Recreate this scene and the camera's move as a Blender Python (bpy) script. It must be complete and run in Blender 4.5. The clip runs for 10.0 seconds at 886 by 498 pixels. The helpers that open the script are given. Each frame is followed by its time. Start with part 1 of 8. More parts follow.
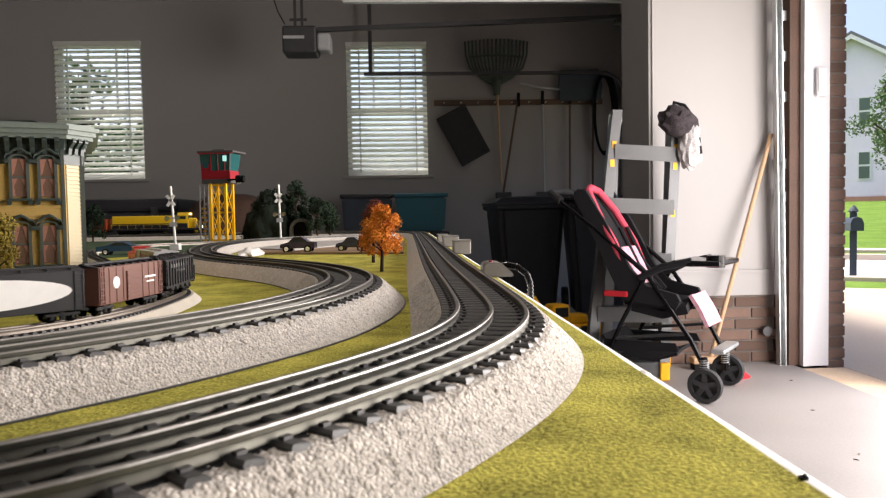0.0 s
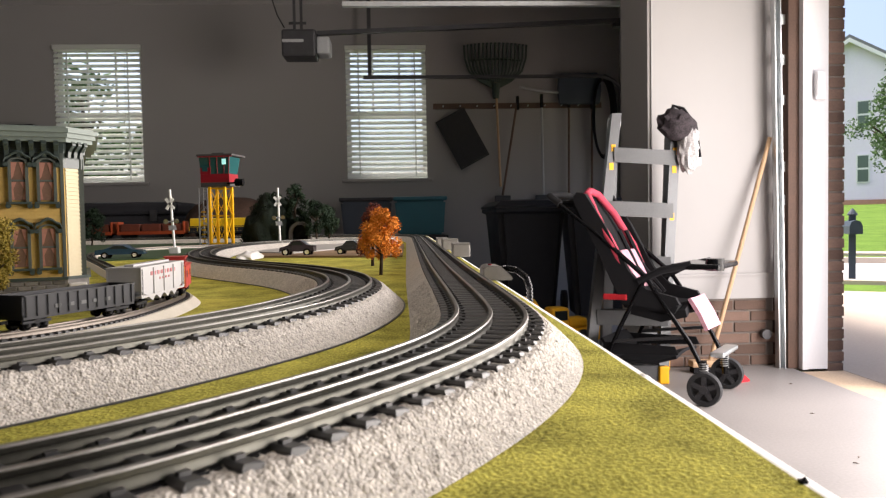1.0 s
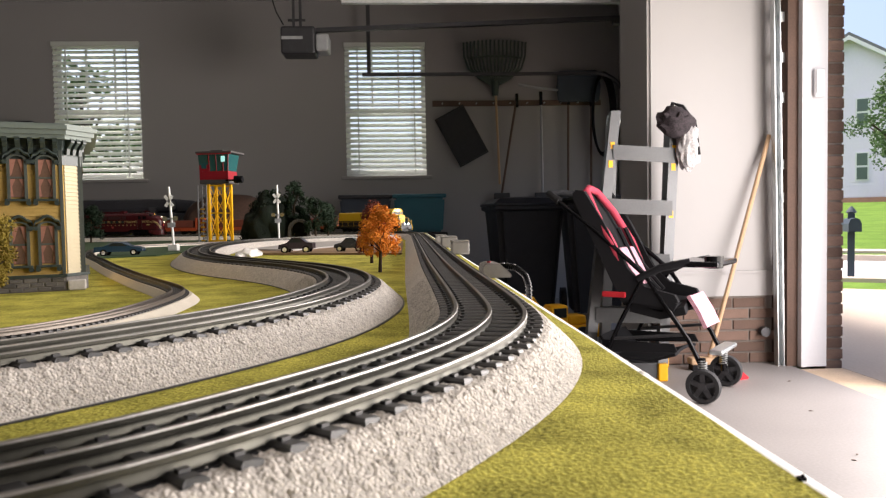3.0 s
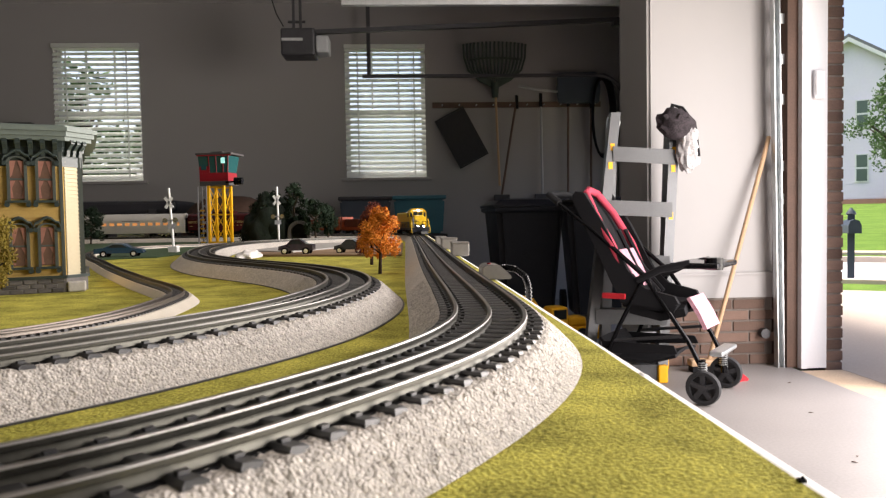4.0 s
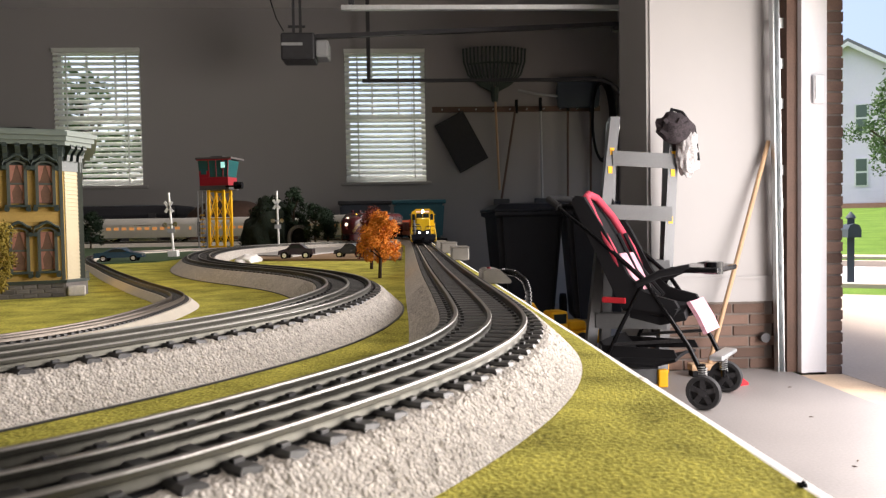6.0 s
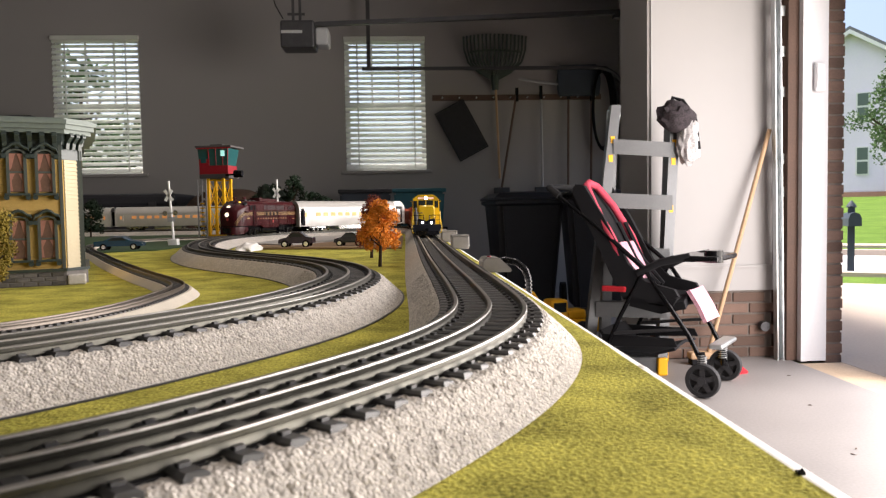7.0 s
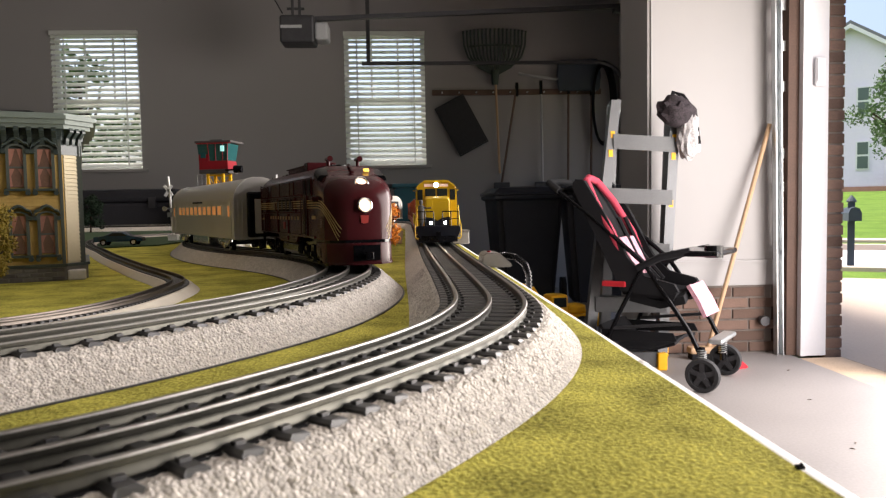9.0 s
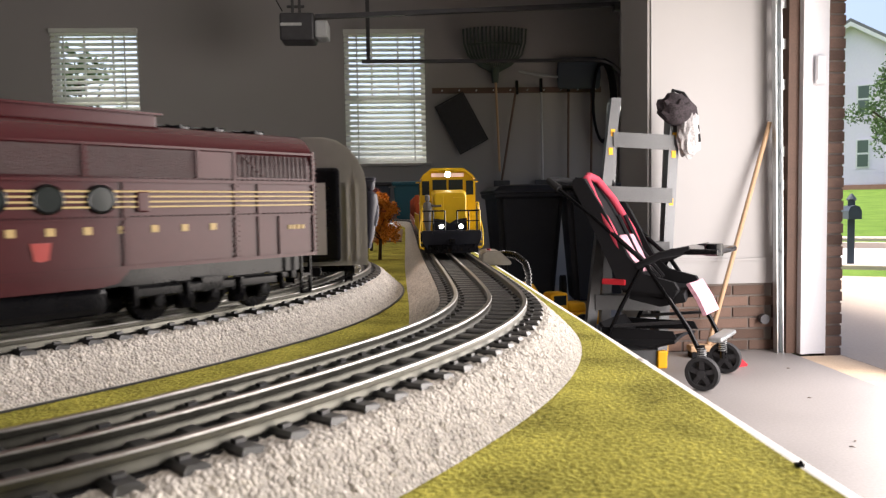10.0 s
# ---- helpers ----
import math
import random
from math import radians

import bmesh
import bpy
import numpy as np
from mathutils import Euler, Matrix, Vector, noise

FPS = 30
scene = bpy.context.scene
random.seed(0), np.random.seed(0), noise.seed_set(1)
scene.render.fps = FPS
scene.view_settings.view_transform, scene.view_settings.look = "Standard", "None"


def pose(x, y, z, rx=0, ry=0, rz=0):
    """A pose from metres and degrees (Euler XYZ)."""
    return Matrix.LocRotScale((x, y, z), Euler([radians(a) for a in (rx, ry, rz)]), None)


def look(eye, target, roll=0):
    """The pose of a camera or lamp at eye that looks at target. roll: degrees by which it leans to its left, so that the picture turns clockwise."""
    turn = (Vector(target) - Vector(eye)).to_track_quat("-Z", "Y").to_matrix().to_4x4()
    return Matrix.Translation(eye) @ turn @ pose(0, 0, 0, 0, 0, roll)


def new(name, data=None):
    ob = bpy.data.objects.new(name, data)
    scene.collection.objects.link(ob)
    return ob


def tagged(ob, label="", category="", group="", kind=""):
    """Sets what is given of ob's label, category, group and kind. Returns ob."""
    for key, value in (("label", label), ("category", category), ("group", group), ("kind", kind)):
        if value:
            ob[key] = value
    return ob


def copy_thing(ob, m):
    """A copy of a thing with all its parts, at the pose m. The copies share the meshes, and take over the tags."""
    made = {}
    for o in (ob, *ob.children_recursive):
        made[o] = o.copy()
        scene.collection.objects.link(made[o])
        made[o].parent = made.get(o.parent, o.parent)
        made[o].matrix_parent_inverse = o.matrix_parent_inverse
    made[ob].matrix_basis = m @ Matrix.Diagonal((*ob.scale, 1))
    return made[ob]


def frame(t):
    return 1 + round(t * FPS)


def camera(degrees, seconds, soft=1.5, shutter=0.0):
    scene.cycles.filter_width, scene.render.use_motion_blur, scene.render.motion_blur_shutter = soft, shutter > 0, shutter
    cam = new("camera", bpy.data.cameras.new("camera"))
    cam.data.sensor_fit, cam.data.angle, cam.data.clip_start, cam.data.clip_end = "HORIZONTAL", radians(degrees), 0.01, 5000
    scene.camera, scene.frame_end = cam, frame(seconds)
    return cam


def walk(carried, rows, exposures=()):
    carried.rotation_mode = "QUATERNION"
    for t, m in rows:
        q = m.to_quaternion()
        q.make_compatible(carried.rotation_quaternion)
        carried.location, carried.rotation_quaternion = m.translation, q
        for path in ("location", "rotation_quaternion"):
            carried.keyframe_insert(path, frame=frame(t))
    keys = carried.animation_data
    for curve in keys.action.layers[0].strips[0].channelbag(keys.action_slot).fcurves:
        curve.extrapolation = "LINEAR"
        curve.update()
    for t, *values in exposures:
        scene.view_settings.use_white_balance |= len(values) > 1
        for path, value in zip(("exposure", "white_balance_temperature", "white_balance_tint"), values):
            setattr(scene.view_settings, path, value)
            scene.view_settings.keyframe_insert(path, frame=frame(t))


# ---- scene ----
# World: metres, z up, y along the garage, the camera stands over x = y = 0 just above the model railway.
EYE = 0.93
RAIL = EYE - 0.045          # top of the large-gauge rails
TIE = RAIL - 0.0032         # top of their ties
GRASS = EYE - 0.064         # top of the layout's grass mat
NRAIL = EYE - 0.054         # top of the small-gauge rails

# ---- camera ----
cam = camera(62.20, 10.0, soft=1.2, shutter=0.12)
cam.data.dof.use_dof, cam.data.dof.focus_distance, cam.data.dof.aperture_fstop = True, 0.75, 40.0
TURNS = [  # seconds, heading, tilt down, lean
    (0.0, -2.873, 2.466, 0.979), (0.5, -2.867, 2.279, 0.975), (1.0, -2.938, 2.212, 0.986),
    (1.5, -2.953, 2.244, 0.983), (2.0, -3.003, 2.356, 0.951), (2.5, -3.000, 2.420, 0.950),
    (4.0, -3.008, 2.293, 0.945), (4.5, -3.032, 2.034, 0.935), (5.0, -3.029, 1.808, 0.978),
    (5.5, -3.033, 1.744, 0.977), (7.0, -2.999, 2.846, 0.946), (7.5, -3.000, 3.038, 0.977),
    (8.0, -3.010, 3.108, 0.984), (8.5, -3.010, 3.156, 0.976), (9.0, -2.995, 3.230, 0.994),
    (9.5, -3.011, 3.302, 1.019), (10.0, -2.996, 3.383, 0.978)]


def aim(yaw, tilt, lean):
    y, t = radians(yaw), radians(tilt)
    way = Vector((-math.sin(y) * math.cos(t), math.cos(y) * math.cos(t), -math.sin(t)))
    eye = Vector((0, 0, EYE))
    return look(eye, eye + way, -lean)


walk(cam, [(t, aim(a, b, c)) for t, a, b, c in TURNS], exposures=[(0.0, 1.38), (10.0, 1.38)])

# ---- world, sun, sky light in the door opening ----
world = bpy.data.worlds.new("sky")
scene.world = world
world.use_nodes = True
wn = world.node_tree.nodes
sky = wn.new("ShaderNodeTexSky")
sky.sky_type, sky.sun_disc = "NISHITA", False
sky.sun_elevation, sky.sun_rotation = radians(66), radians(-60)
sky.air_density, sky.dust_density = 0.7, 6.0
wn["Background"].inputs["Strength"].default_value = 0.15
world.node_tree.links.new(sky.outputs["Color"], wn["Background"].inputs["Color"])

sun = new("sun", bpy.data.lights.new("sun", "SUN"))
sun.data.energy, sun.data.angle, sun.data.color = 2.5, radians(12), (1.0, 0.92, 0.82)
sun.matrix_world = look((-3.3, 2.2, 9), (0, 0, 0))

door_sky = new("door_sky_light", bpy.data.lights.new("door_sky_light", "AREA"))
door_sky.data.shape, door_sky.data.size, door_sky.data.size_y = "RECTANGLE", 4.3, 2.1
door_sky.data.energy, door_sky.data.color = 134, (1.0, 0.908, 0.855)
door_sky.matrix_world = Matrix.Translation((2.62, 1.62, 1.15)) @ Euler((radians(90), 0, radians(90))).to_matrix().to_4x4()


# ---- materials ----
def mat(name, rgb, rough=0.6, metal=0.0, var=0.12, scale=30.0, fine=300.0, bump=0.0, depth=0.001, rand=0.0, spec=0.28, coat=0.0):
    m = bpy.data.materials.new(name)
    m.use_nodes = True
    n, l = m.node_tree.nodes, m.node_tree.links
    b = n["Principled BSDF"]
    tc = n.new("ShaderNodeTexCoord")
    big, small = n.new("ShaderNodeTexNoise"), n.new("ShaderNodeTexNoise")
    for t, s, d in ((big, scale, 4), (small, fine, 3)):
        t.inputs["Scale"].default_value, t.inputs["Detail"].default_value = s, d
        l.new(tc.outputs["Object"], t.inputs["Vector"])
    add = n.new("ShaderNodeMath")
    add.operation = "ADD"
    l.new(big.outputs["Fac"], add.inputs[0])
    l.new(small.outputs["Fac"], add.inputs[1])
    ramp = n.new("ShaderNodeMapRange")
    ramp.inputs["From Min"].default_value, ramp.inputs["From Max"].default_value = 0.6, 1.4
    ramp.inputs["To Min"].default_value, ramp.inputs["To Max"].default_value = 1 - var, 1 + var
    l.new(add.outputs[0], ramp.inputs["Value"])
    fac = ramp.outputs["Result"]
    if rand:
        info = n.new("ShaderNodeObjectInfo")
        r2 = n.new("ShaderNodeMapRange")
        r2.inputs["To Min"].default_value, r2.inputs["To Max"].default_value = 1 - rand, 1 + rand
        l.new(info.outputs["Random"], r2.inputs["Value"])
        mul = n.new("ShaderNodeMath")
        mul.operation = "MULTIPLY"
        l.new(fac, mul.inputs[0])
        l.new(r2.outputs["Result"], mul.inputs[1])
        fac = mul.outputs[0]
    vm = n.new("ShaderNodeVectorMath")
    vm.operation = "SCALE"
    vm.inputs[0].default_value = rgb
    l.new(fac, vm.inputs["Scale"])
    l.new(vm.outputs[0], b.inputs["Base Color"])
    rr = n.new("ShaderNodeMapRange")
    rr.inputs["To Min"].default_value, rr.inputs["To Max"].default_value = max(0.02, rough - 0.1), min(1, rough + 0.1)
    l.new(big.outputs["Fac"], rr.inputs["Value"])
    l.new(rr.outputs["Result"], b.inputs["Roughness"])
    b.inputs["Metallic"].default_value = metal
    b.inputs["Specular IOR Level"].default_value = spec
    b.inputs["Coat Weight"].default_value = coat
    if bump:
        bp = n.new("ShaderNodeBump")
        bp.inputs["Strength"].default_value, bp.inputs["Distance"].default_value = bump, depth
        l.new(small.outputs["Fac"], bp.inputs["Height"])
        l.new(bp.outputs["Normal"], b.inputs["Normal"])
    return m


def glow(name, rgb, power):
    m = bpy.data.materials.new(name)
    m.use_nodes = True
    b = m.node_tree.nodes["Principled BSDF"]
    b.inputs["Base Color"].default_value = (*rgb, 1)
    b.inputs["Emission Color"].default_value = (*rgb, 1)
    b.inputs["Emission Strength"].default_value = power
    return m


def glass_mat(name, rgb, rough=0.03):
    m = bpy.data.materials.new(name)
    m.use_nodes = True
    b = m.node_tree.nodes["Principled BSDF"]
    b.inputs["Base Color"].default_value = (*rgb, 1)
    b.inputs["Roughness"].default_value = rough
    b.inputs["Transmission Weight"].default_value = 1.0
    b.inputs["IOR"].default_value = 1.1
    return m


def grass_mat(name, dark, light, scale, fine, depth):
    m = bpy.data.materials.new(name)
    m.use_nodes = True
    n, l = m.node_tree.nodes, m.node_tree.links
    b = n["Principled BSDF"]
    b.inputs["Roughness"].default_value = 0.95
    b.inputs["Specular IOR Level"].default_value = 0.1
    tc = n.new("ShaderNodeTexCoord")
    big, small = n.new("ShaderNodeTexNoise"), n.new("ShaderNodeTexNoise")
    for t, s, d in ((big, scale, 5), (small, fine, 6)):
        t.inputs["Scale"].default_value, t.inputs["Detail"].default_value = s, d
        l.new(tc.outputs["Object"], t.inputs["Vector"])
    ramp = n.new("ShaderNodeValToRGB")
    ramp.color_ramp.elements[0].color, ramp.color_ramp.elements[1].color = (*dark, 1), (*light, 1)
    ramp.color_ramp.elements[0].position, ramp.color_ramp.elements[1].position = 0.34, 0.68
    mix = n.new("ShaderNodeMath")
    mix.operation = "MULTIPLY_ADD"
    mix.inputs[1].default_value = 0.45
    l.new(big.outputs["Fac"], mix.inputs[0])
    half = n.new("ShaderNodeMath")
    half.operation = "MULTIPLY"
    half.inputs[1].default_value = 0.55
    l.new(small.outputs["Fac"], half.inputs[0])
    l.new(half.outputs[0], mix.inputs[2])
    l.new(mix.outputs[0], ramp.inputs["Fac"])
    l.new(ramp.outputs["Color"], b.inputs["Base Color"])
    bp = n.new("ShaderNodeBump")
    bp.inputs["Strength"].default_value, bp.inputs["Distance"].default_value = 0.7, depth
    l.new(small.outputs["Fac"], bp.inputs["Height"])
    l.new(bp.outputs["Normal"], b.inputs["Normal"])
    return m


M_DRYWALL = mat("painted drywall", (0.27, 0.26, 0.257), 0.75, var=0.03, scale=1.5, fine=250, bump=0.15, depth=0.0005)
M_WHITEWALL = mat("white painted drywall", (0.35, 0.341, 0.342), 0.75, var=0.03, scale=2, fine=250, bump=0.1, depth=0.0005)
# for walls out of view, kept dark so that they bounce little fill light
M_DIMWALL = mat("dark grey of the unseen walls", (0.11, 0.107, 0.105), 0.85, var=0.1, scale=1.5, fine=60)
M_CEIL = mat("ceiling paint", (0.55, 0.54, 0.53), 0.85, var=0.03, scale=2, fine=100)
M_CONC = mat("garage concrete", (0.235, 0.218, 0.212), 0.55, var=0.14, scale=2.2, fine=90, bump=0.1, depth=0.001)
M_DRIVE = mat("driveway concrete", (0.42, 0.35, 0.29), 0.85, var=0.10, scale=0.8, fine=60, bump=0.2, depth=0.002)
M_LAWN = grass_mat("lawn", (0.05, 0.10, 0.015), (0.14, 0.22, 0.04), 1.5, 40, 0.02)
M_ROAD = mat("road surface", (0.5, 0.49, 0.5), 0.9, var=0.08, scale=0.6, fine=20)
M_TRIM = mat("white trim paint", (0.66, 0.66, 0.69), 0.45, var=0.03, scale=3, fine=60)
M_JAMB = mat("brown jamb wood", (0.10, 0.06, 0.045), 0.6, var=0.25, scale=6, fine=90)
M_BRICK = mat("brown brick", (0.15, 0.098, 0.078), 0.9, var=0.25, scale=12, fine=160, bump=0.3, depth=0.002, rand=0.3)
M_MORTAR = mat("mortar", (0.17, 0.145, 0.13), 0.95, var=0.15, scale=20, fine=200, bump=0.3, depth=0.002)
M_STEEL = mat("galvanised steel", (0.55, 0.57, 0.58), 0.35, metal=0.9, var=0.15, scale=15, fine=120)
M_DARKSTEEL = mat("dark steel", (0.06, 0.06, 0.065), 0.45, metal=0.6, var=0.2, scale=20, fine=150)


def blind_mat():
    """White vinyl that lets some daylight through."""
    m = mat("white blind slats", (0.82, 0.82, 0.8), 0.5, var=0.03, scale=4, fine=40)
    n, l = m.node_tree.nodes, m.node_tree.links
    tr = n.new("ShaderNodeBsdfTranslucent")
    tr.inputs["Color"].default_value = (0.75, 0.77, 0.74, 1)
    mix = n.new("ShaderNodeMixShader")
    mix.inputs["Fac"].default_value = 0.5
    l.new(n["Principled BSDF"].outputs[0], mix.inputs[1])
    l.new(tr.outputs[0], mix.inputs[2])
    l.new(mix.outputs[0], n["Material Output"].inputs["Surface"])
    return m


M_BLIND = blind_mat()
M_TURF = grass_mat("layout grass mat", (0.15, 0.145, 0.025), (0.82, 0.75, 0.15), 34, 700, 0.0020)
M_FELT = mat("green felt cover", (0.05, 0.085, 0.04), 0.95, var=0.15, scale=8, fine=500, bump=0.4, depth=0.0006)
M_EDGE = mat("white foam edge", (0.92, 0.91, 0.90), 0.6, var=0.05, scale=25, fine=300)
M_TIE = mat("black tie plastic", (0.012, 0.012, 0.013), 0.46, var=0.2, scale=60, fine=700, bump=0.2, depth=0.0002, rand=0.2, spec=1.0)
M_WEB = mat("matt black web", (0.010, 0.010, 0.011), 0.7, var=0.2, scale=60, fine=700, spec=0.12)
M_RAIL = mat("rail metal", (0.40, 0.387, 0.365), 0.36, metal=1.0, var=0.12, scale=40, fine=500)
# same rail metal, with the dark reflections of its sides put into the colour
M_RAILSIDE = mat("shade-darkened rail side", (0.075, 0.073, 0.062), 0.40, metal=1.0, var=0.2, scale=40, fine=500)
M_RAILDARK = mat("blackened centre rail", (0.42, 0.405, 0.38), 0.36, metal=1.0, var=0.15, scale=40, fine=500)
M_NRAIL = mat("brass toned rail", (0.16, 0.14, 0.12), 0.45, metal=1.0, var=0.15, scale=40, fine=500)


def ballast_mat():
    m = mat("grey ballast", (0.60, 0.56, 0.51), 0.9, var=0.12, scale=50, fine=500)
    n, l = m.node_tree.nodes, m.node_tree.links
    b = n["Principled BSDF"]
    tc = n.new("ShaderNodeTexCoord")
    vo = n.new("ShaderNodeTexVoronoi")
    vo.inputs["Scale"].default_value = 880
    sep = n.new("ShaderNodeSeparateColor")
    l.new(vo.outputs["Color"], sep.inputs[0])
    tone = n.new("ShaderNodeMapRange")
    tone.inputs["To Min"].default_value, tone.inputs["To Max"].default_value = 0.70, 1.12
    l.new(sep.outputs[0], tone.inputs["Value"])
    base = b.inputs["Base Color"].links[0].from_socket
    sc = n.new("ShaderNodeVectorMath")
    sc.operation = "SCALE"
    l.new(base, sc.inputs[0])
    l.new(tone.outputs["Result"], sc.inputs["Scale"])
    l.new(sc.outputs[0], b.inputs["Base Color"])
    l.new(tc.outputs["Object"], vo.inputs["Vector"])
    bp = n.new("ShaderNodeBump")
    bp.inputs["Strength"].default_value, bp.inputs["Distance"].default_value = 0.75, 0.0009
    bp.invert = True
    l.new(vo.outputs["Distance"], bp.inputs["Height"])
    l.new(bp.outputs["Normal"], b.inputs["Normal"])
    return m


M_BALLAST = ballast_mat()
M_NBALLAST = mat("pale plastic roadbed", (0.62, 0.57, 0.49), 0.8, var=0.08, scale=60, fine=900, bump=0.5, depth=0.0006)


# ---- mesh helpers ----
def finish(name, bm, material, smooth=False):
    me = bpy.data.meshes.new(name)
    bmesh.ops.recalc_face_normals(bm, faces=bm.faces)
    bm.to_mesh(me)
    bm.free()
    for m in (material if isinstance(material, (list, tuple)) else [material]):
        me.materials.append(m)
    if smooth:
        for p in me.polygons:
            p.use_smooth = True
        me.set_sharp_from_angle(angle=radians(38))
    return me


def part(name, bm, material, parent=None, label="", smooth=False, at=None):
    ob = new(name, finish(name, bm, material, smooth))
    if parent:
        ob.parent = parent
    if at is not None:
        ob.matrix_basis = at
    if label:
        ob["label"] = label
    return ob


def thing(name, label, category, group="", at=None):
    ob = new(name)
    ob.empty_display_size = 0.02
    tagged(ob, label, category, group)
    if at is not None:
        ob.matrix_basis = at
    return ob


def setting(name, bm, material, label="", smooth=False):
    return tagged(part(name, bm, material, smooth=smooth), label, kind="structure")


def box(bm, x0, x1, y0, y1, z0, z1, bevel=0.0, m=None, mi=0):
    r = bmesh.ops.create_cube(bm, size=1.0, matrix=Matrix.Translation(((x0 + x1) / 2, (y0 + y1) / 2, (z0 + z1) / 2)) @ Matrix.Diagonal((abs(x1 - x0), abs(y1 - y0), abs(z1 - z0), 1)))
    vs = r["verts"]
    fs = list({f for v in vs for f in v.link_faces})
    if mi:
        for f in fs:
            f.material_index = mi
    if bevel:
        es = list({e for v in vs for e in v.link_edges})
        out = bmesh.ops.bevel(bm, geom=es, offset=bevel, segments=2, affect="EDGES", profile=0.5)
        vs = list({v for f in out["faces"] for v in f.verts} | {v for v in vs if v.is_valid})
    if m is not None:
        bmesh.ops.transform(bm, matrix=m, verts=vs)
    return bm


def boxes(*rows, bevel=0.0):
    bm = bmesh.new()
    for r in rows:
        box(bm, *r, bevel=bevel)
    return bm


def cyl(bm, p, q, r, r2=None, n=12, caps=True):
    p, q = Vector(p), Vector(q)
    d = q - p
    m = Matrix.Translation((p + q) / 2) @ d.to_track_quat("Z", "Y").to_matrix().to_4x4()
    bmesh.ops.create_cone(bm, cap_ends=caps, segments=n, radius1=r, radius2=r if r2 is None else r2, depth=d.length, matrix=m)
    return bm


def cyls(*rows, n=12):
    bm = bmesh.new()
    for r in rows:
        cyl(bm, *r, n=n)
    return bm


def tube(bm, pts, r, n=8):
    pts = [Vector(p) for p in pts]
    rings = []
    side = None
    for i, p in enumerate(pts):
        d = (pts[min(i + 1, len(pts) - 1)] - pts[max(i - 1, 0)]).normalized()
        if side is None:
            side = d.cross(Vector((0, 0, 1)))
            if side.length < 1e-3:
                side = d.cross(Vector((1, 0, 0)))
        side = (side - d * side.dot(d)).normalized()
        up = d.cross(side)
        rings.append([bm.verts.new(p + (side * math.cos(a) + up * math.sin(a)) * r) for a in (2 * math.pi * k / n for k in range(n))])
    for a, b in zip(rings, rings[1:]):
        for k in range(n):
            bm.faces.new((a[k], a[(k + 1) % n], b[(k + 1) % n], b[k]))
    bm.faces.new(rings[0])
    bm.faces.new(rings[-1][::-1])
    return bm


def lathe(bm, profile, n=20, m=None):
    rings = [[bm.verts.new((r * math.cos(a), r * math.sin(a), z)) for a in (2 * math.pi * k / n for k in range(n))] for r, z in profile]
    for a, b in zip(rings, rings[1:]):
        for k in range(n):
            bm.faces.new((a[k], a[(k + 1) % n], b[(k + 1) % n], b[k]))
    bm.faces.new(rings[0])
    bm.faces.new(rings[-1])
    if m is not None:
        bmesh.ops.transform(bm, matrix=m, verts=[v for r in rings for v in r])
    return bm


def loft(bm, rings, caps=True):
    vs = [[bm.verts.new(p) for p in r] for r in rings]
    n = len(vs[0])
    for a, b in zip(vs, vs[1:]):
        for k in range(n):
            bm.faces.new((a[k], a[(k + 1) % n], b[(k + 1) % n], b[k]))
    if caps:
        bm.faces.new(vs[0])
        bm.faces.new(vs[-1])
    return bm


def prism(bm, outline, axis, a, b):
    """A flat outline of (u, v) pulled along an axis from a to b."""
    put = {"x": lambda u, v, w: (w, u, v), "y": lambda u, v, w: (u, w, v), "z": lambda u, v, w: (u, v, w)}[axis]
    return loft(bm, [[put(u, v, w) for u, v in outline] for w in (a, b)])


# ---- lines of the tracks ----
def spline(ctrl, step=0.008):
    c = [Vector((*p, 0)) for p in ctrl]
    c = [2 * c[0] - c[1]] + c + [2 * c[-1] - c[-2]]
    dense = []
    for i in range(1, len(c) - 2):
        p0, p1, p2, p3 = c[i - 1:i + 3]
        for k in range(40):
            t = k / 40
            dense.append(0.5 * ((2 * p1) + (p2 - p0) * t + (2 * p0 - 5 * p1 + 4 * p2 - p3) * t * t + (3 * p1 - p0 - 3 * p2 + p3) * t ** 3))
    dense.append(c[-2])
    s, out, walked = 0.0, [dense[0]], 0.0
    for a, b in zip(dense, dense[1:]):
        d = (b - a).length
        while walked + d >= step * len(out):
            out.append(a.lerp(b, (step * len(out) - walked) / max(d, 1e-9)))
        walked += d
    for _ in range(10):
        out = [out[0]] + [(a + 2 * b + c2) / 4 for a, b, c2 in zip(out, out[1:], out[2:])] + [out[-1]]
    return out


class Line:
    def __init__(self, ctrl):
        self.p = spline(ctrl)
        self.s = [0.0]
        for a, b in zip(self.p, self.p[1:]):
            self.s.append(self.s[-1] + (b - a).length)

    def at(self, s):
        k = min(max(int(np.searchsorted(self.s, s)) - 1, 0), len(self.p) - 2)
        u = (s - self.s[k]) / (self.s[k + 1] - self.s[k])
        return self.p[k] + (self.p[k + 1] - self.p[k]) * u

    def way(self, s):
        return (self.at(s + 0.006) - self.at(s - 0.006)).normalized()

    def nearest(self, x, y):
        return self.s[min(range(len(self.p)), key=lambda i: (self.p[i].x - x) ** 2 + (self.p[i].y - y) ** 2)]


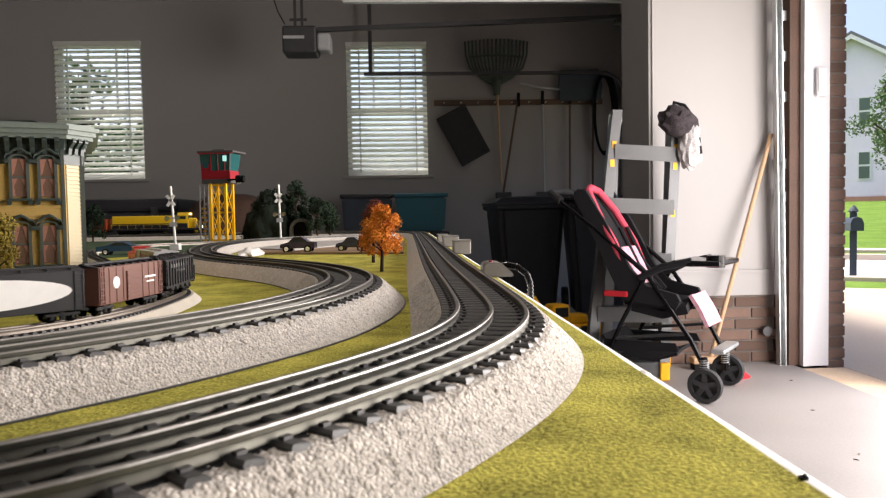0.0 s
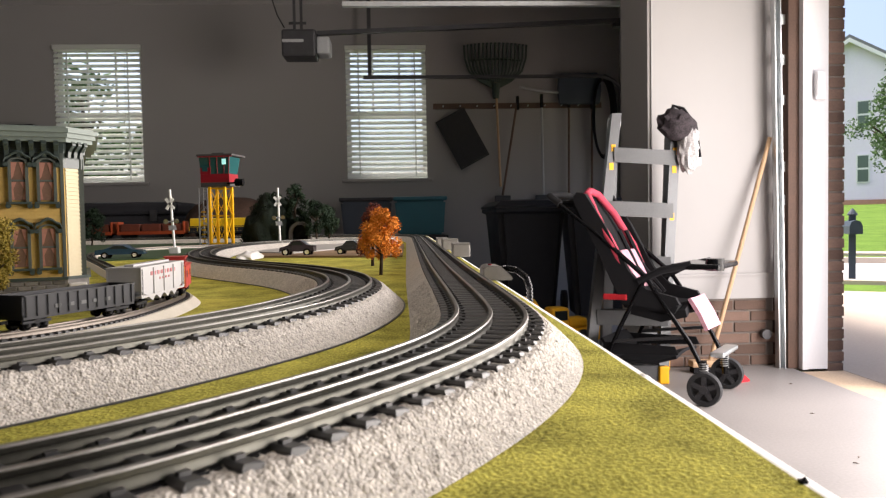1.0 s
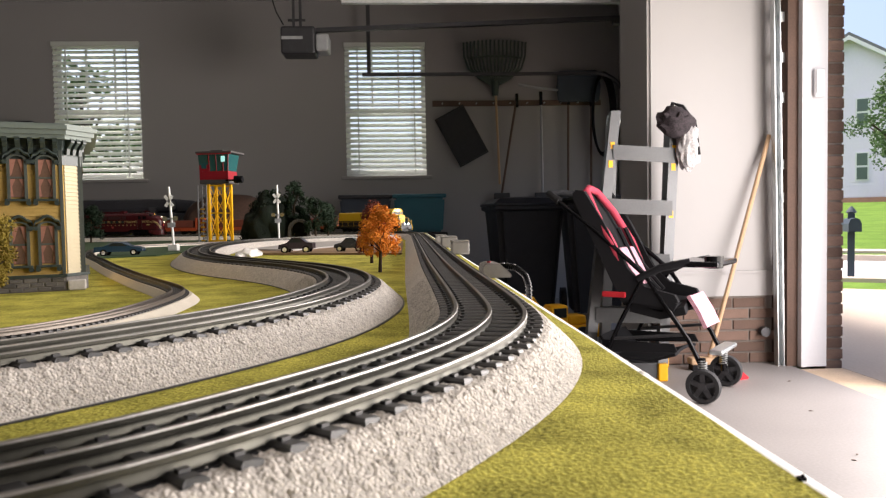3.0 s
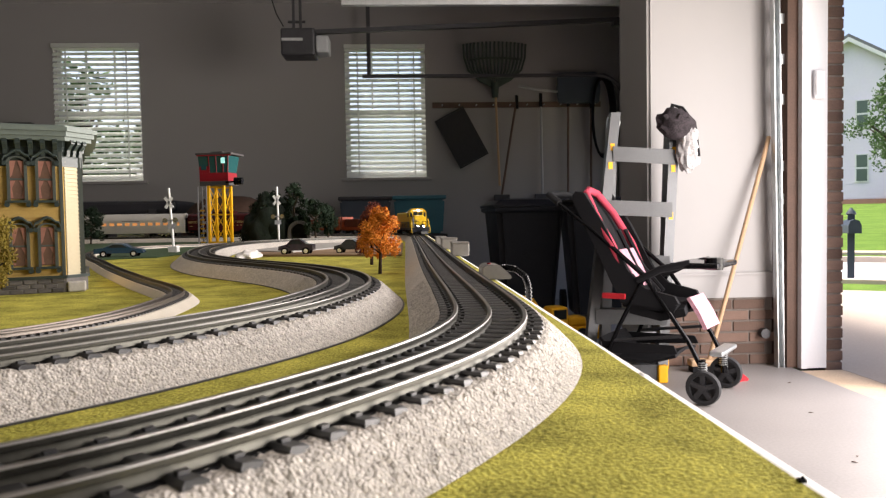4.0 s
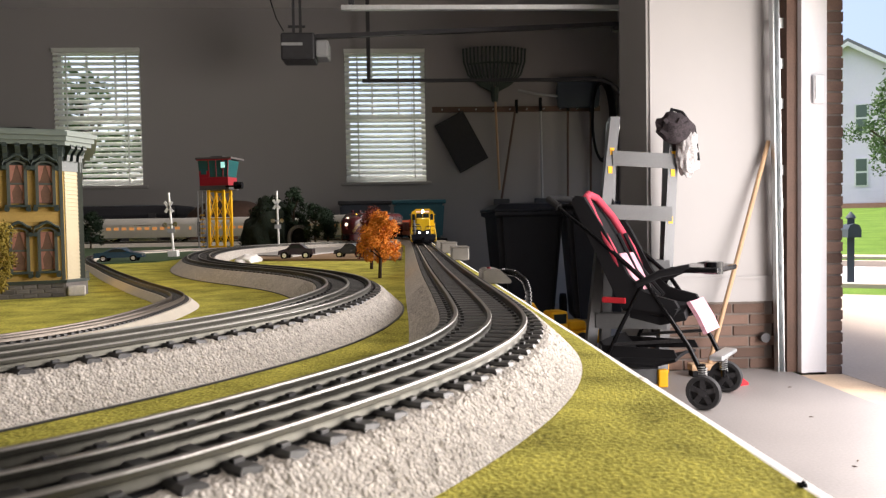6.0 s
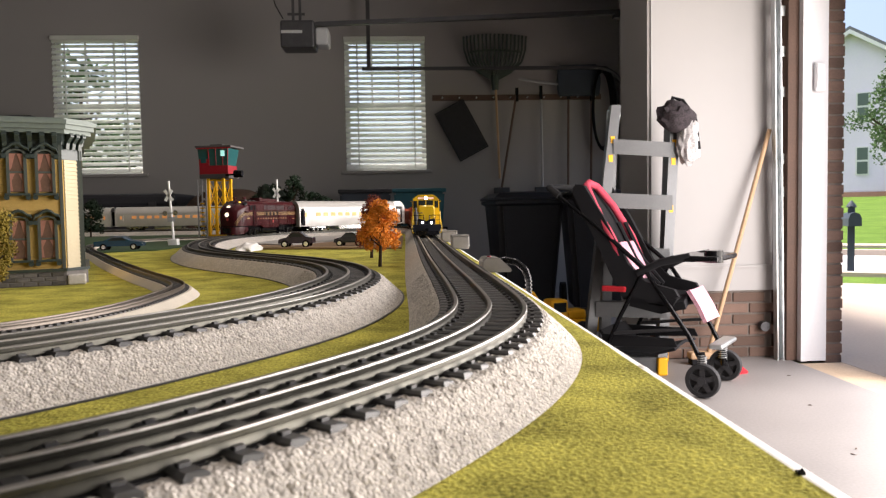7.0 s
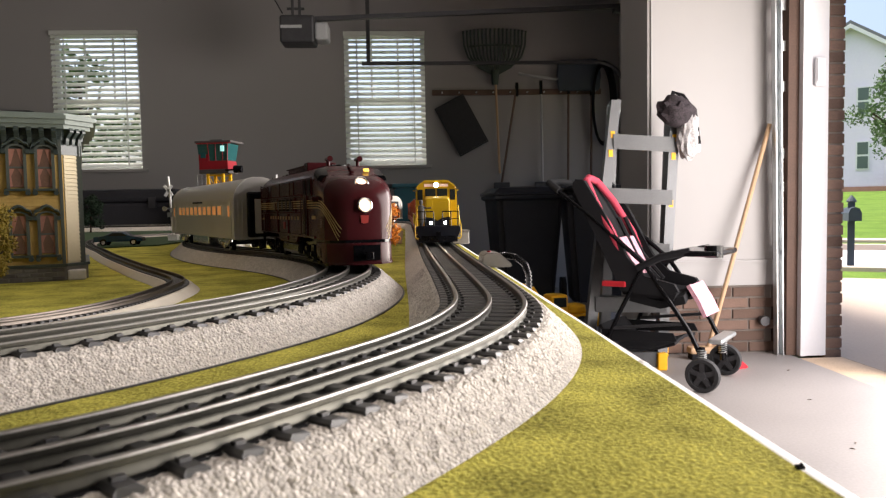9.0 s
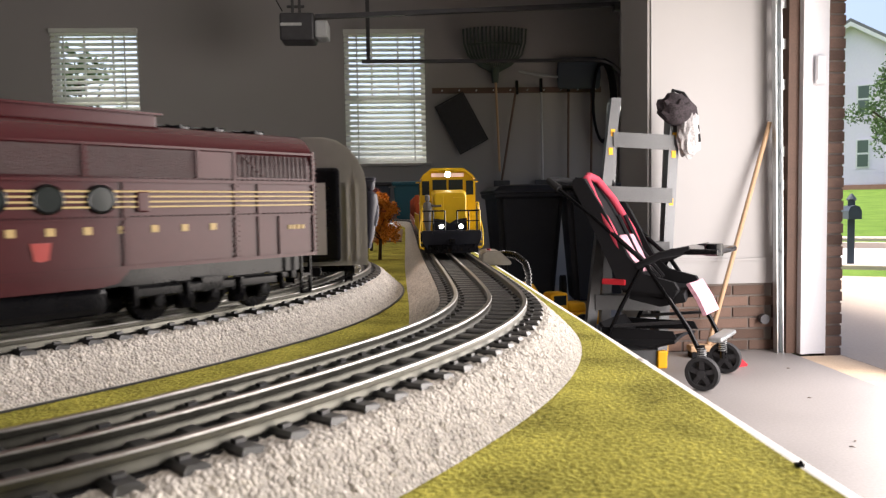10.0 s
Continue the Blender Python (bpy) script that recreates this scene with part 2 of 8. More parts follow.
def sweep(bm, line, outline, s0, s1, step=0.012):
    """An outline of (across, z) pulled along a line from s0 to s1."""
    k = max(2, int((s1 - s0) / step))
    rings = []
    for i in range(k + 1):
        s = s0 + (s1 - s0) * i / k
        p, d = line.at(s), line.way(s)
        n = Vector((d.y, -d.x, 0))
        rings.append([(p + n * u) + Vector((0, 0, z)) for u, z in outline])
    return loft(bm, rings)


LINE_A = Line([(-2.6, 2.84), (-1.6, 2.84), (-0.7, 2.83), (-0.34, 2.78), (-0.12, 2.66), (0.01, 2.48), (0.042, 2.25), (0.044, 1.9), (0.044, 1.6), (0.043, 1.2), (0.042, 0.8), (0.043, 0.6),
               (0.044, 0.46), (0.042, 0.36), (0.031, 0.305), (0.015, 0.264), (-0.006, 0.226), (-0.032, 0.188), (-0.054, 0.160), (-0.078, 0.137), (-0.13, 0.105), (-0.22, 0.075), (-0.4, 0.05), (-0.8, 0.04)])
LINE_B = Line([(-2.6, 2.66), (-1.4, 2.66), (-0.7, 2.65), (-0.36, 2.60), (-0.16, 2.50), (-0.07, 2.38), (-0.065, 2.26), (-0.12, 2.14), (-0.22, 2.05), (-0.31, 1.94), (-0.375, 1.78), (-0.39, 1.58), (-0.365, 1.35), (-0.31, 1.13), (-0.247, 0.98),
               (-0.192, 0.89), (-0.150, 0.834), (-0.096, 0.75), (-0.060, 0.665), (-0.044, 0.58), (-0.047, 0.5), (-0.068, 0.41), (-0.107, 0.337), (-0.152, 0.277), (-0.22, 0.21), (-0.35, 0.14), (-0.8, 0.06)])
LINE_C = Line([(-0.46, 2.06), (-0.60, 1.95), (-0.67, 1.80), (-0.65, 1.57), (-0.56, 1.34), (-0.46, 1.14), (-0.376, 0.97), (-0.265, 0.76), (-0.208, 0.66), (-0.183, 0.605), (-0.177, 0.55), (-0.178, 0.475), (-0.192, 0.42), (-0.225, 0.375), (-0.3, 0.33), (-0.45, 0.29), (-0.8, 0.27), (-1.6, 0.27), (-2.5, 0.27)])

# ---- garage shell ----
YW, YP, YP2 = 8.26, 4.42, 4.98     # window wall, front and back of the pier between the bays
XD, CEIL = 2.45, 3.34              # plane of the doors, ceiling
WINDOWS = [(-3.77, -2.85, 1.41, 2.90), (-0.625, 0.263, 1.41, 2.876)]


def shell():
    bm = bmesh.new()
    xs = [-5.0, -3.77, -2.85, -0.625, 0.263, 2.7]
    for k in (0, 2, 4):
        box(bm, xs[k], xs[k + 1], YW, YW + 0.16, 0, CEIL)
    for x0, x1, z0, z1 in WINDOWS:
        box(bm, x0, x1, YW, YW + 0.16, 0, z0)
        box(bm, x0, x1, YW, YW + 0.16, z1, CEIL)
    setting("wall_north", bm, M_DRYWALL, "dim grey painted drywall with two blind-covered windows")
    setting("wall_west", boxes((-5.16, -5.0, -3.2, YW + 0.16, 0, CEIL)), M_DIMWALL, "plain unseen wall, dark grey to cut bounced light")
    setting("wall_south", boxes((-5.0, 2.7, -3.2, -3.04, 0, CEIL)), M_DIMWALL, "plain unseen wall, dark grey to cut bounced light")
    # the wall with the two doors: header, far end, closed far door, near end behind the camera
    setting("wall_east", boxes((XD, XD + 0.2, -3.04, YP2, 2.25, CEIL), (XD, XD + 0.2, YP2, YW, 2.25, CEIL), (XD, XD + 0.2, 7.95, YW, 0, 2.25),
                               (XD, XD + 0.2, YP2, 5.2, 0, 2.25), (XD, XD + 0.2, -3.04, -0.58, 0, 2.25)), M_WHITEWALL, "white painted wall over the garage doors")
    setting("ceiling", boxes((-5.16, 2.7, -3.2, YW + 0.16, CEIL, CEIL + 0.15)), M_CEIL, "plain painted ceiling")
    setting("floor", boxes((-5.0, 2.33, -3.04, YW, -0.12, 0.0)), M_CONC, "smooth grey concrete garage floor with scuffs")
    pier = setting("pier_wall", boxes((1.51, 2.27, YP, YP2, 0.50, CEIL), (2.27, XD + 0.2, YP + 0.05, YP2, 0.0, CEIL), (1.53, 2.27, YP + 0.03, YP2, 0, 0.5)), M_WHITEWALL, "white painted pier between the two garage bays")
    part("baseboard", boxes((1.505, 2.268, YP - 0.012, YP, 0.432, 0.56), (1.503, 2.268, YP - 0.02, YP, 0.56, 0.575), (1.505, 2.268, YP - 0.012, YP + 0.03, 0.42, 0.432)), M_WHITEWALL, pier, "white baseboard above the brick foot")
    part("brick_backing", boxes((1.52, 2.268, YP + 0.004, YP + 0.03, 0, 0.419)), M_MORTAR, pier, "grey mortar")
    # side face in the darker wall tone: its shade is in the colour
    part("pier_side", boxes((1.49, 1.51, YP + 0.01, YP2, 0.0, CEIL)), M_DRYWALL, pier, "side of the white pier, its shade put into a darker grey")
    brick = bmesh.new()
    box(brick, -0.098, 0.098, -0.006, 0.012, -0.028, 0.028, bevel=0.003)
    me = finish("brick", brick, M_BRICK)
    for row in range(6):
        for k in range(5):
            x = 1.60 + 0.208 * k - (0.104 if row % 2 else 0)
            if x - 0.098 < 1.48 or x + 0.098 > 2.33:
                continue
            b = new("brick", me)
            b.parent = pier
            b.location = (x, YP, 0.035 + row * 0.0685)
    # jamb, casing and outer brick of the open door
    setting("door_jamb", boxes((2.30, 2.365, 4.30, YP + 0.05, 0, 2.6), (2.285, 2.30, 4.38, YP + 0.05, 0, 2.6)), M_JAMB, "dark brown wooden door jamb")
    setting("trim", boxes((2.365, 2.525, 4.265, YP + 0.05, 0.0, 2.9), (2.365, 2.40, 4.255, 4.265, 0.0, 2.9)), M_TRIM, "white painted casing of the garage door opening")
    corner = setting("brick_corner", boxes((2.53, 2.627, 4.287, 4.512, -0.05, 3.2)), M_MORTAR, "brown brick outer corner")
    cb = bmesh.new()
    box(cb, -0.052, 0.052, -0.12, 0.12, -0.0285, 0.0285, bevel=0.003)
    cme = finish("brick", cb, M_BRICK)
    for row in range(46):
        b = new("brick", cme)
        b.parent = corner
        b.location = (2.58 + (0.004 if row % 2 else 0), 4.40, 0.0 + row * 0.0685)
    for k, (x0, x1, z0, z1) in enumerate(WINDOWS):
        window(k + 1, x0, x1, z0, z1)


def window(k, x0, x1, z0, z1):
    w = setting("window_%d" % k, boxes((x0 - 0.0, x0 + 0.045, YW + 0.09, YW + 0.13, z0, z1), (x1 - 0.045, x1, YW + 0.09, YW + 0.13, z0, z1)), M_TRIM, "white sash window behind open white blinds")
    part("window_frame", boxes((x0 + 0.045, x1 - 0.045, YW + 0.09, YW + 0.13, z1 - 0.05, z1), (x0 + 0.045, x1 - 0.045, YW + 0.09, YW + 0.13, z0, z0 + 0.05),
                               (x0 + 0.045, x1 - 0.045, YW + 0.085, YW + 0.13, (z0 + z1) / 2 - 0.03, (z0 + z1) / 2 + 0.03)), M_TRIM, w)
    for m in (1, 2):
        x = x0 + (x1 - x0) * m / 3
        part("muntin", boxes((x - 0.01, x + 0.01, YW + 0.1, YW + 0.12, (z0 + z1) / 2 + 0.03, z1 - 0.05)), M_TRIM, w)
    zq = z1 - (z1 - z0) * 0.25
    part("muntin", boxes((x0 + 0.045, x1 - 0.045, YW + 0.1, YW + 0.12, zq - 0.01, zq + 0.01)), M_TRIM, w)
    pane = part("pane", boxes((x0 + 0.045, x1 - 0.045, YW + 0.108, YW + 0.112, z0 + 0.05, z1 - 0.05)), M_PANE, w)
    pane.visible_shadow = False
    part("window_sill", boxes((x0 - 0.06, x1 + 0.06, YW - 0.04, YW + 0.02, z0 - 0.035, z0 - 0.002), bevel=0.005), M_DRYWALL, w)
    blind = thing("window_blind", "white horizontal slat blind, slats half open", "blind", "window blinds")
    part("head_rail", boxes((x0 - 0.004, x1 + 0.004, YW - 0.045, YW + 0.02, z1 - 0.045, z1 + 0.003), bevel=0.004), M_BLIND, blind)
    part("bottom_rail", boxes((x0, x1, YW - 0.03, YW + 0.006, z0 + 0.004, z0 + 0.03), bevel=0.004), M_BLIND, blind)
    n = 25
    slat = bmesh.new()
    h = (x1 - x0) / 2
    prism(slat, [(-0.024, -0.0005), (-0.012, 0.0025), (0, 0.0035), (0.012, 0.0025), (0.024, -0.0005), (0, 0.001)], "x", -h, h)
    me = finish("slat", slat, M_BLIND)
    for i in range(n):
        s = new("slat", me)
        s.parent = blind
        s.matrix_basis = pose((x0 + x1) / 2, YW - 0.012, z0 + 0.05 + (z1 - z0 - 0.10) * i / (n - 1), 60 + 3 * math.sin(i * 2.1), 0, 0)
    for u in (0.16, 0.86):
        x = x0 + (x1 - x0) * u
        part("ladder_tape", boxes((x - 0.008, x + 0.008, YW - 0.042, YW - 0.040, z0 + 0.02, z1 - 0.04)), M_BLIND, blind)
    part("pull_cord", cyls(((x0 + 0.83 * (x1 - x0), YW - 0.05, z1 - 0.05), (x0 + 0.83 * (x1 - x0), YW - 0.05, z0 + 0.22), 0.003), n=6), M_BLIND, blind)


M_PANE = glass_mat("window glass", (0.95, 0.98, 0.97))
shell()

# ---- outside: one sheet of ground, driveway, road, lawn rising to the house ----
OUT = pose(0, 0, 0, 0, 0, -32)      # its y axis looks out through the door


def hill(u):
    u = max(u, 0)
    return -0.11 if u < 17 else -0.11 + 1.5 * min(1.0, (u - 17) / 27)


def outside():
    us = [-400, -40, -5, 0, 5, 9, 12, 15, 17, 20, 24, 28, 34, 40, 44, 60, 120, 700]
    vs = [-700, -60, -20, -8, 0, 8, 20, 60, 700]
    bm = bmesh.new()
    grid = [[bm.verts.new(OUT @ Vector((v, u, hill(u)))) for v in vs] for u in us]
    for a, b in zip(grid, grid[1:]):
        for k in range(len(vs) - 1):
            bm.faces.new((a[k], a[k + 1], b[k + 1], b[k]))
    setting("ground", bm, M_LAWN, "mown green lawn rising away from the street")
    bm = bmesh.new()
    prism(bm, [(2.62, -6), (2.62, 7.4), (4.5, 9.3), (13, 4.1), (13, -6)], "z", -0.2, -0.02)
    setting("driveway", bm, M_DRIVE, "pale concrete driveway with a joint")
    setting("threshold", boxes((2.33, 2.62, -3, 4.255, -0.12, -0.012)), M_SAND, "tan weathered strip at the door threshold")
    setting("driveway_joint", boxes((2.618, 2.634, -3, 6.5, -0.05, -0.016)), M_DARKGAP, "dark gap between floor and driveway")
    bm = bmesh.new()
    box(bm, -200, 200, 12.6, 17.2, -0.3, -0.085, m=OUT)
    setting("road", bm, M_ROAD, "pale sunlit street")
    bm = bmesh.new()
    box(bm, -200, 200, 17.2, 17.5, -0.3, 0.03, m=OUT)
    box(bm, -200, 200, 12.3, 12.6, -0.3, -0.05, m=OUT)
    setting("kerb", bm, M_DRIVE, "concrete kerb along the street")
    bm = bmesh.new()
    box(bm, -200, 200, 18.8, 19.9, -0.3, 0.045, m=OUT)
    setting("pavement", bm, M_DRIVE, "pale concrete pavement beyond the street")


M_SAND = mat("tan threshold concrete", (0.50, 0.38, 0.27), 0.9, var=0.2, scale=6, fine=90)
M_DARKGAP = mat("dark gap", (0.05, 0.04, 0.035), 0.9)
outside()


# ---- layout table ----
def table():
    t = thing("layout_table", "wooden train table covered with a grass mat, pale edge", "table")
    part("table_top", prism(bmesh.new(), [(-2.75, GRASS - 0.05), (0.1028, GRASS - 0.05), (0.1028, GRASS - 0.0056), (0.1020, GRASS - 0.0038), (0.1000, GRASS - 0.0022), (0.0962, GRASS - 0.0012), (-2.75, GRASS - 0.0012)], "y", -0.75, 3.2), M_EDGE, t, "white foam board top")
    for x in (-2.6, -1.3, -0.02):
        for y in (-0.6, 1.2, 3.05):
            part("leg", boxes((x - 0.045, x + 0.045, y - 0.045, y + 0.045, 0, GRASS - 0.14), bevel=0.004), M_TIMBER, t)
    part("apron", boxes((-0.03, 0.06, -0.7, 3.15, GRASS - 0.14, GRASS - 0.05)), M_TIMBER, t)
    part("apron", boxes((-2.7, -2.61, -0.7, 3.15, GRASS - 0.14, GRASS - 0.05)), M_TIMBER, t)
    # mat with a slightly wandering cut edge over the pale board
    bm = bmesh.new()
    random.seed(4)
    k = 160
    rows = []
    for i in range(k + 1):
        y = -0.74 + 3.93 * i / k
        x = 0.0958 + 0.0016 * noise.noise((y * 9, 0, 0)) + 0.0008 * noise.noise((y * 60, 3, 0))
        rows.append([(-2.74, y, GRASS - 0.001), (-2.74, y, GRASS), (x - 0.0015, y, GRASS), (x, y, GRASS - 0.0010), (x + 0.0002, y, GRASS - 0.006), (x - 0.02, y, GRASS - 0.006)])
    loft(bm, rows)
    tagged(part("grass_mat", bm, M_TURF), "yellow-green fibrous model grass mat on the table", "grass mat")
    bm = bmesh.new()
    prism(bm, [(-2.7, 1.5), (-0.75, 1.25), (-0.47, 1.42), (-0.44, 1.75), (-0.47, 2.5), (-2.7, 2.5)], "z", GRASS + 0.0005, GRASS + 0.003)
    tagged(part("felt_cover", bm, M_FELT), "dark green felt laid on the layout", "felt")
    bm = bmesh.new()
    prism(bm, [(-0.30, 1.40), (-0.005, 1.30), (-0.003, 1.95), (-0.1, 2.0), (-0.27, 1.85), (-0.31, 1.6)], "z", GRASS + 0.0005, GRASS + 0.004)
    tagged(part("dirt_lot", bm, M_DIRT), "tan dirt lot beside the tracks", "dirt lot")
    # loose white edge lumps
    for y, s in ((0.297, 0.007), (0.228, 0.0045)):
        bm = bmesh.new()
        bmesh.ops.create_icosphere(bm, subdivisions=3, radius=s)
        for v in bm.verts:
            v.co *= 1 + 0.35 * noise.noise(v.co * 120)
            v.co.z *= 0.6
            v.co.x *= 0.55
        tagged(part("foam_lump", bm, M_EDGE, smooth=True, at=pose(0.0980, y, GRASS - 0.005)), "torn lump of white foam on the table edge", "foam")


M_TIMBER = mat("table timber", (0.30, 0.20, 0.12), 0.7, var=0.2, scale=10, fine=120)
M_DIRT = mat("tan dirt", (0.30, 0.20, 0.12), 0.95, var=0.2, scale=20, fine=400, bump=0.4, depth=0.0008)
table()


# ---- tracks ----
GAUGE = 0.0335


def rail_outline(u, top, h, w):
    return [(u - w * 0.42, top - h), (u + w * 0.42, top - h), (u + w * 0.40, top - h * 0.82), (u + w * 0.25, top - h * 0.7), (u + w * 0.25, top - h * 0.42), (u + w * 0.5, top - h * 0.34), (u + w * 0.5, top - h * 0.08), (u + w * 0.35, top),
            (u - w * 0.35, top), (u - w * 0.5, top - h * 0.08), (u - w * 0.5, top - h * 0.34), (u - w * 0.25, top - h * 0.42), (u - w * 0.25, top - h * 0.7), (u - w * 0.40, top - h * 0.82)]


def stones(bm, line, s0, s1, step=0.0011, rows=22):
    """The near stretch of a ballast bank: both shoulders rough with moulded chips of stone."""
    k = int((s1 - s0) / step)
    lean = [(0.042, GRASS + 0.0003), (0.0405, GRASS + 0.0016), (0.0275, TIE - 0.0024), (0.0245, TIE - 0.0014), (0.0185, TIE - 0.0014)]
    run_ = [0.0]
    for a, b in zip(lean, lean[1:]):
        run_.append(run_[-1] + math.dist(a, b))
    prof = []
    for i in range(rows + 1):
        q = run_[-1] * i / rows
        prof.append((float(np.interp(q, run_, [a for a, _ in lean])), float(np.interp(q, run_, [b for _, b in lean])), i / rows))
    for side in (1, -1):
        rings = []
        for i in range(k + 1):
            s = s0 + (s1 - s0) * i / k
            p, d = line.at(s), line.way(s)
            n = Vector((d.y, -d.x, 0)) * side
            ring = []
            for u, z, f in prof:
                c = p + n * u + Vector((0, 0, z))
                near_, _ = noise.voronoi(c * 520)
                h = min(1.0, 2.2 * (near_[1] - near_[0])) * 0.0010 - 0.0004
                h *= min(1.0, 6 * f + 0.1)
                ring.append(bm.verts.new(c + n * h * 0.5 + Vector((0, 0, h * 0.9))))
            rings.append(ring)
        for a, b in zip(rings, rings[1:]):
            for j in range(rows):
                bm.faces.new((a[j], a[j + 1], b[j + 1], b[j]))
    sweep(bm, line, [(-0.0415, GRASS + 0.0003), (0.0415, GRASS + 0.0003), (0.0190, TIE - 0.0018), (-0.0190, TIE - 0.0018)], s0, s1)


def track(name, label, line, s0, s1, big=True, tie_s=None, tie_near=(0, 0)):
    g = GAUGE if big else 0.0096
    top = RAIL if big else NRAIL
    t = tagged(thing(name, label, "railway track"), kind="")
    bm = bmesh.new()
    near = line.nearest(*tie_near) if big else s1
    if big:
        sweep(bm, line, [(-0.042, GRASS + 0.0003), (0.042, GRASS + 0.0003), (0.0405, GRASS + 0.0016), (0.0275, TIE - 0.0024), (0.0245, TIE - 0.0014), (-0.0245, TIE - 0.0014), (-0.0275, TIE - 0.0024), (-0.0405, GRASS + 0.0016)], s0, near)
        stones(bm, line, near, s1)
    else:
        sweep(bm, line, [(-0.0165, GRASS + 0.0003), (0.0165, GRASS + 0.0003), (0.0160, GRASS + 0.001), (0.0105, NRAIL - 0.0042), (-0.0105, NRAIL - 0.0042), (-0.0160, GRASS + 0.001)], s0, s1)
    part("roadbed", bm, M_BALLAST if big else M_NBALLAST, t, "pale grey ballast shoulder" if big else "pale moulded plastic roadbed", smooth=True)
    if big:
        bm = bmesh.new()
        # strip between the ties, coloured black for the shadow in their gaps
        sweep(bm, line, [(-0.0196, TIE - 0.0018), (0.0196, TIE - 0.0018), (0.0194, TIE - 0.0010), (-0.0194, TIE - 0.0010)], s0, s1)
        part("tie_web", bm, M_WEB, t, "web between the ties, gap shade put into its black")
    else:
        bm = bmesh.new()
        sweep(bm, line, [(-0.0078, NRAIL - 0.0045), (0.0078, NRAIL - 0.0045), (0.0076, NRAIL - 0.0036), (-0.0076, NRAIL - 0.0036)], s0, s1)
        part("tie_web", bm, M_WEB, t, "dark plastic web between the ties")
    if "winding" in label:
        # added black strip that draws the dark gap along the ballast foot
        bm = bmesh.new()
        sweep(bm, line, [(-0.0427, GRASS + 0.0002), (0.0427, GRASS + 0.0002), (0.0427, GRASS + 0.0008), (-0.0427, GRASS + 0.0008)], s0, s1)
        part("roadbed_base", bm, M_TIE, t, "thin black strip drawn as the dark gap under the ballast")
    for u in ((-g / 2, 0, g / 2) if big else (-g / 2, g / 2)):
        bm = bmesh.new()
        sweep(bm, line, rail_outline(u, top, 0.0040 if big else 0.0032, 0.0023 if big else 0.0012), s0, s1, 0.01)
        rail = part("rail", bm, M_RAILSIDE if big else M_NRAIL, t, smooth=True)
        if big:     # polished running surface, paler than the shade-darkened sides
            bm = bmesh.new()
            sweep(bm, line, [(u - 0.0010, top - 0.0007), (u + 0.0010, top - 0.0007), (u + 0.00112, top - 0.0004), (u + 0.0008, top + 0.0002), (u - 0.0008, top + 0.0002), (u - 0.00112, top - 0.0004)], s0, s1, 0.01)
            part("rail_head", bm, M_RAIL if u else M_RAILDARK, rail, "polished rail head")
    # ties: those nearest the camera are pieces, the rest one mesh
    gap, hw, hl = (0.0117, 0.0029, 0.0252) if big else (0.0046, 0.0013, 0.0085)
    z0, z1 = (TIE - 0.0045, TIE) if big else (NRAIL - 0.0052, NRAIL - 0.0030)
    tb = bmesh.new()
    e = hw * 0.26
    prism(tb, [(-hw, z0), (hw, z0), (hw, z1 - e), (hw - e, z1), (-hw + e, z1), (-hw, z1 - e)], "y", -hl, hl)
    if big:
        for sgn in (-1, 1):     # raised spike blocks at the rails
            for off in (-0.0045, 0.0045):
                box(tb, -hw * 0.45, hw * 0.45, sgn * g / 2 + off * 0.75 - 0.0009, sgn * g / 2 + off * 0.75 + 0.0009, z1, z1 + 0.0009)
    for v in tb.verts:
        if v.co.z > z1 - 1e-5 and abs(v.co.y) > hl - 1e-5:
            v.co.y *= 0.97
            v.co.x *= 0.85
    me = finish("tie", tb, M_TIE)
    rest_v, rest_f = [], []
    lo, hi = tie_s
    for i in range(int((s1 - s0) / gap)):
        s = s0 + gap * (i + 0.5)
        p, d = line.at(s), line.way(s)
        m = Matrix.Translation((p.x, p.y, 0)) @ Matrix.Rotation(math.atan2(d.y, d.x), 4, "Z")
        if lo <= s <= hi and (i - int((lo - s0) / gap)) < 296:
            o = new("tie", me)
            o.parent = t
            o.matrix_basis = m
        else:
            b = len(rest_v)
            rest_v += [m @ Vector((x, y, z)) for z in (z0, z1) for x, y in ((-hw, -hl), (hw, -hl), (hw, hl), (-hw, hl))]
            rest_f += [(b + 4, b + 5, b + 6, b + 7)] + [(b + k, b + (k + 1) % 4, b + 4 + (k + 1) % 4, b + 4 + k) for k in range(4)]
    if rest_f:
        rme = bpy.data.meshes.new("far_ties")
        rme.from_pydata([tuple(v) for v in rest_v], [], rest_f)
        rme.materials.append(M_TIE)
        r = new("far_ties", rme)
        r.parent = t
        r["kind"] = "stuff"
    return t


TRACKS = [("railway_track", "three-rail track on grey ballast along the table edge", LINE_A, 0.0, LINE_A.s[-1] - 0.1, True, (LINE_A.nearest(0.044, 2.2), LINE_A.nearest(-0.3, 0.06)), (0.044, 0.62)),
          ("railway_track", "three-rail track winding in an S on grey ballast", LINE_B, 0.0, LINE_B.s[-1] - 0.1, True, (LINE_B.nearest(-0.39, 1.6), LINE_B.nearest(-0.35, 0.14)), (-0.06, 0.68)),
          ("small_gauge_track", "small two-rail track on pale moulded roadbed", LINE_C, 0.0, LINE_C.s[-1] - 0.1, False, (LINE_C.nearest(-0.376, 0.97), LINE_C.nearest(-0.3, 0.33)), (0, 0))]


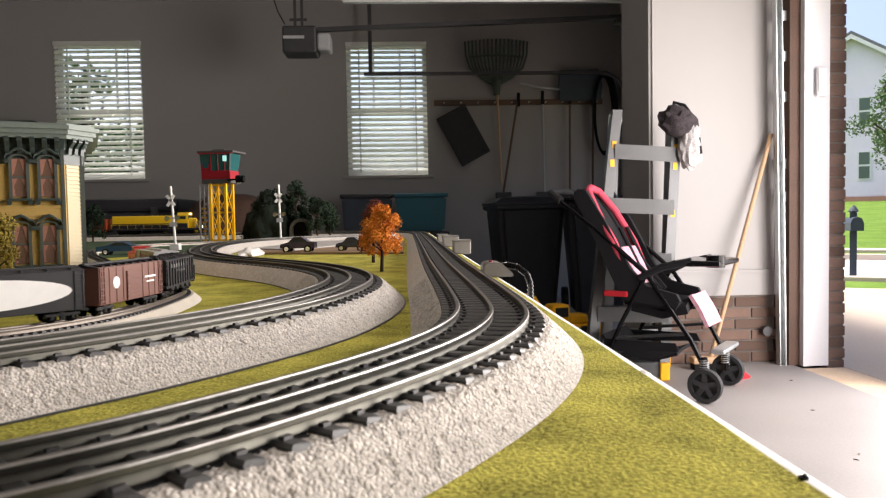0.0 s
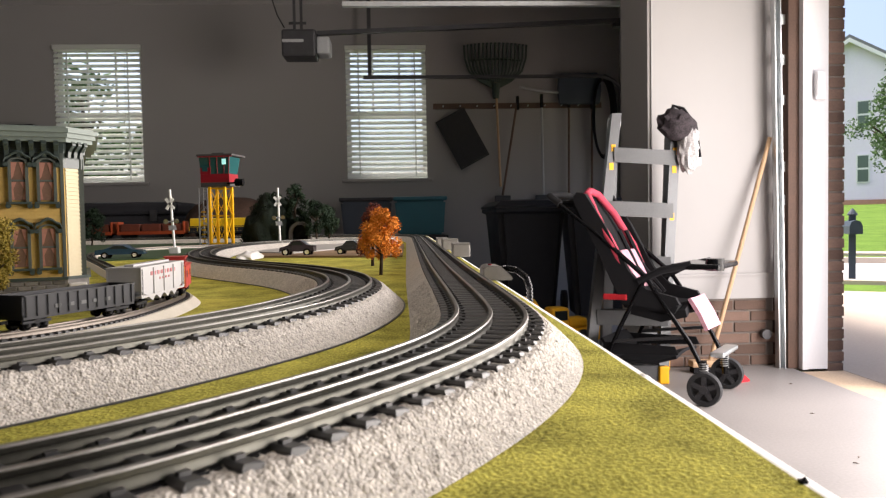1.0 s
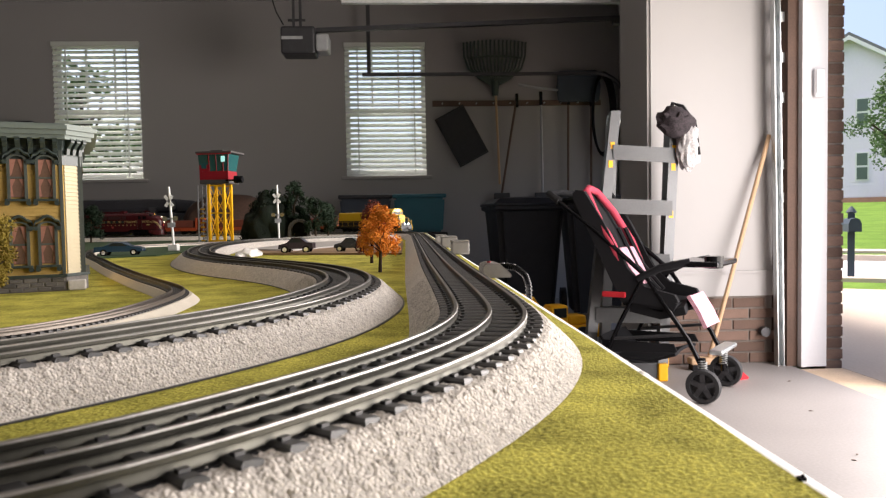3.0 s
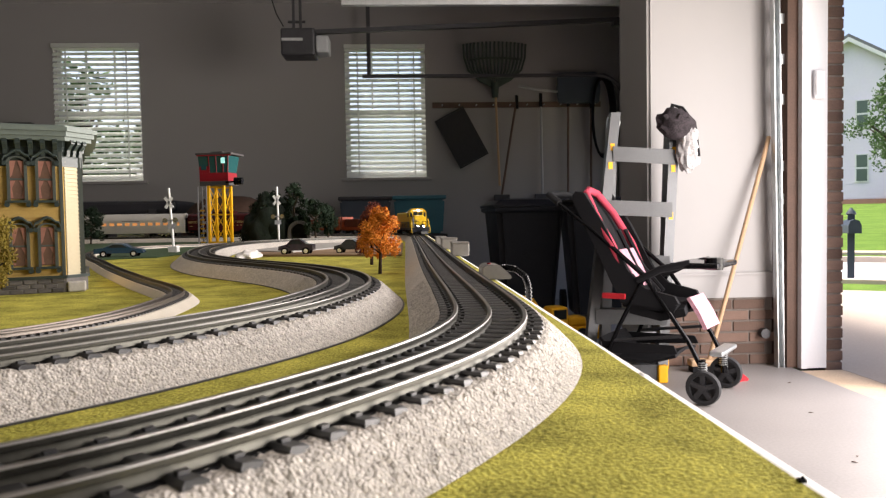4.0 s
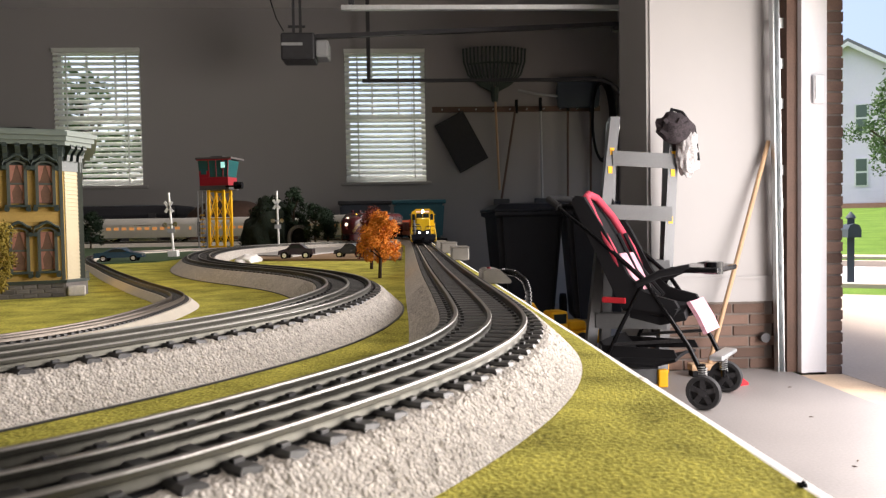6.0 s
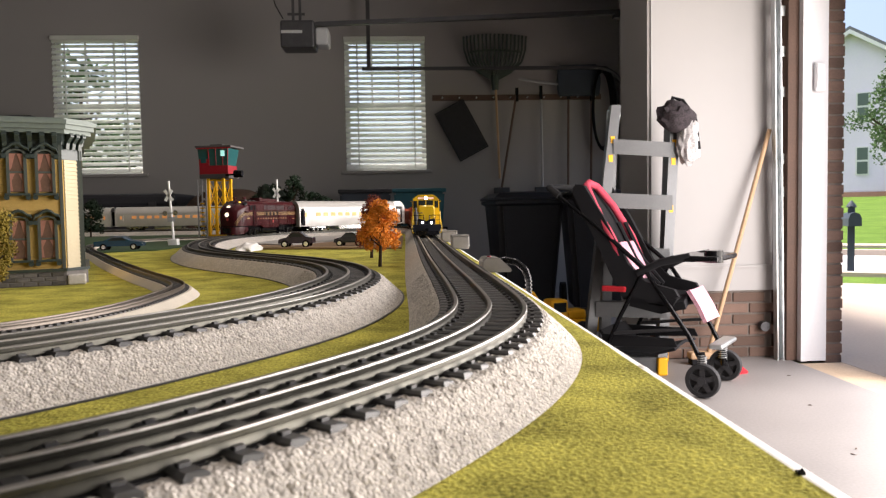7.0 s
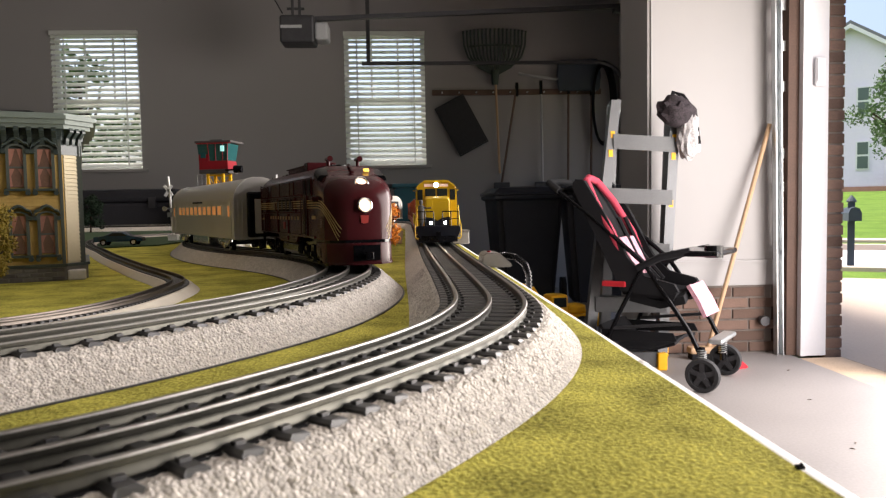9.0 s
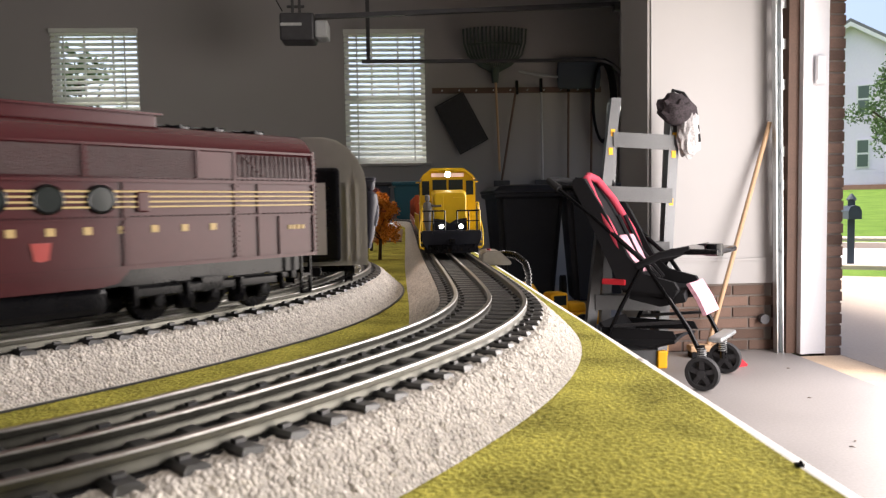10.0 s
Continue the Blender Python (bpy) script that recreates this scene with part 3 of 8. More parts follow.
# ---- trains: local x runs forward, z = 0 is the rail top ----
def section(x, w, z0, z1, r, crown=0.0, k=5):
    """A ring: flat bottom, upright sides, rounded roof edge of radius r and a crown."""
    h = w / 2
    pts = [(x, -h, z0), (x, h, z0)]
    for sgn in (1, -1):
        arc = []
        for i in range(k + 1):
            a = math.pi / 2 * i / k
            arc.append((x, sgn * (h - r + r * math.cos(a)), z1 - r + r * math.sin(a) - (0 if i < k else 0)))
        pts += arc if sgn > 0 else arc[::-1]
    out = []
    for px, py, pz in pts:
        lift = crown * (1 - (py / h) ** 2) if pz > z1 - r - 1e-6 else 0
        out.append((px, py, pz + lift))
    return out


def wheelset(parent, x, g, r, dark, name="wheelset"):
    bm = bmesh.new()
    for sgn in (-1, 1):
        y = sgn * g / 2
        cyl(bm, (x, y - sgn * 0.0005, r), (x, y + sgn * r * 0.42, r), r, n=20)
        cyl(bm, (x, y - sgn * 0.0018, r), (x, y - sgn * 0.0005, r), r * 1.1, n=20)
        cyl(bm, (x, y + sgn * r * 0.42, r), (x, y + sgn * r * 0.5, r), r * 0.3, n=10)
    cyl(bm, (x, -g / 2, r), (x, g / 2, r), r * 0.22, n=8)
    return part(name, bm, dark, parent, smooth=True)


def truck(parent, x, axles, g, r, w, dark, length, label="black cast bogie"):
    """A bogie: side frames with journals and springs, and its wheels."""
    bm = bmesh.new()
    for sgn in (-1, 1):
        y0, y1 = sorted((sgn * w / 2, sgn * (w / 2 - r * 0.5)))
        box(bm, x - length / 2, x + length / 2, y0, y1, r * 1.15, r * 1.75, bevel=r * 0.12)
        for a in axles:
            box(bm, x + a - r * 0.38, x + a + r * 0.38, y0, y1 + sgn * 0.0, r * 0.55, r * 1.3, bevel=r * 0.1)
            cyl(bm, (x + a, sgn * w / 2, r), (x + a, sgn * (w / 2 + r * 0.16), r), r * 0.26, n=10)
        for a, b in zip(axles, axles[1:]):
            m = x + (a + b) / 2
            box(bm, m - r * 0.45, m + r * 0.45, y0, y1, r * 0.45, r * 1.3, bevel=r * 0.08)
            for q in (-0.22, 0.0, 0.22):
                cyl(bm, (m + q * r, sgn * w / 2, r * 0.5), (m + q * r, sgn * w / 2, r * 1.15), r * 0.13, n=6)
    box(bm, x - r * 0.6, x + r * 0.6, -w / 2, w / 2, r * 1.2, r * 1.9)
    t = part("truck", bm, dark, parent, label)
    for a in axles:
        wheelset(t, x + a, g, r, M_BLACKP)
    return t


def coupler(parent, x, sgn, z, s, dark):
    bm = bmesh.new()
    box(bm, min(x, x + sgn * s * 2), max(x, x + sgn * s * 2), -s * 0.35, s * 0.35, z - s * 0.35, z + s * 0.35, bevel=s * 0.08)
    box(bm, min(x + sgn * s * 1.6, x + sgn * s * 2.6), max(x + sgn * s * 1.6, x + sgn * s * 2.6), -s * 0.7, s * 0.7, z - s * 0.6, z + s * 0.6, bevel=s * 0.15)
    return part("coupler", bm, dark, parent)


def bars(parent, name, mat_, rows, y, side, t=0.0004, label=""):
    """Plain painted bars on a side wall: rows of x0, x1, z0, z1."""
    bm = bmesh.new()
    for x0, x1, z0, z1 in rows:
        box(bm, x0, x1, min(y, y + side * t), max(y, y + side * t), z0, z1)
    return part(name, bm, mat_, parent, label)


M_BLACKP = mat("black plastic", (0.004, 0.004, 0.005), 0.16, spec=0.15, var=0.2, scale=60, fine=500)
M_TUSCAN = mat("tuscan red enamel", (0.046, 0.0075, 0.0095), 0.24, var=0.08, scale=20, fine=300, spec=0.20)
M_TUSCAND = mat("tuscan red screen", (0.024, 0.006, 0.007), 0.45, var=0.25, scale=200, fine=1800, bump=0.8, depth=0.0006)
M_GOLD = mat("gold striping", (0.38, 0.27, 0.11), 0.45, var=0.08, scale=60)
M_LAMP = glow("lit headlight", (1.0, 0.66, 0.45), 1.3)
M_LAMPHOT = glow("bright white headlight", (1.0, 0.93, 0.8), 13.0)
M_AMBER = glow("amber cab light", (1.0, 0.55, 0.08), 0.9)
M_WARM = glow("warm lit window", (1.0, 0.45, 0.16), 0.06)
M_CHROME = mat("chromed metal", (0.7, 0.7, 0.7), 0.18, metal=1.0, var=0.1, scale=80)
M_LENS = mat("dark porthole glass", (0.02, 0.024, 0.024), 0.08, spec=0.3, var=0.1, scale=50)
M_YELLOW = mat("yellow loco paint", (0.60, 0.39, 0.012), 0.4, var=0.06, scale=30, fine=300, coat=0.2)
M_NAVY = mat("dark blue loco paint", (0.012, 0.014, 0.022), 0.4, var=0.1, scale=30)
M_SILVER = mat("silver coach body", (0.50, 0.485, 0.46), 0.32, metal=0.3, var=0.06, scale=20, fine=200)
M_GREYDOLL = mat("grey figure paint", (0.10, 0.10, 0.10), 0.6)
M_SKIN = mat("figure paint", (0.02, 0.02, 0.03), 0.5)


def porthole(parent, x, z, y, side):
    bm = bmesh.new()
    tube(bm, [(x + 0.0050 * math.cos(a), y + side * 0.0010, z + 0.0050 * math.sin(a)) for a in (2 * math.pi * k / 20 for k in range(21))], 0.0007, 6)
    p = part("porthole", bm, M_BLACKP, parent, "dark round porthole", smooth=True)
    part("porthole_glass", cyls(((x, y - side * 0.0004, z), (x, y + side * 0.0014, z), 0.0048), n=20), M_LENS, p)


def red_locomotive():
    """A streamlined cab diesel: rounded nose, portholes, screened upper panels, skirt between the bogies."""
    R, w = -0.146, 0.057      # rear end, width
    o = thing("streamlined_locomotive", "tuscan red streamlined diesel locomotive with gold stripes, lit headlights", "locomotive")
    nose = ((0.100, 0.0570, 0.0768, 0.0130), (0.107, 0.0570, 0.0764, 0.0135), (0.1125, 0.0569, 0.0740, 0.0130), (0.117, 0.0566, 0.0708, 0.0120), (0.122, 0.0560, 0.0698, 0.0120), (0.129, 0.0545, 0.0688, 0.0125), (0.135, 0.0515, 0.0668, 0.0130),
            (0.1395, 0.0470, 0.0640, 0.0135), (0.1432, 0.0410, 0.0605, 0.0130), (0.1458, 0.0335, 0.0562, 0.0110), (0.1472, 0.0250, 0.0515, 0.0085))
    half = lambda x: float(np.interp(x, [0.0] + [q[0] for q in nose], [0.0285] + [q[1] / 2 for q in nose]))
    bm = bmesh.new()
    loft(bm, [section(x, w, 0.0225, 0.0768, 0.013, 0.0045, 7) for x in (R, -0.07, 0.0, 0.06)] + [section(x, ww, 0.0215, z1, r, 0.0045 if x < 0.11 else 0.003, 7) for x, ww, z1, r in nose])
    part("body", bm, M_TUSCAN, o, smooth=True)
    # roof gear: long hatch with a taller front box, fans before and behind, horns
    bm = boxes((-0.074, 0.016, -0.0125, 0.0125, 0.079, 0.0862), bevel=0.001)
    box(bm, 0.004, 0.018, -0.0135, 0.0135, 0.079, 0.0882, bevel=0.0008)
    box(bm, -0.076, 0.004, -0.0142, 0.0142, 0.0850, 0.0860)
    part("roof_hatch", bm, M_TUSCAN, o)
    for x in (-0.128, -0.106, -0.088, 0.034, 0.052, 0.070):
        bm = bmesh.new()
        cyl(bm, (x, 0, 0.0795), (x, 0, 0.0820), 0.0082, n=20)
        for k in range(4):
            box(bm, -0.0080, 0.0080, -0.0006, 0.0006, 0.0820, 0.0827, m=pose(x, 0, 0, 0, 0, 45 * k))
        part("roof_fan", bm, M_BLACKP, o, "black roof fan", smooth=True)
    for y in (-0.0125, 0.0125):
        part("horn", cyls(((0.090, y, 0.079), (0.090, y, 0.0868), 0.0016), ((0.083, y, 0.0862), (0.097, y, 0.0862), 0.0012, 0.0024), n=10), M_TUSCAN, o, smooth=True)
    # pilot below a dark seam, with an open pocket and coupler
    plan = [(0.104, 0.0545), (0.125, 0.0540), (0.135, 0.0505), (0.1435, 0.0430), (0.1490, 0.0330), (0.1515, 0.0220)]
    part("pilot", loft(bmesh.new(), [section(x, ww, 0.0032 if x > 0.12 else 0.0105, 0.0195, 0.0008) for x, ww in plan]), M_TUSCAN, o, smooth=True)
    part("pilot_seam", loft(bmesh.new(), [section(x, ww - 0.002, 0.0193, 0.0217, 0.0003) for x, ww in plan[:-1]]), M_BLACKP, o)
    part("pilot_lip", loft(bmesh.new(), [section(x + 0.0012, ww + 0.001, 0.0030, 0.0046, 0.0004) for x, ww in plan[1:]]), M_TUSCAN, o)
    part("pilot_pocket", boxes((0.130, 0.1522, -0.0105, 0.0105, 0.0060, 0.0178)), M_BLACKP, o, "black coupler pocket")
    coupler(o, 0.148, 1, 0.010, 0.0045, M_BLACKP)
    coupler(o, R + 0.002, -1, 0.011, 0.004, M_BLACKP)
    # headlights
    for x, z, tip in ((0.1405, 0.0640, 74), (0.1484, 0.0478, 86)):
        m = pose(x, 0, z, 0, tip, 0)
        h = part("headlight", lathe(bmesh.new(), [(0.0056, -0.010), (0.0058, 0.0012), (0.0050, 0.0020), (0.0038, 0.0006)], 24, m), M_CHROME, o, smooth=True)
        part("lens", lathe(bmesh.new(), [(0.0037, 0.0007), (0.0026, 0.0014), (0.0006, 0.0017)], 24, m), M_LAMP, h, "glowing warm lens", smooth=True)
    part("keystone", prism(bmesh.new(), [(-0.0032, 0.0402), (0.0032, 0.0402), (0.0027, 0.0345), (0, 0.0340), (-0.0027, 0.0345)], "x", 0.1465, 0.1480), M_KEY, o, "small red badge")
    # split windscreen under the brow
    glass = [section(x, ww + 0.0006, z0, z1 + 0.0003, r, 0.0035) for x, ww, z0, z1, r in ((0.1066, 0.0568, 0.0715, 0.0762, 0.0045), (0.1125, 0.0566, 0.0692, 0.0738, 0.0044), (0.1172, 0.0560, 0.0676, 0.0708, 0.0030))]
    part("windscreen", loft(bmesh.new(), glass), M_BLACKP, o, "dark split windscreen", smooth=True)
    part("windscreen_post", tube(bmesh.new(), [(0.1062, 0, 0.0806), (0.1125, 0, 0.0778), (0.1182, 0, 0.0742)], 0.0012, 6), M_TUSCAN, o)
    part("cab_light", boxes((0.1105, 0.1140, 0.0105, 0.0150, 0.0738, 0.0774), bevel=0.0006), M_AMBER, o, "amber lamp behind the windscreen")
    for k in range(4):
        z = 0.0228 + 0.0019 * k
        part("nose_rib", loft(bmesh.new(), [section(x, 2 * half(x) + 0.0010, z, z + 0.0009, 0.0002) for x in (0.112, 0.122, 0.131, 0.1375, 0.1425, 0.1456, 0.1470)]), M_TUSCAN, o)
    for side in (-1, 1):
        y = side * w / 2

        def slab(name, m, x0, x1, z0, z1, t=0.0007, label=""):
            return part(name, boxes((x0, x1, min(y, y + side * t), max(y, y + side * t), z0, z1), bevel=0.0), m, o, label)
        # cab: window, door with its own window and the steps let into it, grab rails
        f = slab("cab_window", M_TUSCAN, 0.0835, 0.0985, 0.0565, 0.0700, 0.0010)
        part("pane", boxes((0.0850, 0.0972, min(y, y + side * 0.0014), max(y, y + side * 0.0014), 0.0580, 0.0688)), M_BLACKP, f, "dark cab window")
        d = slab("cab_door", M_TUSCAN, 0.0672, 0.0815, 0.0235, 0.0700, 0.0009)
        part("door_window", boxes((0.0700, 0.0790, min(y, y + side * 0.0013), max(y, y + side * 0.0013), 0.0575, 0.0690)), M_BLACKP, d, "dark door window")
        for k in range(4):
            part("step_slot", boxes((0.0690, 0.0800, min(y, y + side * 0.0012), max(y, y + side * 0.0012), 0.0248 + 0.0042 * k, 0.0272 + 0.0042 * k)), M_BLACKP, d)
        for x in (0.0662, 0.0826):
            part("grab_rail", cyls(((x, y + side * 0.0022, 0.0245), (x, y + side * 0.0022, 0.0555), 0.0006), n=6), M_TUSCAND, o)
        # upper panels: plain, vent, two screens, rear louvres
        for x0, x1, m in ((0.030, 0.065, M_TUSCAN), (0.0135, 0.0285, M_TUSCAND), (-0.0345, 0.0115, M_TUSCAND), (-0.0815, -0.0365, M_TUSCAND), (-0.0995, -0.0835, M_TUSCAN)):
            slab("side_screen", m, x0, x1, 0.0585, 0.0695, 0.0005)
        for k in range(16):
            slab("louvre", M_TUSCAND, -0.141 + 0.0025 * k, -0.1396 + 0.0025 * k, 0.0590, 0.0690, 0.0005)
        for x, z0, z1 in ((0.0292, 0.0580, 0.0700), (0.0125, 0.0580, 0.0700), (-0.0355, 0.0580, 0.0700), (-0.0825, 0.0580, 0.0700), (-0.1003, 0.0235, 0.0700), (-0.1125, 0.0235, 0.0560), (-0.1240, 0.0235, 0.0415), (0.0345, 0.0425, 0.0560), (0.0010, 0.0235, 0.0425), (-0.0500, 0.0235, 0.0560), (-0.1445, 0.0235, 0.0720)):
            slab("batten", M_TUSCAN, x - 0.0007, x + 0.0007, z0, z1, 0.0010)
        slab("side_ledge", M_TUSCAN, R + 0.001, 0.0655, 0.0562, 0.0574, 0.0014)
        slab("side_ledge", M_TUSCAN, R + 0.001, 0.0660, 0.0415, 0.0423, 0.0010)
        slab("side_ledge", M_TUSCAN, R + 0.001, 0.1000, 0.0700, 0.0710, 0.0008)
        slab("side_sill", M_TUSCAN, R + 0.001, 0.1080, 0.0222, 0.0238, 0.0014)
        bm = bmesh.new()
        for x, z0, z1 in ((-0.0825, 0.058, 0.070), (-0.1003, 0.024, 0.070), (-0.0355, 0.058, 0.070), (0.001, 0.024, 0.042), (-0.050, 0.024, 0.056), (-0.1445, 0.024, 0.072)):
            for q in range(int((z1 - z0) / 0.0022)):
                for dx in (-0.0011, 0.0011):
                    box(bm, x + dx - 0.0003, x + dx + 0.0003, min(y, y + side * 0.0013), max(y, y + side * 0.0013), z0 + 0.0022 * q, z0 + 0.0022 * q + 0.0006)
        for z in (0.0576, 0.0425):
            for q in range(76):
                box(bm, -0.143 + 0.0027 * q, -0.1422 + 0.0027 * q, min(y, y + side * 0.0011), max(y, y + side * 0.0011), z, z + 0.0006)
        for q in range(6):
            box(bm, -0.104 - 0.0022 * q, -0.1032 - 0.0022 * q, min(y, y + side * 0.0012), max(y, y + side * 0.0012), 0.0685 - 0.0018 * q, 0.0692 - 0.0018 * q)
        part("rivets", bm, M_TUSCAN, o)["kind"] = "stuff"
        # skirt and tank between the bogies
        sk = part("skirt", prism(bmesh.new(), [(-0.052, 0.0225), (-0.047, 0.0172), (-0.040, 0.0160), (0.026, 0.0160), (0.034, 0.0172), (0.041, 0.0225)], "y", side * 0.0262, side * 0.0284), M_TUSCAN, o, "red skirt over the tank")
        part("skirt_fitting", boxes((-0.010, -0.002, min(side * 0.0284, side * 0.0294), max(side * 0.0284, side * 0.0294), 0.0175, 0.0212), (0.012, 0.024, min(side * 0.0284, side * 0.0290), max(side * 0.0284, side * 0.0290), 0.0205, 0.0214)), M_TUSCAN, sk)
        # gold striping along the side and down over the nose
        for k in range(4):
            z = 0.0462 + 0.0020 * k
            slab("stripe", M_GOLD, R + 0.002, 0.0660, z, z + 0.0007, 0.0012, "thin gold stripe")
            slab("stripe", M_GOLD, 0.0820, 0.1120, z, z + 0.0007, 0.0006, "thin gold stripe")
            bm = bmesh.new()
            q = 0.0011 * k
            xs = [0.1115, 0.118, 0.124, 0.1290, 0.1335, 0.1372, 0.1402, 0.1424, 0.1438]
            dz = (0, -0.0002, -0.0012, -0.0034, -0.0070, -0.0116, -0.0166, -0.0215, -0.0250)
            tube(bm, [(x + q * 0.4 * (x - 0.11) / 0.03, side * (half(x + q * 0.4 * (x - 0.11) / 0.03) + 0.0001), z + 0.0003 + a * (1 - 0.10 * k / 3)) for x, a in zip(xs, dz)], 0.00042, 6)
            part("nose_stripe", bm, M_GOLD, o, "curved gold nose stripe")
        for x in (-0.041, -0.022, -0.003, 0.016):
            porthole(o, x, 0.0495, y, side)
        for x in (-0.0575, 0.0265):
            part("grille_fitting", boxes((x - 0.0025, x + 0.0025, min(y, y + side * 0.0016), max(y, y + side * 0.0016), 0.0445, 0.0525), bevel=0.0005), M_TUSCAN, o)
        for k in range(12):     # twelve plain letter-sized bars
            x = -0.0905 + 0.0133 * k
            bars(o, "lettering_bar", M_GOLD, [(x, x + 0.0030, 0.0363, 0.0392)], y, side, 0.0004, "small gold lettering bar")
        bars(o, "lettering_bar", M_GOLD, [(0.098, 0.109, 0.0375, 0.0402)], y, side, 0.0006)
        bars(o, "lettering_bar", M_GOLD, [(-0.1385 + 0.0026 * k, -0.1368 + 0.0026 * k, 0.0352, 0.0372) for k in range(4)], y, side, 0.0006)
        part("keystone", prism(bmesh.new(), [(-0.0225, 0.0340), (-0.0155, 0.0340), (-0.0165, 0.0278), (-0.0190, 0.0272), (-0.0215, 0.0278)], "y", min(y, y + side * 0.0006), max(y, y + side * 0.0006)), M_KEY, o, "red keystone badge")
        part("mirror", boxes((0.1085, 0.1190, min(y - side * 0.001, y + side * 0.0045), max(y - side * 0.001, y + side * 0.0045), 0.0515, 0.0555), bevel=0.0010), M_TUSCAN, o)
        bm = bmesh.new()
        for k in range(5):
            box(bm, 0.1235, 0.1295, min(side * half(0.1265) - side * 0.001, side * (half(0.1265) + 0.0012)), max(side * half(0.1265) - side * 0.001, side * (half(0.1265) + 0.0012)), 0.0315 + 0.0018 * k, 0.0323 + 0.0018 * k)
        part("nose_louvre", bm, M_TUSCAND, o)
        part("rear_ladder", boxes((-0.1425, -0.1418, min(side * 0.0265, side * 0.0285), max(side * 0.0265, side * 0.0285), 0.004, 0.0225), (-0.1372, -0.1365, min(side * 0.0265, side * 0.0285), max(side * 0.0265, side * 0.0285), 0.004, 0.0225),
                                  (-0.1425, -0.1365, min(side * 0.0265, side * 0.0285), max(side * 0.0265, side * 0.0285), 0.004, 0.0052), (-0.1425, -0.1365, min(side * 0.0265, side * 0.0285), max(side * 0.0265, side * 0.0285), 0.0125, 0.0137)), M_BLACKP, o, "black rear step ladder")
    part("fuel_tank", boxes((-0.044, 0.030, -0.0258, 0.0258, 0.0050, 0.0165), bevel=0.003), M_BLACKP, o)
    part("frame", boxes((R + 0.004, 0.110, -0.021, 0.021, 0.0150, 0.0230)), M_BLACKP, o, "black underframe")
    part("rear_diaphragm", boxes((R - 0.006, R, -0.012, 0.012, 0.020, 0.066), bevel=0.001), M_BLACKP, o)
    for x in (0.082, -0.090):
        t = truck(o, x, (-0.026, 0.0, 0.026), GAUGE, 0.0084, 0.051, M_BLACKP, 0.074)
        for side in (-1, 1):
            for a in (-0.026, 0.0, 0.026):
                part("journal_box", cyls(((x + a, side * 0.0255, 0.0084), (x + a, side * 0.0272, 0.0084), 0.0026, 0.0018), n=12), M_BLACKP, t, smooth=True)
            for a in (-0.036, -0.013, 0.013, 0.036):
                part("brake_cylinder", cyls(((x + a, side * 0.0262, 0.0075), (x + a, side * 0.0262, 0.0150), 0.0014), n=8), M_BLACKP, t, smooth=True)
    return o


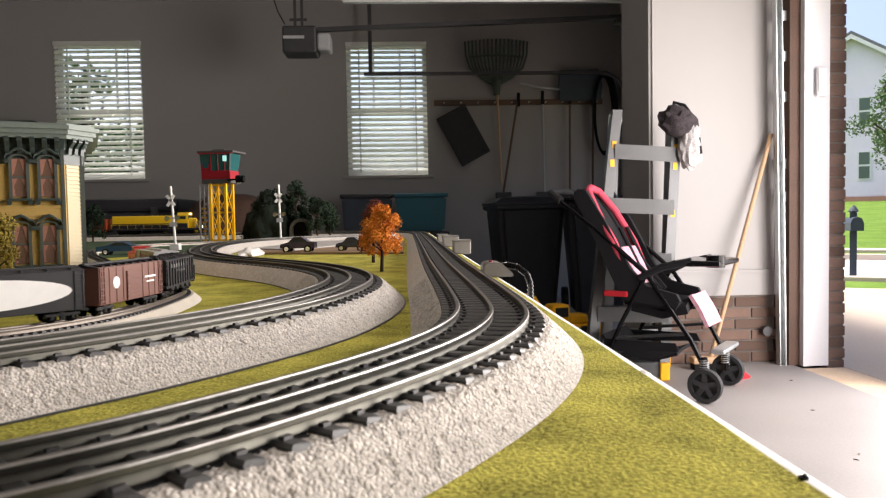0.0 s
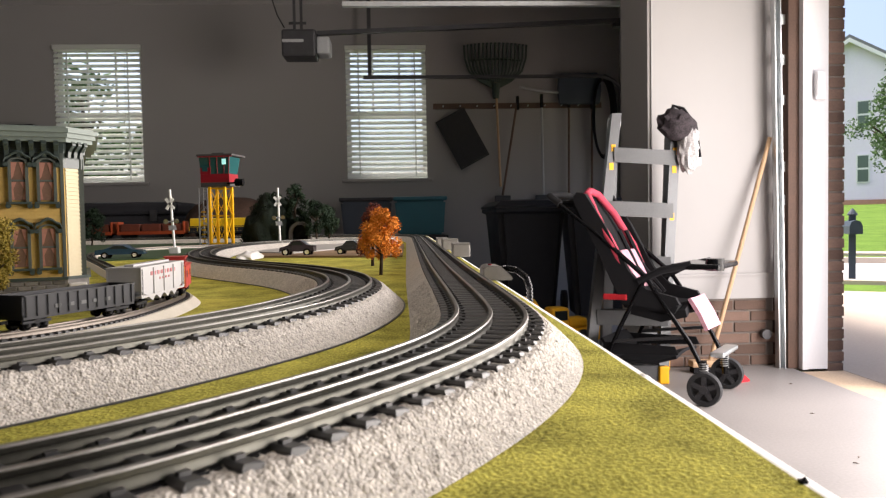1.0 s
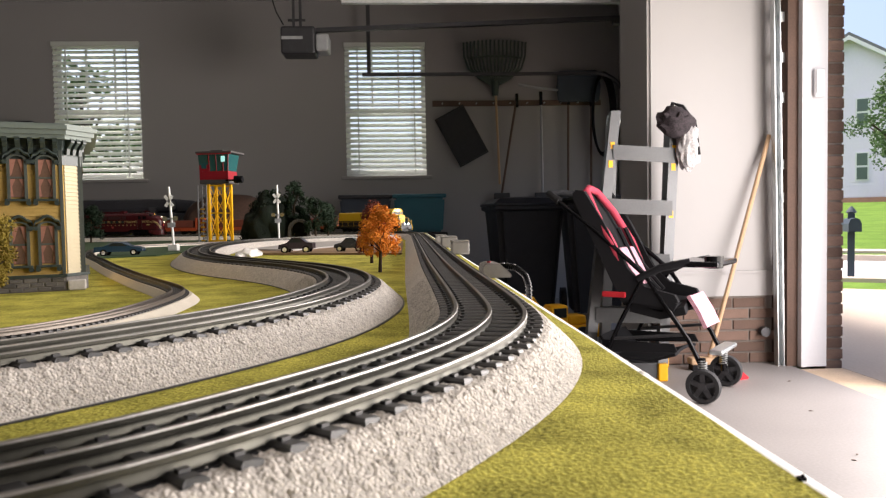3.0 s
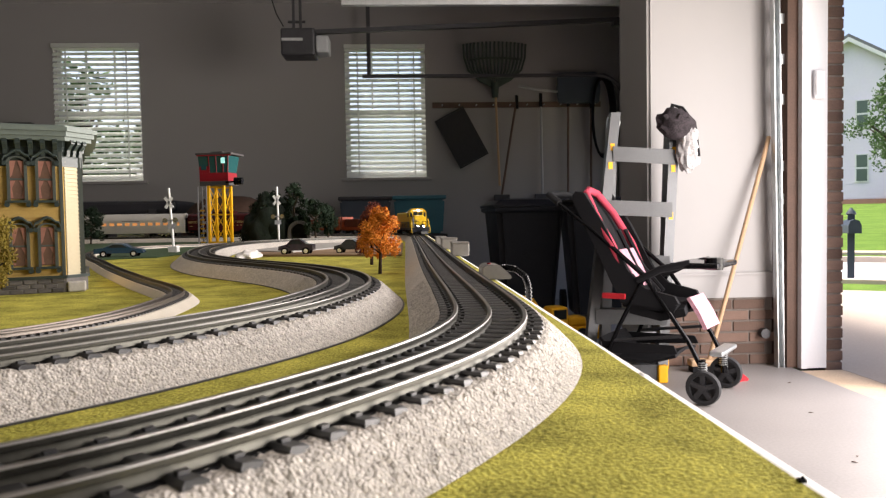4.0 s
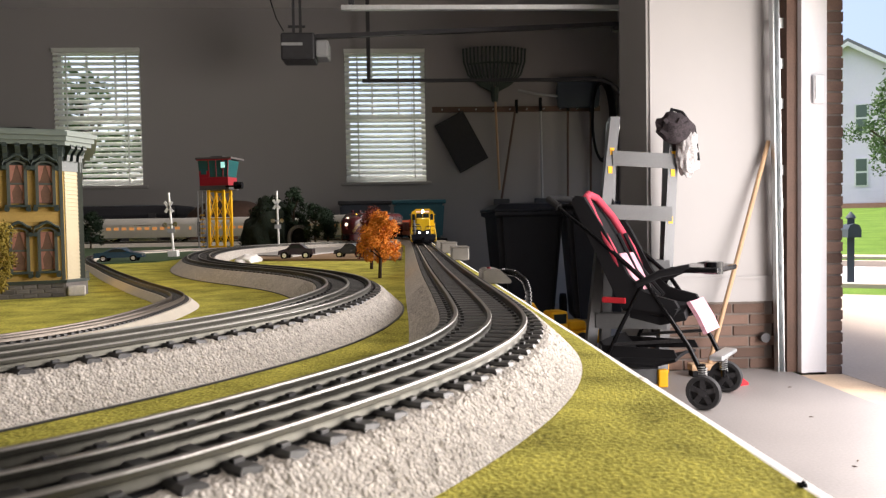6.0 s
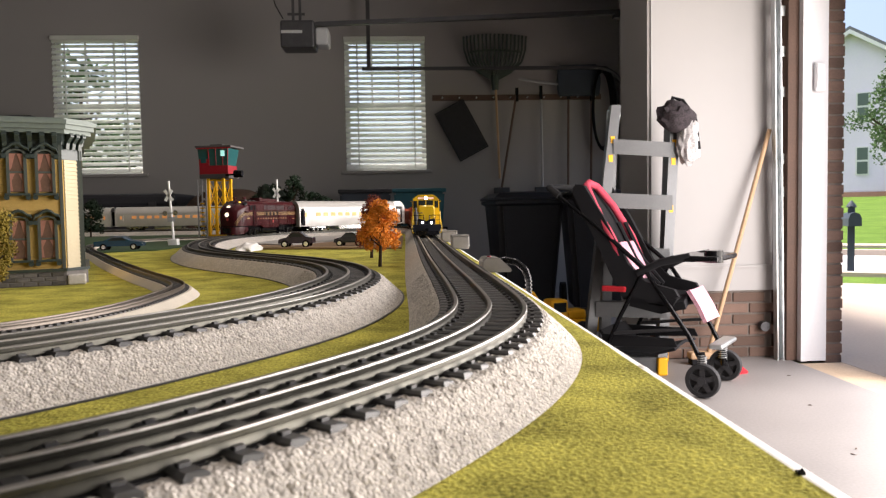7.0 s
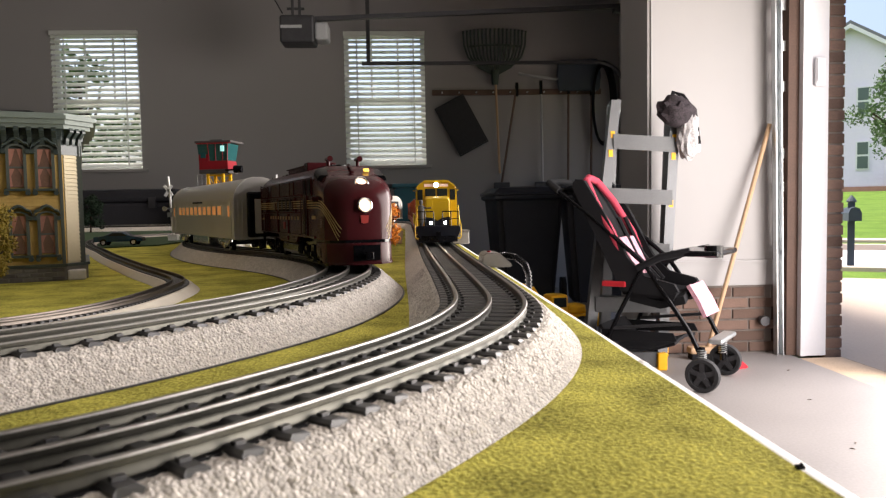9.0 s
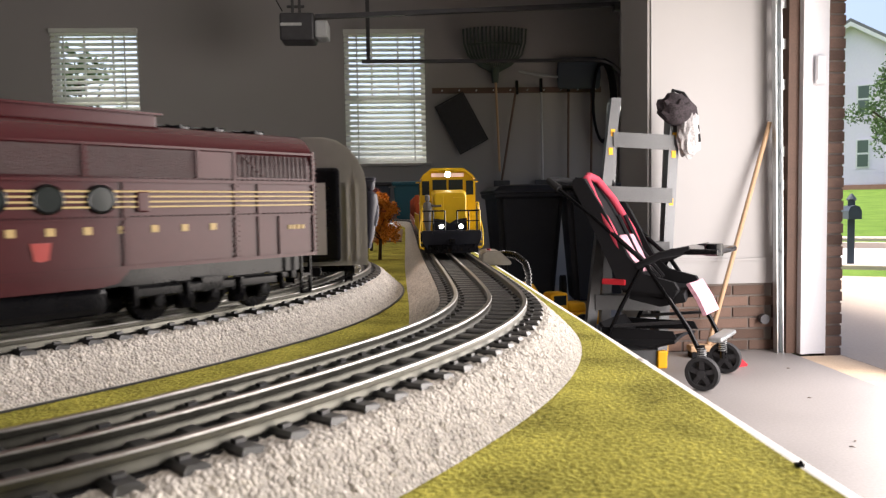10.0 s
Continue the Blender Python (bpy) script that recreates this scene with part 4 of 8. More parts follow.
def coach():
    """A ribbed passenger coach with lit windows."""
    L, w = 0.185, 0.054
    o = thing("passenger_coach", "silver ribbed passenger coach with warm lit windows", "railway coach", "coaches of the red train")
    bm = bmesh.new()
    prof = lambda x, e=0.0: section(x, w - e, 0.014, 0.078 - e, 0.022, 0.004)
    loft(bm, [prof(-L), prof(-L * 0.5), prof(0), prof(L * 0.5), prof(L)])
    part("body", bm, M_SILVER, o, smooth=True)
    for x in (-L, L):
        sgn = 1 if x > 0 else -1
        bm = boxes((min(x, x + sgn * 0.007), max(x, x + sgn * 0.007), -0.0135, 0.0135, 0.016, 0.066), bevel=0.002)
        part("end_rim", loft(bmesh.new(), [section(x - sgn * 0.0030, w + 0.0016, 0.0135, 0.0788, 0.0224, 0.004), section(x, w + 0.0016, 0.0135, 0.0788, 0.0224, 0.004)]), M_SILVER, o, smooth=True)
        for yy in (-0.0225, -0.0175, 0.0175, 0.0225):
            part("end_rib", boxes((min(x, x + sgn * 0.0008), max(x, x + sgn * 0.0008), yy - 0.0008, yy + 0.0008, 0.0160, 0.0580)), M_SILVER, o)
        part("diaphragm", bm, M_BLACKP, o, "dark end diaphragm")
        part("end_door", boxes((x + sgn * 0.0068, x + sgn * 0.0075, -0.006, 0.006, 0.02, 0.058)), M_SILVER, o)
        coupler(o, x, sgn, 0.011, 0.004, M_BLACKP)
    for side in (-1, 1):
        y = side * w / 2
        for z in [0.016 + 0.0024 * k for k in range(9)]:
            part("rib", boxes((-L + 0.012, L - 0.012, min(y, y + side * 0.0006), max(y, y + side * 0.0006), z, z + 0.0013)), M_SILVER, o)
        part("letterboard", boxes((-L + 0.004, L - 0.004, min(y, y + side * 0.0005), max(y, y + side * 0.0005), 0.0545, 0.0585)), M_SILVER, o)
        for k in range(10):
            x = -0.128 + 0.0265 * k
            f = part("window", boxes((x, x + 0.019, min(y, y + side * 0.0007), max(y, y + side * 0.0007), 0.0395, 0.0525), bevel=0.0003), M_SILVER, o)
            part("pane", boxes((x + 0.0015, x + 0.0175, min(y, y + side * 0.0011), max(y, y + side * 0.0011), 0.041, 0.051)), M_WARM, f, "warm lit window pane")
        for x in (-0.172, 0.156):
            part("door", boxes((x, x + 0.016, min(y, y + side * 0.0009), max(y, y + side * 0.0009), 0.016, 0.0555)), M_SILVER, o)
            part("door_window", boxes((x + 0.0045, x + 0.0115, min(y, y + side * 0.0013), max(y, y + side * 0.0013), 0.039, 0.051)), M_WARM, o)
        bars(o, "lettering_bar", M_BLACKP, [(-0.03 + 0.0075 * k, -0.0255 + 0.0075 * k, 0.0555, 0.0578) for k in range(8)], y, side, 0.0009, "dark lettering bars")
        part("underfloor_box", boxes((-0.05, 0.045, min(side * 0.008, side * 0.025), max(side * 0.008, side * 0.025), 0.004, 0.0145), bevel=0.001), M_CHROME, o)
    for x in (-0.12, 0.12):
        truck(o, x, (-0.015, 0.015), GAUGE, 0.0076, 0.048, M_CHROME, 0.056, "silver cast bogie")
    return o


def yellow_locomotive():
    """A hood unit with a cab, short nose and handrails."""
    w = 0.056
    o = thing("hood_locomotive", "yellow and dark blue diesel hood locomotive, headlight lit", "locomotive")
    part("underframe", boxes((-0.165, 0.165, -0.028, 0.028, 0.0145, 0.0215), bevel=0.001), M_NAVY, o)
    part("fuel_tank", boxes((-0.05, 0.03, -0.022, 0.022, 0.005, 0.0145), bevel=0.003), M_BLACKP, o)
    bm = bmesh.new()
    loft(bm, [section(-0.16, 0.036, 0.0215, 0.069, 0.006, 0.001), section(0.085, 0.036, 0.0215, 0.069, 0.006, 0.001)])
    part("long_hood", bm, [M_YELLOW], o, smooth=True)
    part("hood_band", boxes((-0.1605, 0.084, -0.0184, 0.0184, 0.0218, 0.040)), M_NAVY, o, "dark blue lower band")
    # cab with sloping roof edges
    bm = bmesh.new()
    prof = [(-0.0265, 0.0215), (0.0265, 0.0215), (0.0265, 0.066), (0.0235, 0.072), (0.015, 0.0785), (-0.015, 0.0785), (-0.0235, 0.072), (-0.0265, 0.066)]
    prism(bm, prof, "x", 0.085, 0.123)
    cab = part("cab", bm, M_YELLOW, o)
    part("number_board", boxes((0.123, 0.1238, -0.0155, 0.0155, 0.0722, 0.0758)), M_BOARD, cab, "pale lit number boards")
    for y0, y1, z0, z1 in ((-0.0145, -0.001, 0.060, 0.0695), (0.001, 0.0145, 0.060, 0.0695), (-0.0245, -0.0175, 0.055, 0.0685), (0.0175, 0.0245, 0.055, 0.0685)):
        part("cab_window", boxes((0.1228, 0.1236, y0, y1, z0, z1)), M_LENS, cab)
    for side in (-1, 1):
        part("side_window", boxes((0.091, 0.116, min(side * 0.026, side * 0.0271), max(side * 0.026, side * 0.0271), 0.055, 0.0665)), M_LENS, cab)
        part("cab_stripe", boxes((0.086, 0.122, min(side * 0.026, side * 0.0268), max(side * 0.026, side * 0.0268), 0.0218, 0.040)), M_NAVY, cab)
    # short nose: yellow above, dark below with a shallow point
    bm = bmesh.new()
    loft(bm, [section(0.122, 0.032, 0.0215, 0.0600, 0.004), section(0.142, 0.032, 0.0215, 0.0590, 0.004), section(0.1455, 0.030, 0.0225, 0.0565, 0.004)])
    part("nose", bm, M_YELLOW, o, smooth=True)
    bm = prism(bmesh.new(), [(-0.0160, 0.0218), (0.0160, 0.0218), (0.0160, 0.0335), (0.0060, 0.0320), (0, 0.0285), (-0.0060, 0.0320), (-0.0160, 0.0335)], "x", 0.1452, 0.1464)
    part("nose_panel", bm, M_NAVY, o, "dark blue pointed nose panel")
    part("nose_door", boxes((0.1456, 0.1462, -0.0135, -0.0055, 0.0350, 0.0550), bevel=0.0002), M_YELLOW, o)
    part("nose_grab", tube(bmesh.new(), [(0.1462, 0.004, 0.0520), (0.1485, 0.004, 0.0520), (0.1485, 0.013, 0.0520), (0.1462, 0.013, 0.0520)], 0.0005, 6), M_YELLOW, o)
    part("cab_brow", prism(bmesh.new(), [(-0.0265, 0.0700), (-0.0235, 0.0742), (-0.015, 0.0805), (0.015, 0.0805), (0.0235, 0.0742), (0.0265, 0.0700), (0.0235, 0.0718), (0.015, 0.0782), (-0.015, 0.0782), (-0.0235, 0.0718)], "x", 0.084, 0.1262), M_YELLOW, o, "yellow cab roof overhang")
    h = part("headlight", cyls(((0.1225, 0, 0.0745), (0.1262, 0, 0.0745), 0.0036), n=16), M_BLACKP, o, smooth=True)
    part("lens", cyls(((0.1258, 0, 0.0745), (0.1268, 0, 0.0745), 0.0029), n=16), M_LAMPHOT, h, "bright lit headlight")
    for y in (-0.0088, 0.0088):
        h = part("ditch_light", cyls(((0.163, y, 0.0262), (0.1672, y, 0.0262), 0.0027), n=14), M_BLACKP, o, smooth=True)
        part("lens", cyls(((0.1668, y, 0.0262), (0.1677, y, 0.0262), 0.0020), n=14), M_LAMPHOT, h, "bright lit lower lamp")
    # front platform: stanchions and rails
    for y in (-0.026, -0.016, -0.0055, 0.0055, 0.016, 0.026):
        part("stanchion", cyls(((0.1652, y, 0.0215), (0.1652, y, 0.0405), 0.0007), n=6), M_YELLOW if abs(y) > 0.02 else M_BLACKP, o)
    for y0, y1 in ((-0.026, -0.0055), (0.0055, 0.026)):
        part("platform_rail", cyls(((0.1652, y0, 0.0402), (0.1652, y1, 0.0402), 0.0007), ((0.1652, y0, 0.0310), (0.1652, y1, 0.0310), 0.0005), n=6), M_BLACKP, o)
    for side in (-1, 1):
        part("platform_post", cyls(((0.150, side * 0.0265, 0.0215), (0.150, side * 0.0265, 0.0475), 0.0008), n=6), M_YELLOW, o)
        part("walkway_rail", cyls(((0.150, side * 0.0265, 0.0475), (0.124, side * 0.0272, 0.0475), 0.0007), n=6), M_YELLOW, o)
        part("sunshade", boxes((0.090, 0.117, min(side * 0.0265, side * 0.0300), max(side * 0.0265, side * 0.0300), 0.0672, 0.0682)), M_YELLOW, cab)
    fig = bmesh.new()
    lathe(fig, [(0.0020, 0.0216), (0.0034, 0.030), (0.0036, 0.038), (0.0042, 0.0440), (0.0034, 0.0475), (0.0014, 0.0488), (0.0024, 0.0505), (0.0024, 0.0538), (0.0012, 0.0552)], 12, pose(0.1500, -0.0205, 0))
    tube(fig, [(0.1510, -0.0175, 0.0455), (0.1540, -0.0130, 0.0445), (0.1550, -0.0080, 0.0450)], 0.0012, 6)
    part("figurine", fig, M_GREYDOLL, o, "small grey painted doll on the walkway", smooth=True)
    # pilot, plough and footboards
    bm = prism(bmesh.new(), [(-0.020, 0.0035), (0.020, 0.0035), (0.026, 0.0120), (0.026, 0.0225), (-0.026, 0.0225), (-0.026, 0.0120)], "x", 0.160, 0.1665)
    part("pilot", bm, M_NAVY, o)
    part("plough", prism(bmesh.new(), [(0.1655, -0.024), (0.1655, 0.024), (0.174, 0.0)], "z", 0.0025, 0.010), M_BLACKP, o)
    part("anticlimber", boxes((0.1655, 0.169, -0.017, 0.017, 0.0195, 0.0225)), M_NAVY, o)
    coupler(o, 0.165, 1, 0.013, 0.004, M_BLACKP)
    coupler(o, -0.165, -1, 0.013, 0.004, M_BLACKP)
    for side in (-1, 1):
        bm = bmesh.new()
        tube(bm, [(0.1675, side * 0.025, 0.006), (0.1678, side * 0.0285, 0.009), (0.166, side * 0.0285, 0.022), (0.155, side * 0.0255, 0.042), (0.15, side * 0.0255, 0.045)], 0.00085, 6)
        part("stair_rail", bm, M_YELLOW, o, "yellow handrail")
        bm = bmesh.new()
        tube(bm, [(-0.16, side * 0.0275, 0.036), (0.08, side * 0.0275, 0.036)], 0.0007, 6)
        for k in range(9):
            cyl(bm, (-0.16 + 0.03 * k, side * 0.0275, 0.021), (-0.16 + 0.03 * k, side * 0.0275, 0.036), 0.0006, n=6)
        part("handrail", bm, M_YELLOW, o)
        for z in (0.006, 0.011):
            part("step", boxes((0.148, 0.160, min(side * 0.022, side * 0.0285), max(side * 0.022, side * 0.0285), z, z + 0.0012)), M_YELLOW, o)
    part("roof_fans", cyls(((-0.14, 0, 0.069), (-0.14, 0, 0.0725), 0.011), ((-0.112, 0, 0.069), (-0.112, 0, 0.0725), 0.011), ((-0.02, 0, 0.069), (-0.02, 0, 0.074), 0.006), n=18), M_NAVY, o)
    for x in (0.105, -0.105):
        truck(o, x, (-0.027, 0.0, 0.027), GAUGE, 0.0084, 0.048, M_BLACKP, 0.074)
    return o


def flat_wagon(name, label, color, load):
    """A wagon of the yellow train: a bulkhead flat with a load."""
    o = thing(name, label, "railway wagon", "wagons of the yellow train")
    part("deck", boxes((-0.125, 0.125, -0.027, 0.027, 0.0175, 0.0235), bevel=0.001), color, o)
    for side in (-1, 1):
        part("side_sill", boxes((-0.124, 0.124, min(side * 0.0255, side * 0.028), max(side * 0.0255, side * 0.028), 0.012, 0.0245)), color, o)
    for x in (-0.122, 0.122):
        part("bulkhead", boxes((x - 0.003, x + 0.003, -0.027, 0.027, 0.0235, 0.060), bevel=0.0006), color, o)
    if load:
        for k in range(3):
            x = -0.078 + 0.078 * k
            part("load", boxes((x - 0.036, x + 0.036, -0.023, 0.023, 0.0235, 0.052), bevel=0.003), load, o)
    for x in (-0.088, 0.088):
        truck(o, x, (-0.015, 0.015), GAUGE, 0.0076, 0.046, M_BLACKP, 0.052)
    coupler(o, 0.125, 1, 0.012, 0.004, M_BLACKP)
    coupler(o, -0.125, -1, 0.012, 0.004, M_BLACKP)
    return o


M_KEY = mat("red badge", (0.28, 0.03, 0.025), 0.4)
M_BOARD = glow("lit number board", (1.0, 0.72, 0.62), 0.08)
M_ORANGE = mat("orange wagon paint", (0.22, 0.035, 0.01), 0.55, var=0.12, scale=40)
M_RUSTLOAD = mat("rust red load", (0.10, 0.025, 0.015), 0.75, var=0.2, scale=60)

# small freight cars
M_NBLACK = mat("satin black wagon", (0.022, 0.022, 0.025), 0.45, var=0.15, scale=80, fine=900)
M_NBROWN = mat("brown box wagon", (0.16, 0.075, 0.06), 0.5, var=0.12, scale=80, fine=900)
M_NGREY = mat("pale grey wagon", (0.44, 0.43, 0.43), 0.5, var=0.08, scale=80, fine=900)
M_NDIM = mat("dull grey lettering", (0.13, 0.13, 0.13), 0.6)
M_NRED = mat("red caboose paint", (0.42, 0.05, 0.04), 0.45, var=0.1, scale=80, fine=900)
M_NWHITE = mat("white wagon marking", (0.75, 0.74, 0.74), 0.5, var=0.04, scale=80)
M_NORANGE = mat("orange railings", (0.65, 0.20, 0.02), 0.5)
M_NLABEL = mat("amber placard", (0.75, 0.33, 0.01), 0.5)
M_COAL = mat("coal", (0.012, 0.012, 0.013), 0.5, var=0.4, scale=300, fine=1500, bump=1.0, depth=0.002)
M_REDLET = mat("red lettering bars", (0.42, 0.16, 0.16), 0.6)


def small_car(name, label, length):
    o = thing(name, label, "freight wagon", "wagons of the small freight train")
    for x in (-length / 2 + 0.013, length / 2 - 0.013):
        truck(o, x, (-0.0055, 0.0055), 0.0096, 0.0029, 0.0145, M_NBLACK, 0.0185)
    for sgn in (-1, 1):
        coupler(o, sgn * length / 2, sgn, 0.0050, 0.0014, M_NBLACK)
    return o


def ladder_bars(parent, x, y, side, z0, z1, m):
    bm = bmesh.new()
    for k in range(6):
        z = z0 + (z1 - z0) * (k + 0.5) / 6
        box(bm, x - 0.0022, x + 0.0022, min(y, y + side * 0.0006), max(y, y + side * 0.0006), z - 0.0003, z + 0.0003)
    for s in (-0.0022, 0.0022):
        box(bm, x + s - 0.0002, x + s + 0.0002, min(y, y + side * 0.0006), max(y, y + side * 0.0006), z0, z1)
    part("ladder", bm, m, parent)


def box_wagon(name, label, length, w, top, m, ellipse):
    o = small_car(name, label, length)
    h = length / 2 - 0.002
    part("body", boxes((-h, h, -w / 2, w / 2, 0.0062, top), bevel=0.0004), m, o)
    bm = prism(bmesh.new(), [(-w / 2 - 0.0004, top - 0.0003), (w / 2 + 0.0004, top - 0.0003), (0, top + 0.0016)], "x", -h - 0.0006, h + 0.0006)
    part("roof", bm, M_NBLACK, o, "dark roof")
    bm = boxes((-h, h, -0.0016, 0.0016, top + 0.0013, top + 0.0022))
    for k in range(9):
        box(bm, -h + 2 * h * (k + 0.5) / 9 - 0.0004, -h + 2 * h * (k + 0.5) / 9 + 0.0004, -w / 2, w / 2, top + 0.0, top + 0.0012)
    part("roof_walk", bm, M_NBLACK, o)
    for side in (-1, 1):
        y = side * w / 2
        if ellipse:
            bm = prism(bmesh.new(), [(h * 0.88 * math.cos(a), 0.0175 + 0.0083 * math.sin(a)) for a in (2 * math.pi * k / 40 for k in range(40))], "y", y, y + side * 0.0003)
            part("oval_panel", bm, M_NWHITE, o, "large white oval")
            bars(o, "placard", M_NLABEL, [(-h * 0.68, -h * 0.55, 0.0165, 0.0215), (h * 0.55, h * 0.68, 0.0165, 0.0215)][:1] if side < 0 else [(h * 0.55, h * 0.68, 0.0165, 0.0215)], y, side, 0.0006, "amber placard")
            bars(o, "door", M_NWHITE, [(-0.009, 0.009, 0.0075, 0.0255)], y, side, 0.0008)
            bars(o, "door_rib", M_NGREY, [(-0.0085, 0.0085, 0.009 + 0.0022 * k, 0.0094 + 0.0022 * k) for k in range(7)], y, side, 0.0011)
            bars(o, "lettering_bar", M_NBLACK, [(0.014 + 0.004 * k, 0.0165 + 0.004 * k, 0.0185, 0.0192) for k in range(5)], y, side, 0.0006)
        else:
            bars(o, "door", m, [(-0.008, 0.008, 0.0066, 0.0245)], y, side, 0.0009)
            bars(o, "door_rib", m, [(-0.008, 0.008, 0.0085 + 0.0026 * k, 0.0092 + 0.0026 * k) for k in range(6)], y, side, 0.0013)
            for k in range(10):
                x = -h + 0.003 + (2 * h - 0.006) * k / 9
                if abs(x) > 0.009:
                    bars(o, "side_rib", m, [(x - 0.0002, x + 0.0002, 0.0066, top - 0.001)], y, side, 0.0004)
            bars(o, "lettering_bar", M_NWHITE, [(-0.028, -0.014, 0.0185, 0.0197), (-0.026, -0.016, 0.0155, 0.0165)], y, side, 0.0005)
            bm = cyls(((0.020, y, 0.0185), (0.020, y + side * 0.0005, 0.0185), 0.0036), n=18)
            part("round_emblem", bm, M_NWHITE, o, "pale round emblem")
        for x in (-h + 0.003, h - 0.003):
            ladder_bars(o, x, y, side, 0.0068, top - 0.0005, m)
    return o


def hopper_wagon(name, label, length, w, top, m, coal, letter):
    o = small_car(name, label, length)
    h = length / 2 - 0.002
    bm = bmesh.new()
    prism(bm, [(-h, top), (h, top), (h, 0.0125), (h * 0.72, 0.0085), (h * 0.5, 0.0045), (h * 0.36, 0.0085), (h * 0.18, 0.0045), (0, 0.0085), (-h * 0.18, 0.0045), (-h * 0.36, 0.0085), (-h * 0.5, 0.0045), (-h * 0.72, 0.0085), (-h, 0.0125)], "y", -w / 2, w / 2)
    part("body", bm, m, o)
    part("sill", boxes((-h, h, -w / 2 - 0.0005, w / 2 + 0.0005, 0.0078, 0.0092)), m, o)
    part("rim", boxes((-h - 0.0005, h + 0.0005, -w / 2 - 0.0007, w / 2 + 0.0007, top - 0.0012, top + 0.0002)), m, o)
    if coal:
        bm = bmesh.new()
        bmesh.ops.create_grid(bm, x_segments=60, y_segments=14, size=1.0)
        for v in bm.verts:
            x, y = v.co.x, v.co.y
            v.co = Vector((x * (h - 0.001), y * (w / 2 - 0.001), top + 0.0002 + 0.003 * (1 - y * y) * (1 - x ** 6) * (0.6 + 0.4 * math.cos(9 * x)) + 0.0011 * noise.noise((x * 40, y * 9, 1))))
        part("coal_load", bm, M_COAL, o, "heaped black coal", smooth=False)
    else:
        part("roof_hatches", boxes((-h * 0.8, h * 0.8, -0.003, 0.003, top, top + 0.0016), bevel=0.0004), m, o)
    for side in (-1, 1):
        y = side * w / 2
        n = 11 if coal else 5
        for k in range(n):
            x = -h + 0.003 + (2 * h - 0.006) * k / (n - 1)
            bars(o, "side_rib", m, [(x - 0.0005, x + 0.0005, 0.009, top - 0.001)], y, side, 0.0008)
        rows = [(-0.024 + 0.0065 * k, -0.0205 + 0.0065 * k, top - 0.0062, top - 0.0036) for k in range(8)]
        bars(o, "lettering_bar", letter, rows, y, side, 0.0004, "plain lettering bars")
        bars(o, "lettering_bar", letter, [(-0.012 + 0.006 * k, -0.0095 + 0.006 * k, top - 0.0098, top - 0.0082) for k in range(4)], y, side, 0.00035)
        for x in (-h + 0.002, h - 0.002):
            ladder_bars(o, x, y, side, 0.008, top - 0.001, m)
    return o


def gondola_wagon(name, label, length, w, top, m):
    o = small_car(name, label, length)
    h = length / 2 - 0.002
    part("floor", boxes((-h, h, -w / 2, w / 2, 0.006, 0.0085)), m, o)
    for side in (-1, 1):
        y = side * w / 2
        part("side_wall", boxes((-h, h, min(y, y - side * 0.0008), max(y, y - side * 0.0008), 0.0085, top)), m, o)
        for k in range(12):
            x = -h + 0.002 + (2 * h - 0.004) * k / 11
            bars(o, "side_rib", m, [(x - 0.0006, x + 0.0006, 0.0075, top - 0.0005)], y, side, 0.0008)
        bars(o, "lettering_bar", M_NDIM, [(-0.02 + 0.009 * k, -0.016 + 0.009 * k, 0.0105, 0.0125) for k in range(5)], y, side, 0.0004)
        bars(o, "top_rail", m, [(-h, h, top - 0.0008, top)], y, side, 0.0011)
    for x in (-h, h):
        part("end_wall", boxes((x - 0.0005, x + 0.0005, -w / 2, w / 2, 0.0085, top)), m, o)
    part("load", boxes((-h + 0.004, h - 0.004, -w / 2 + 0.002, w / 2 - 0.002, 0.0085, top - 0.002), bevel=0.001), M_COAL, o)
    return o


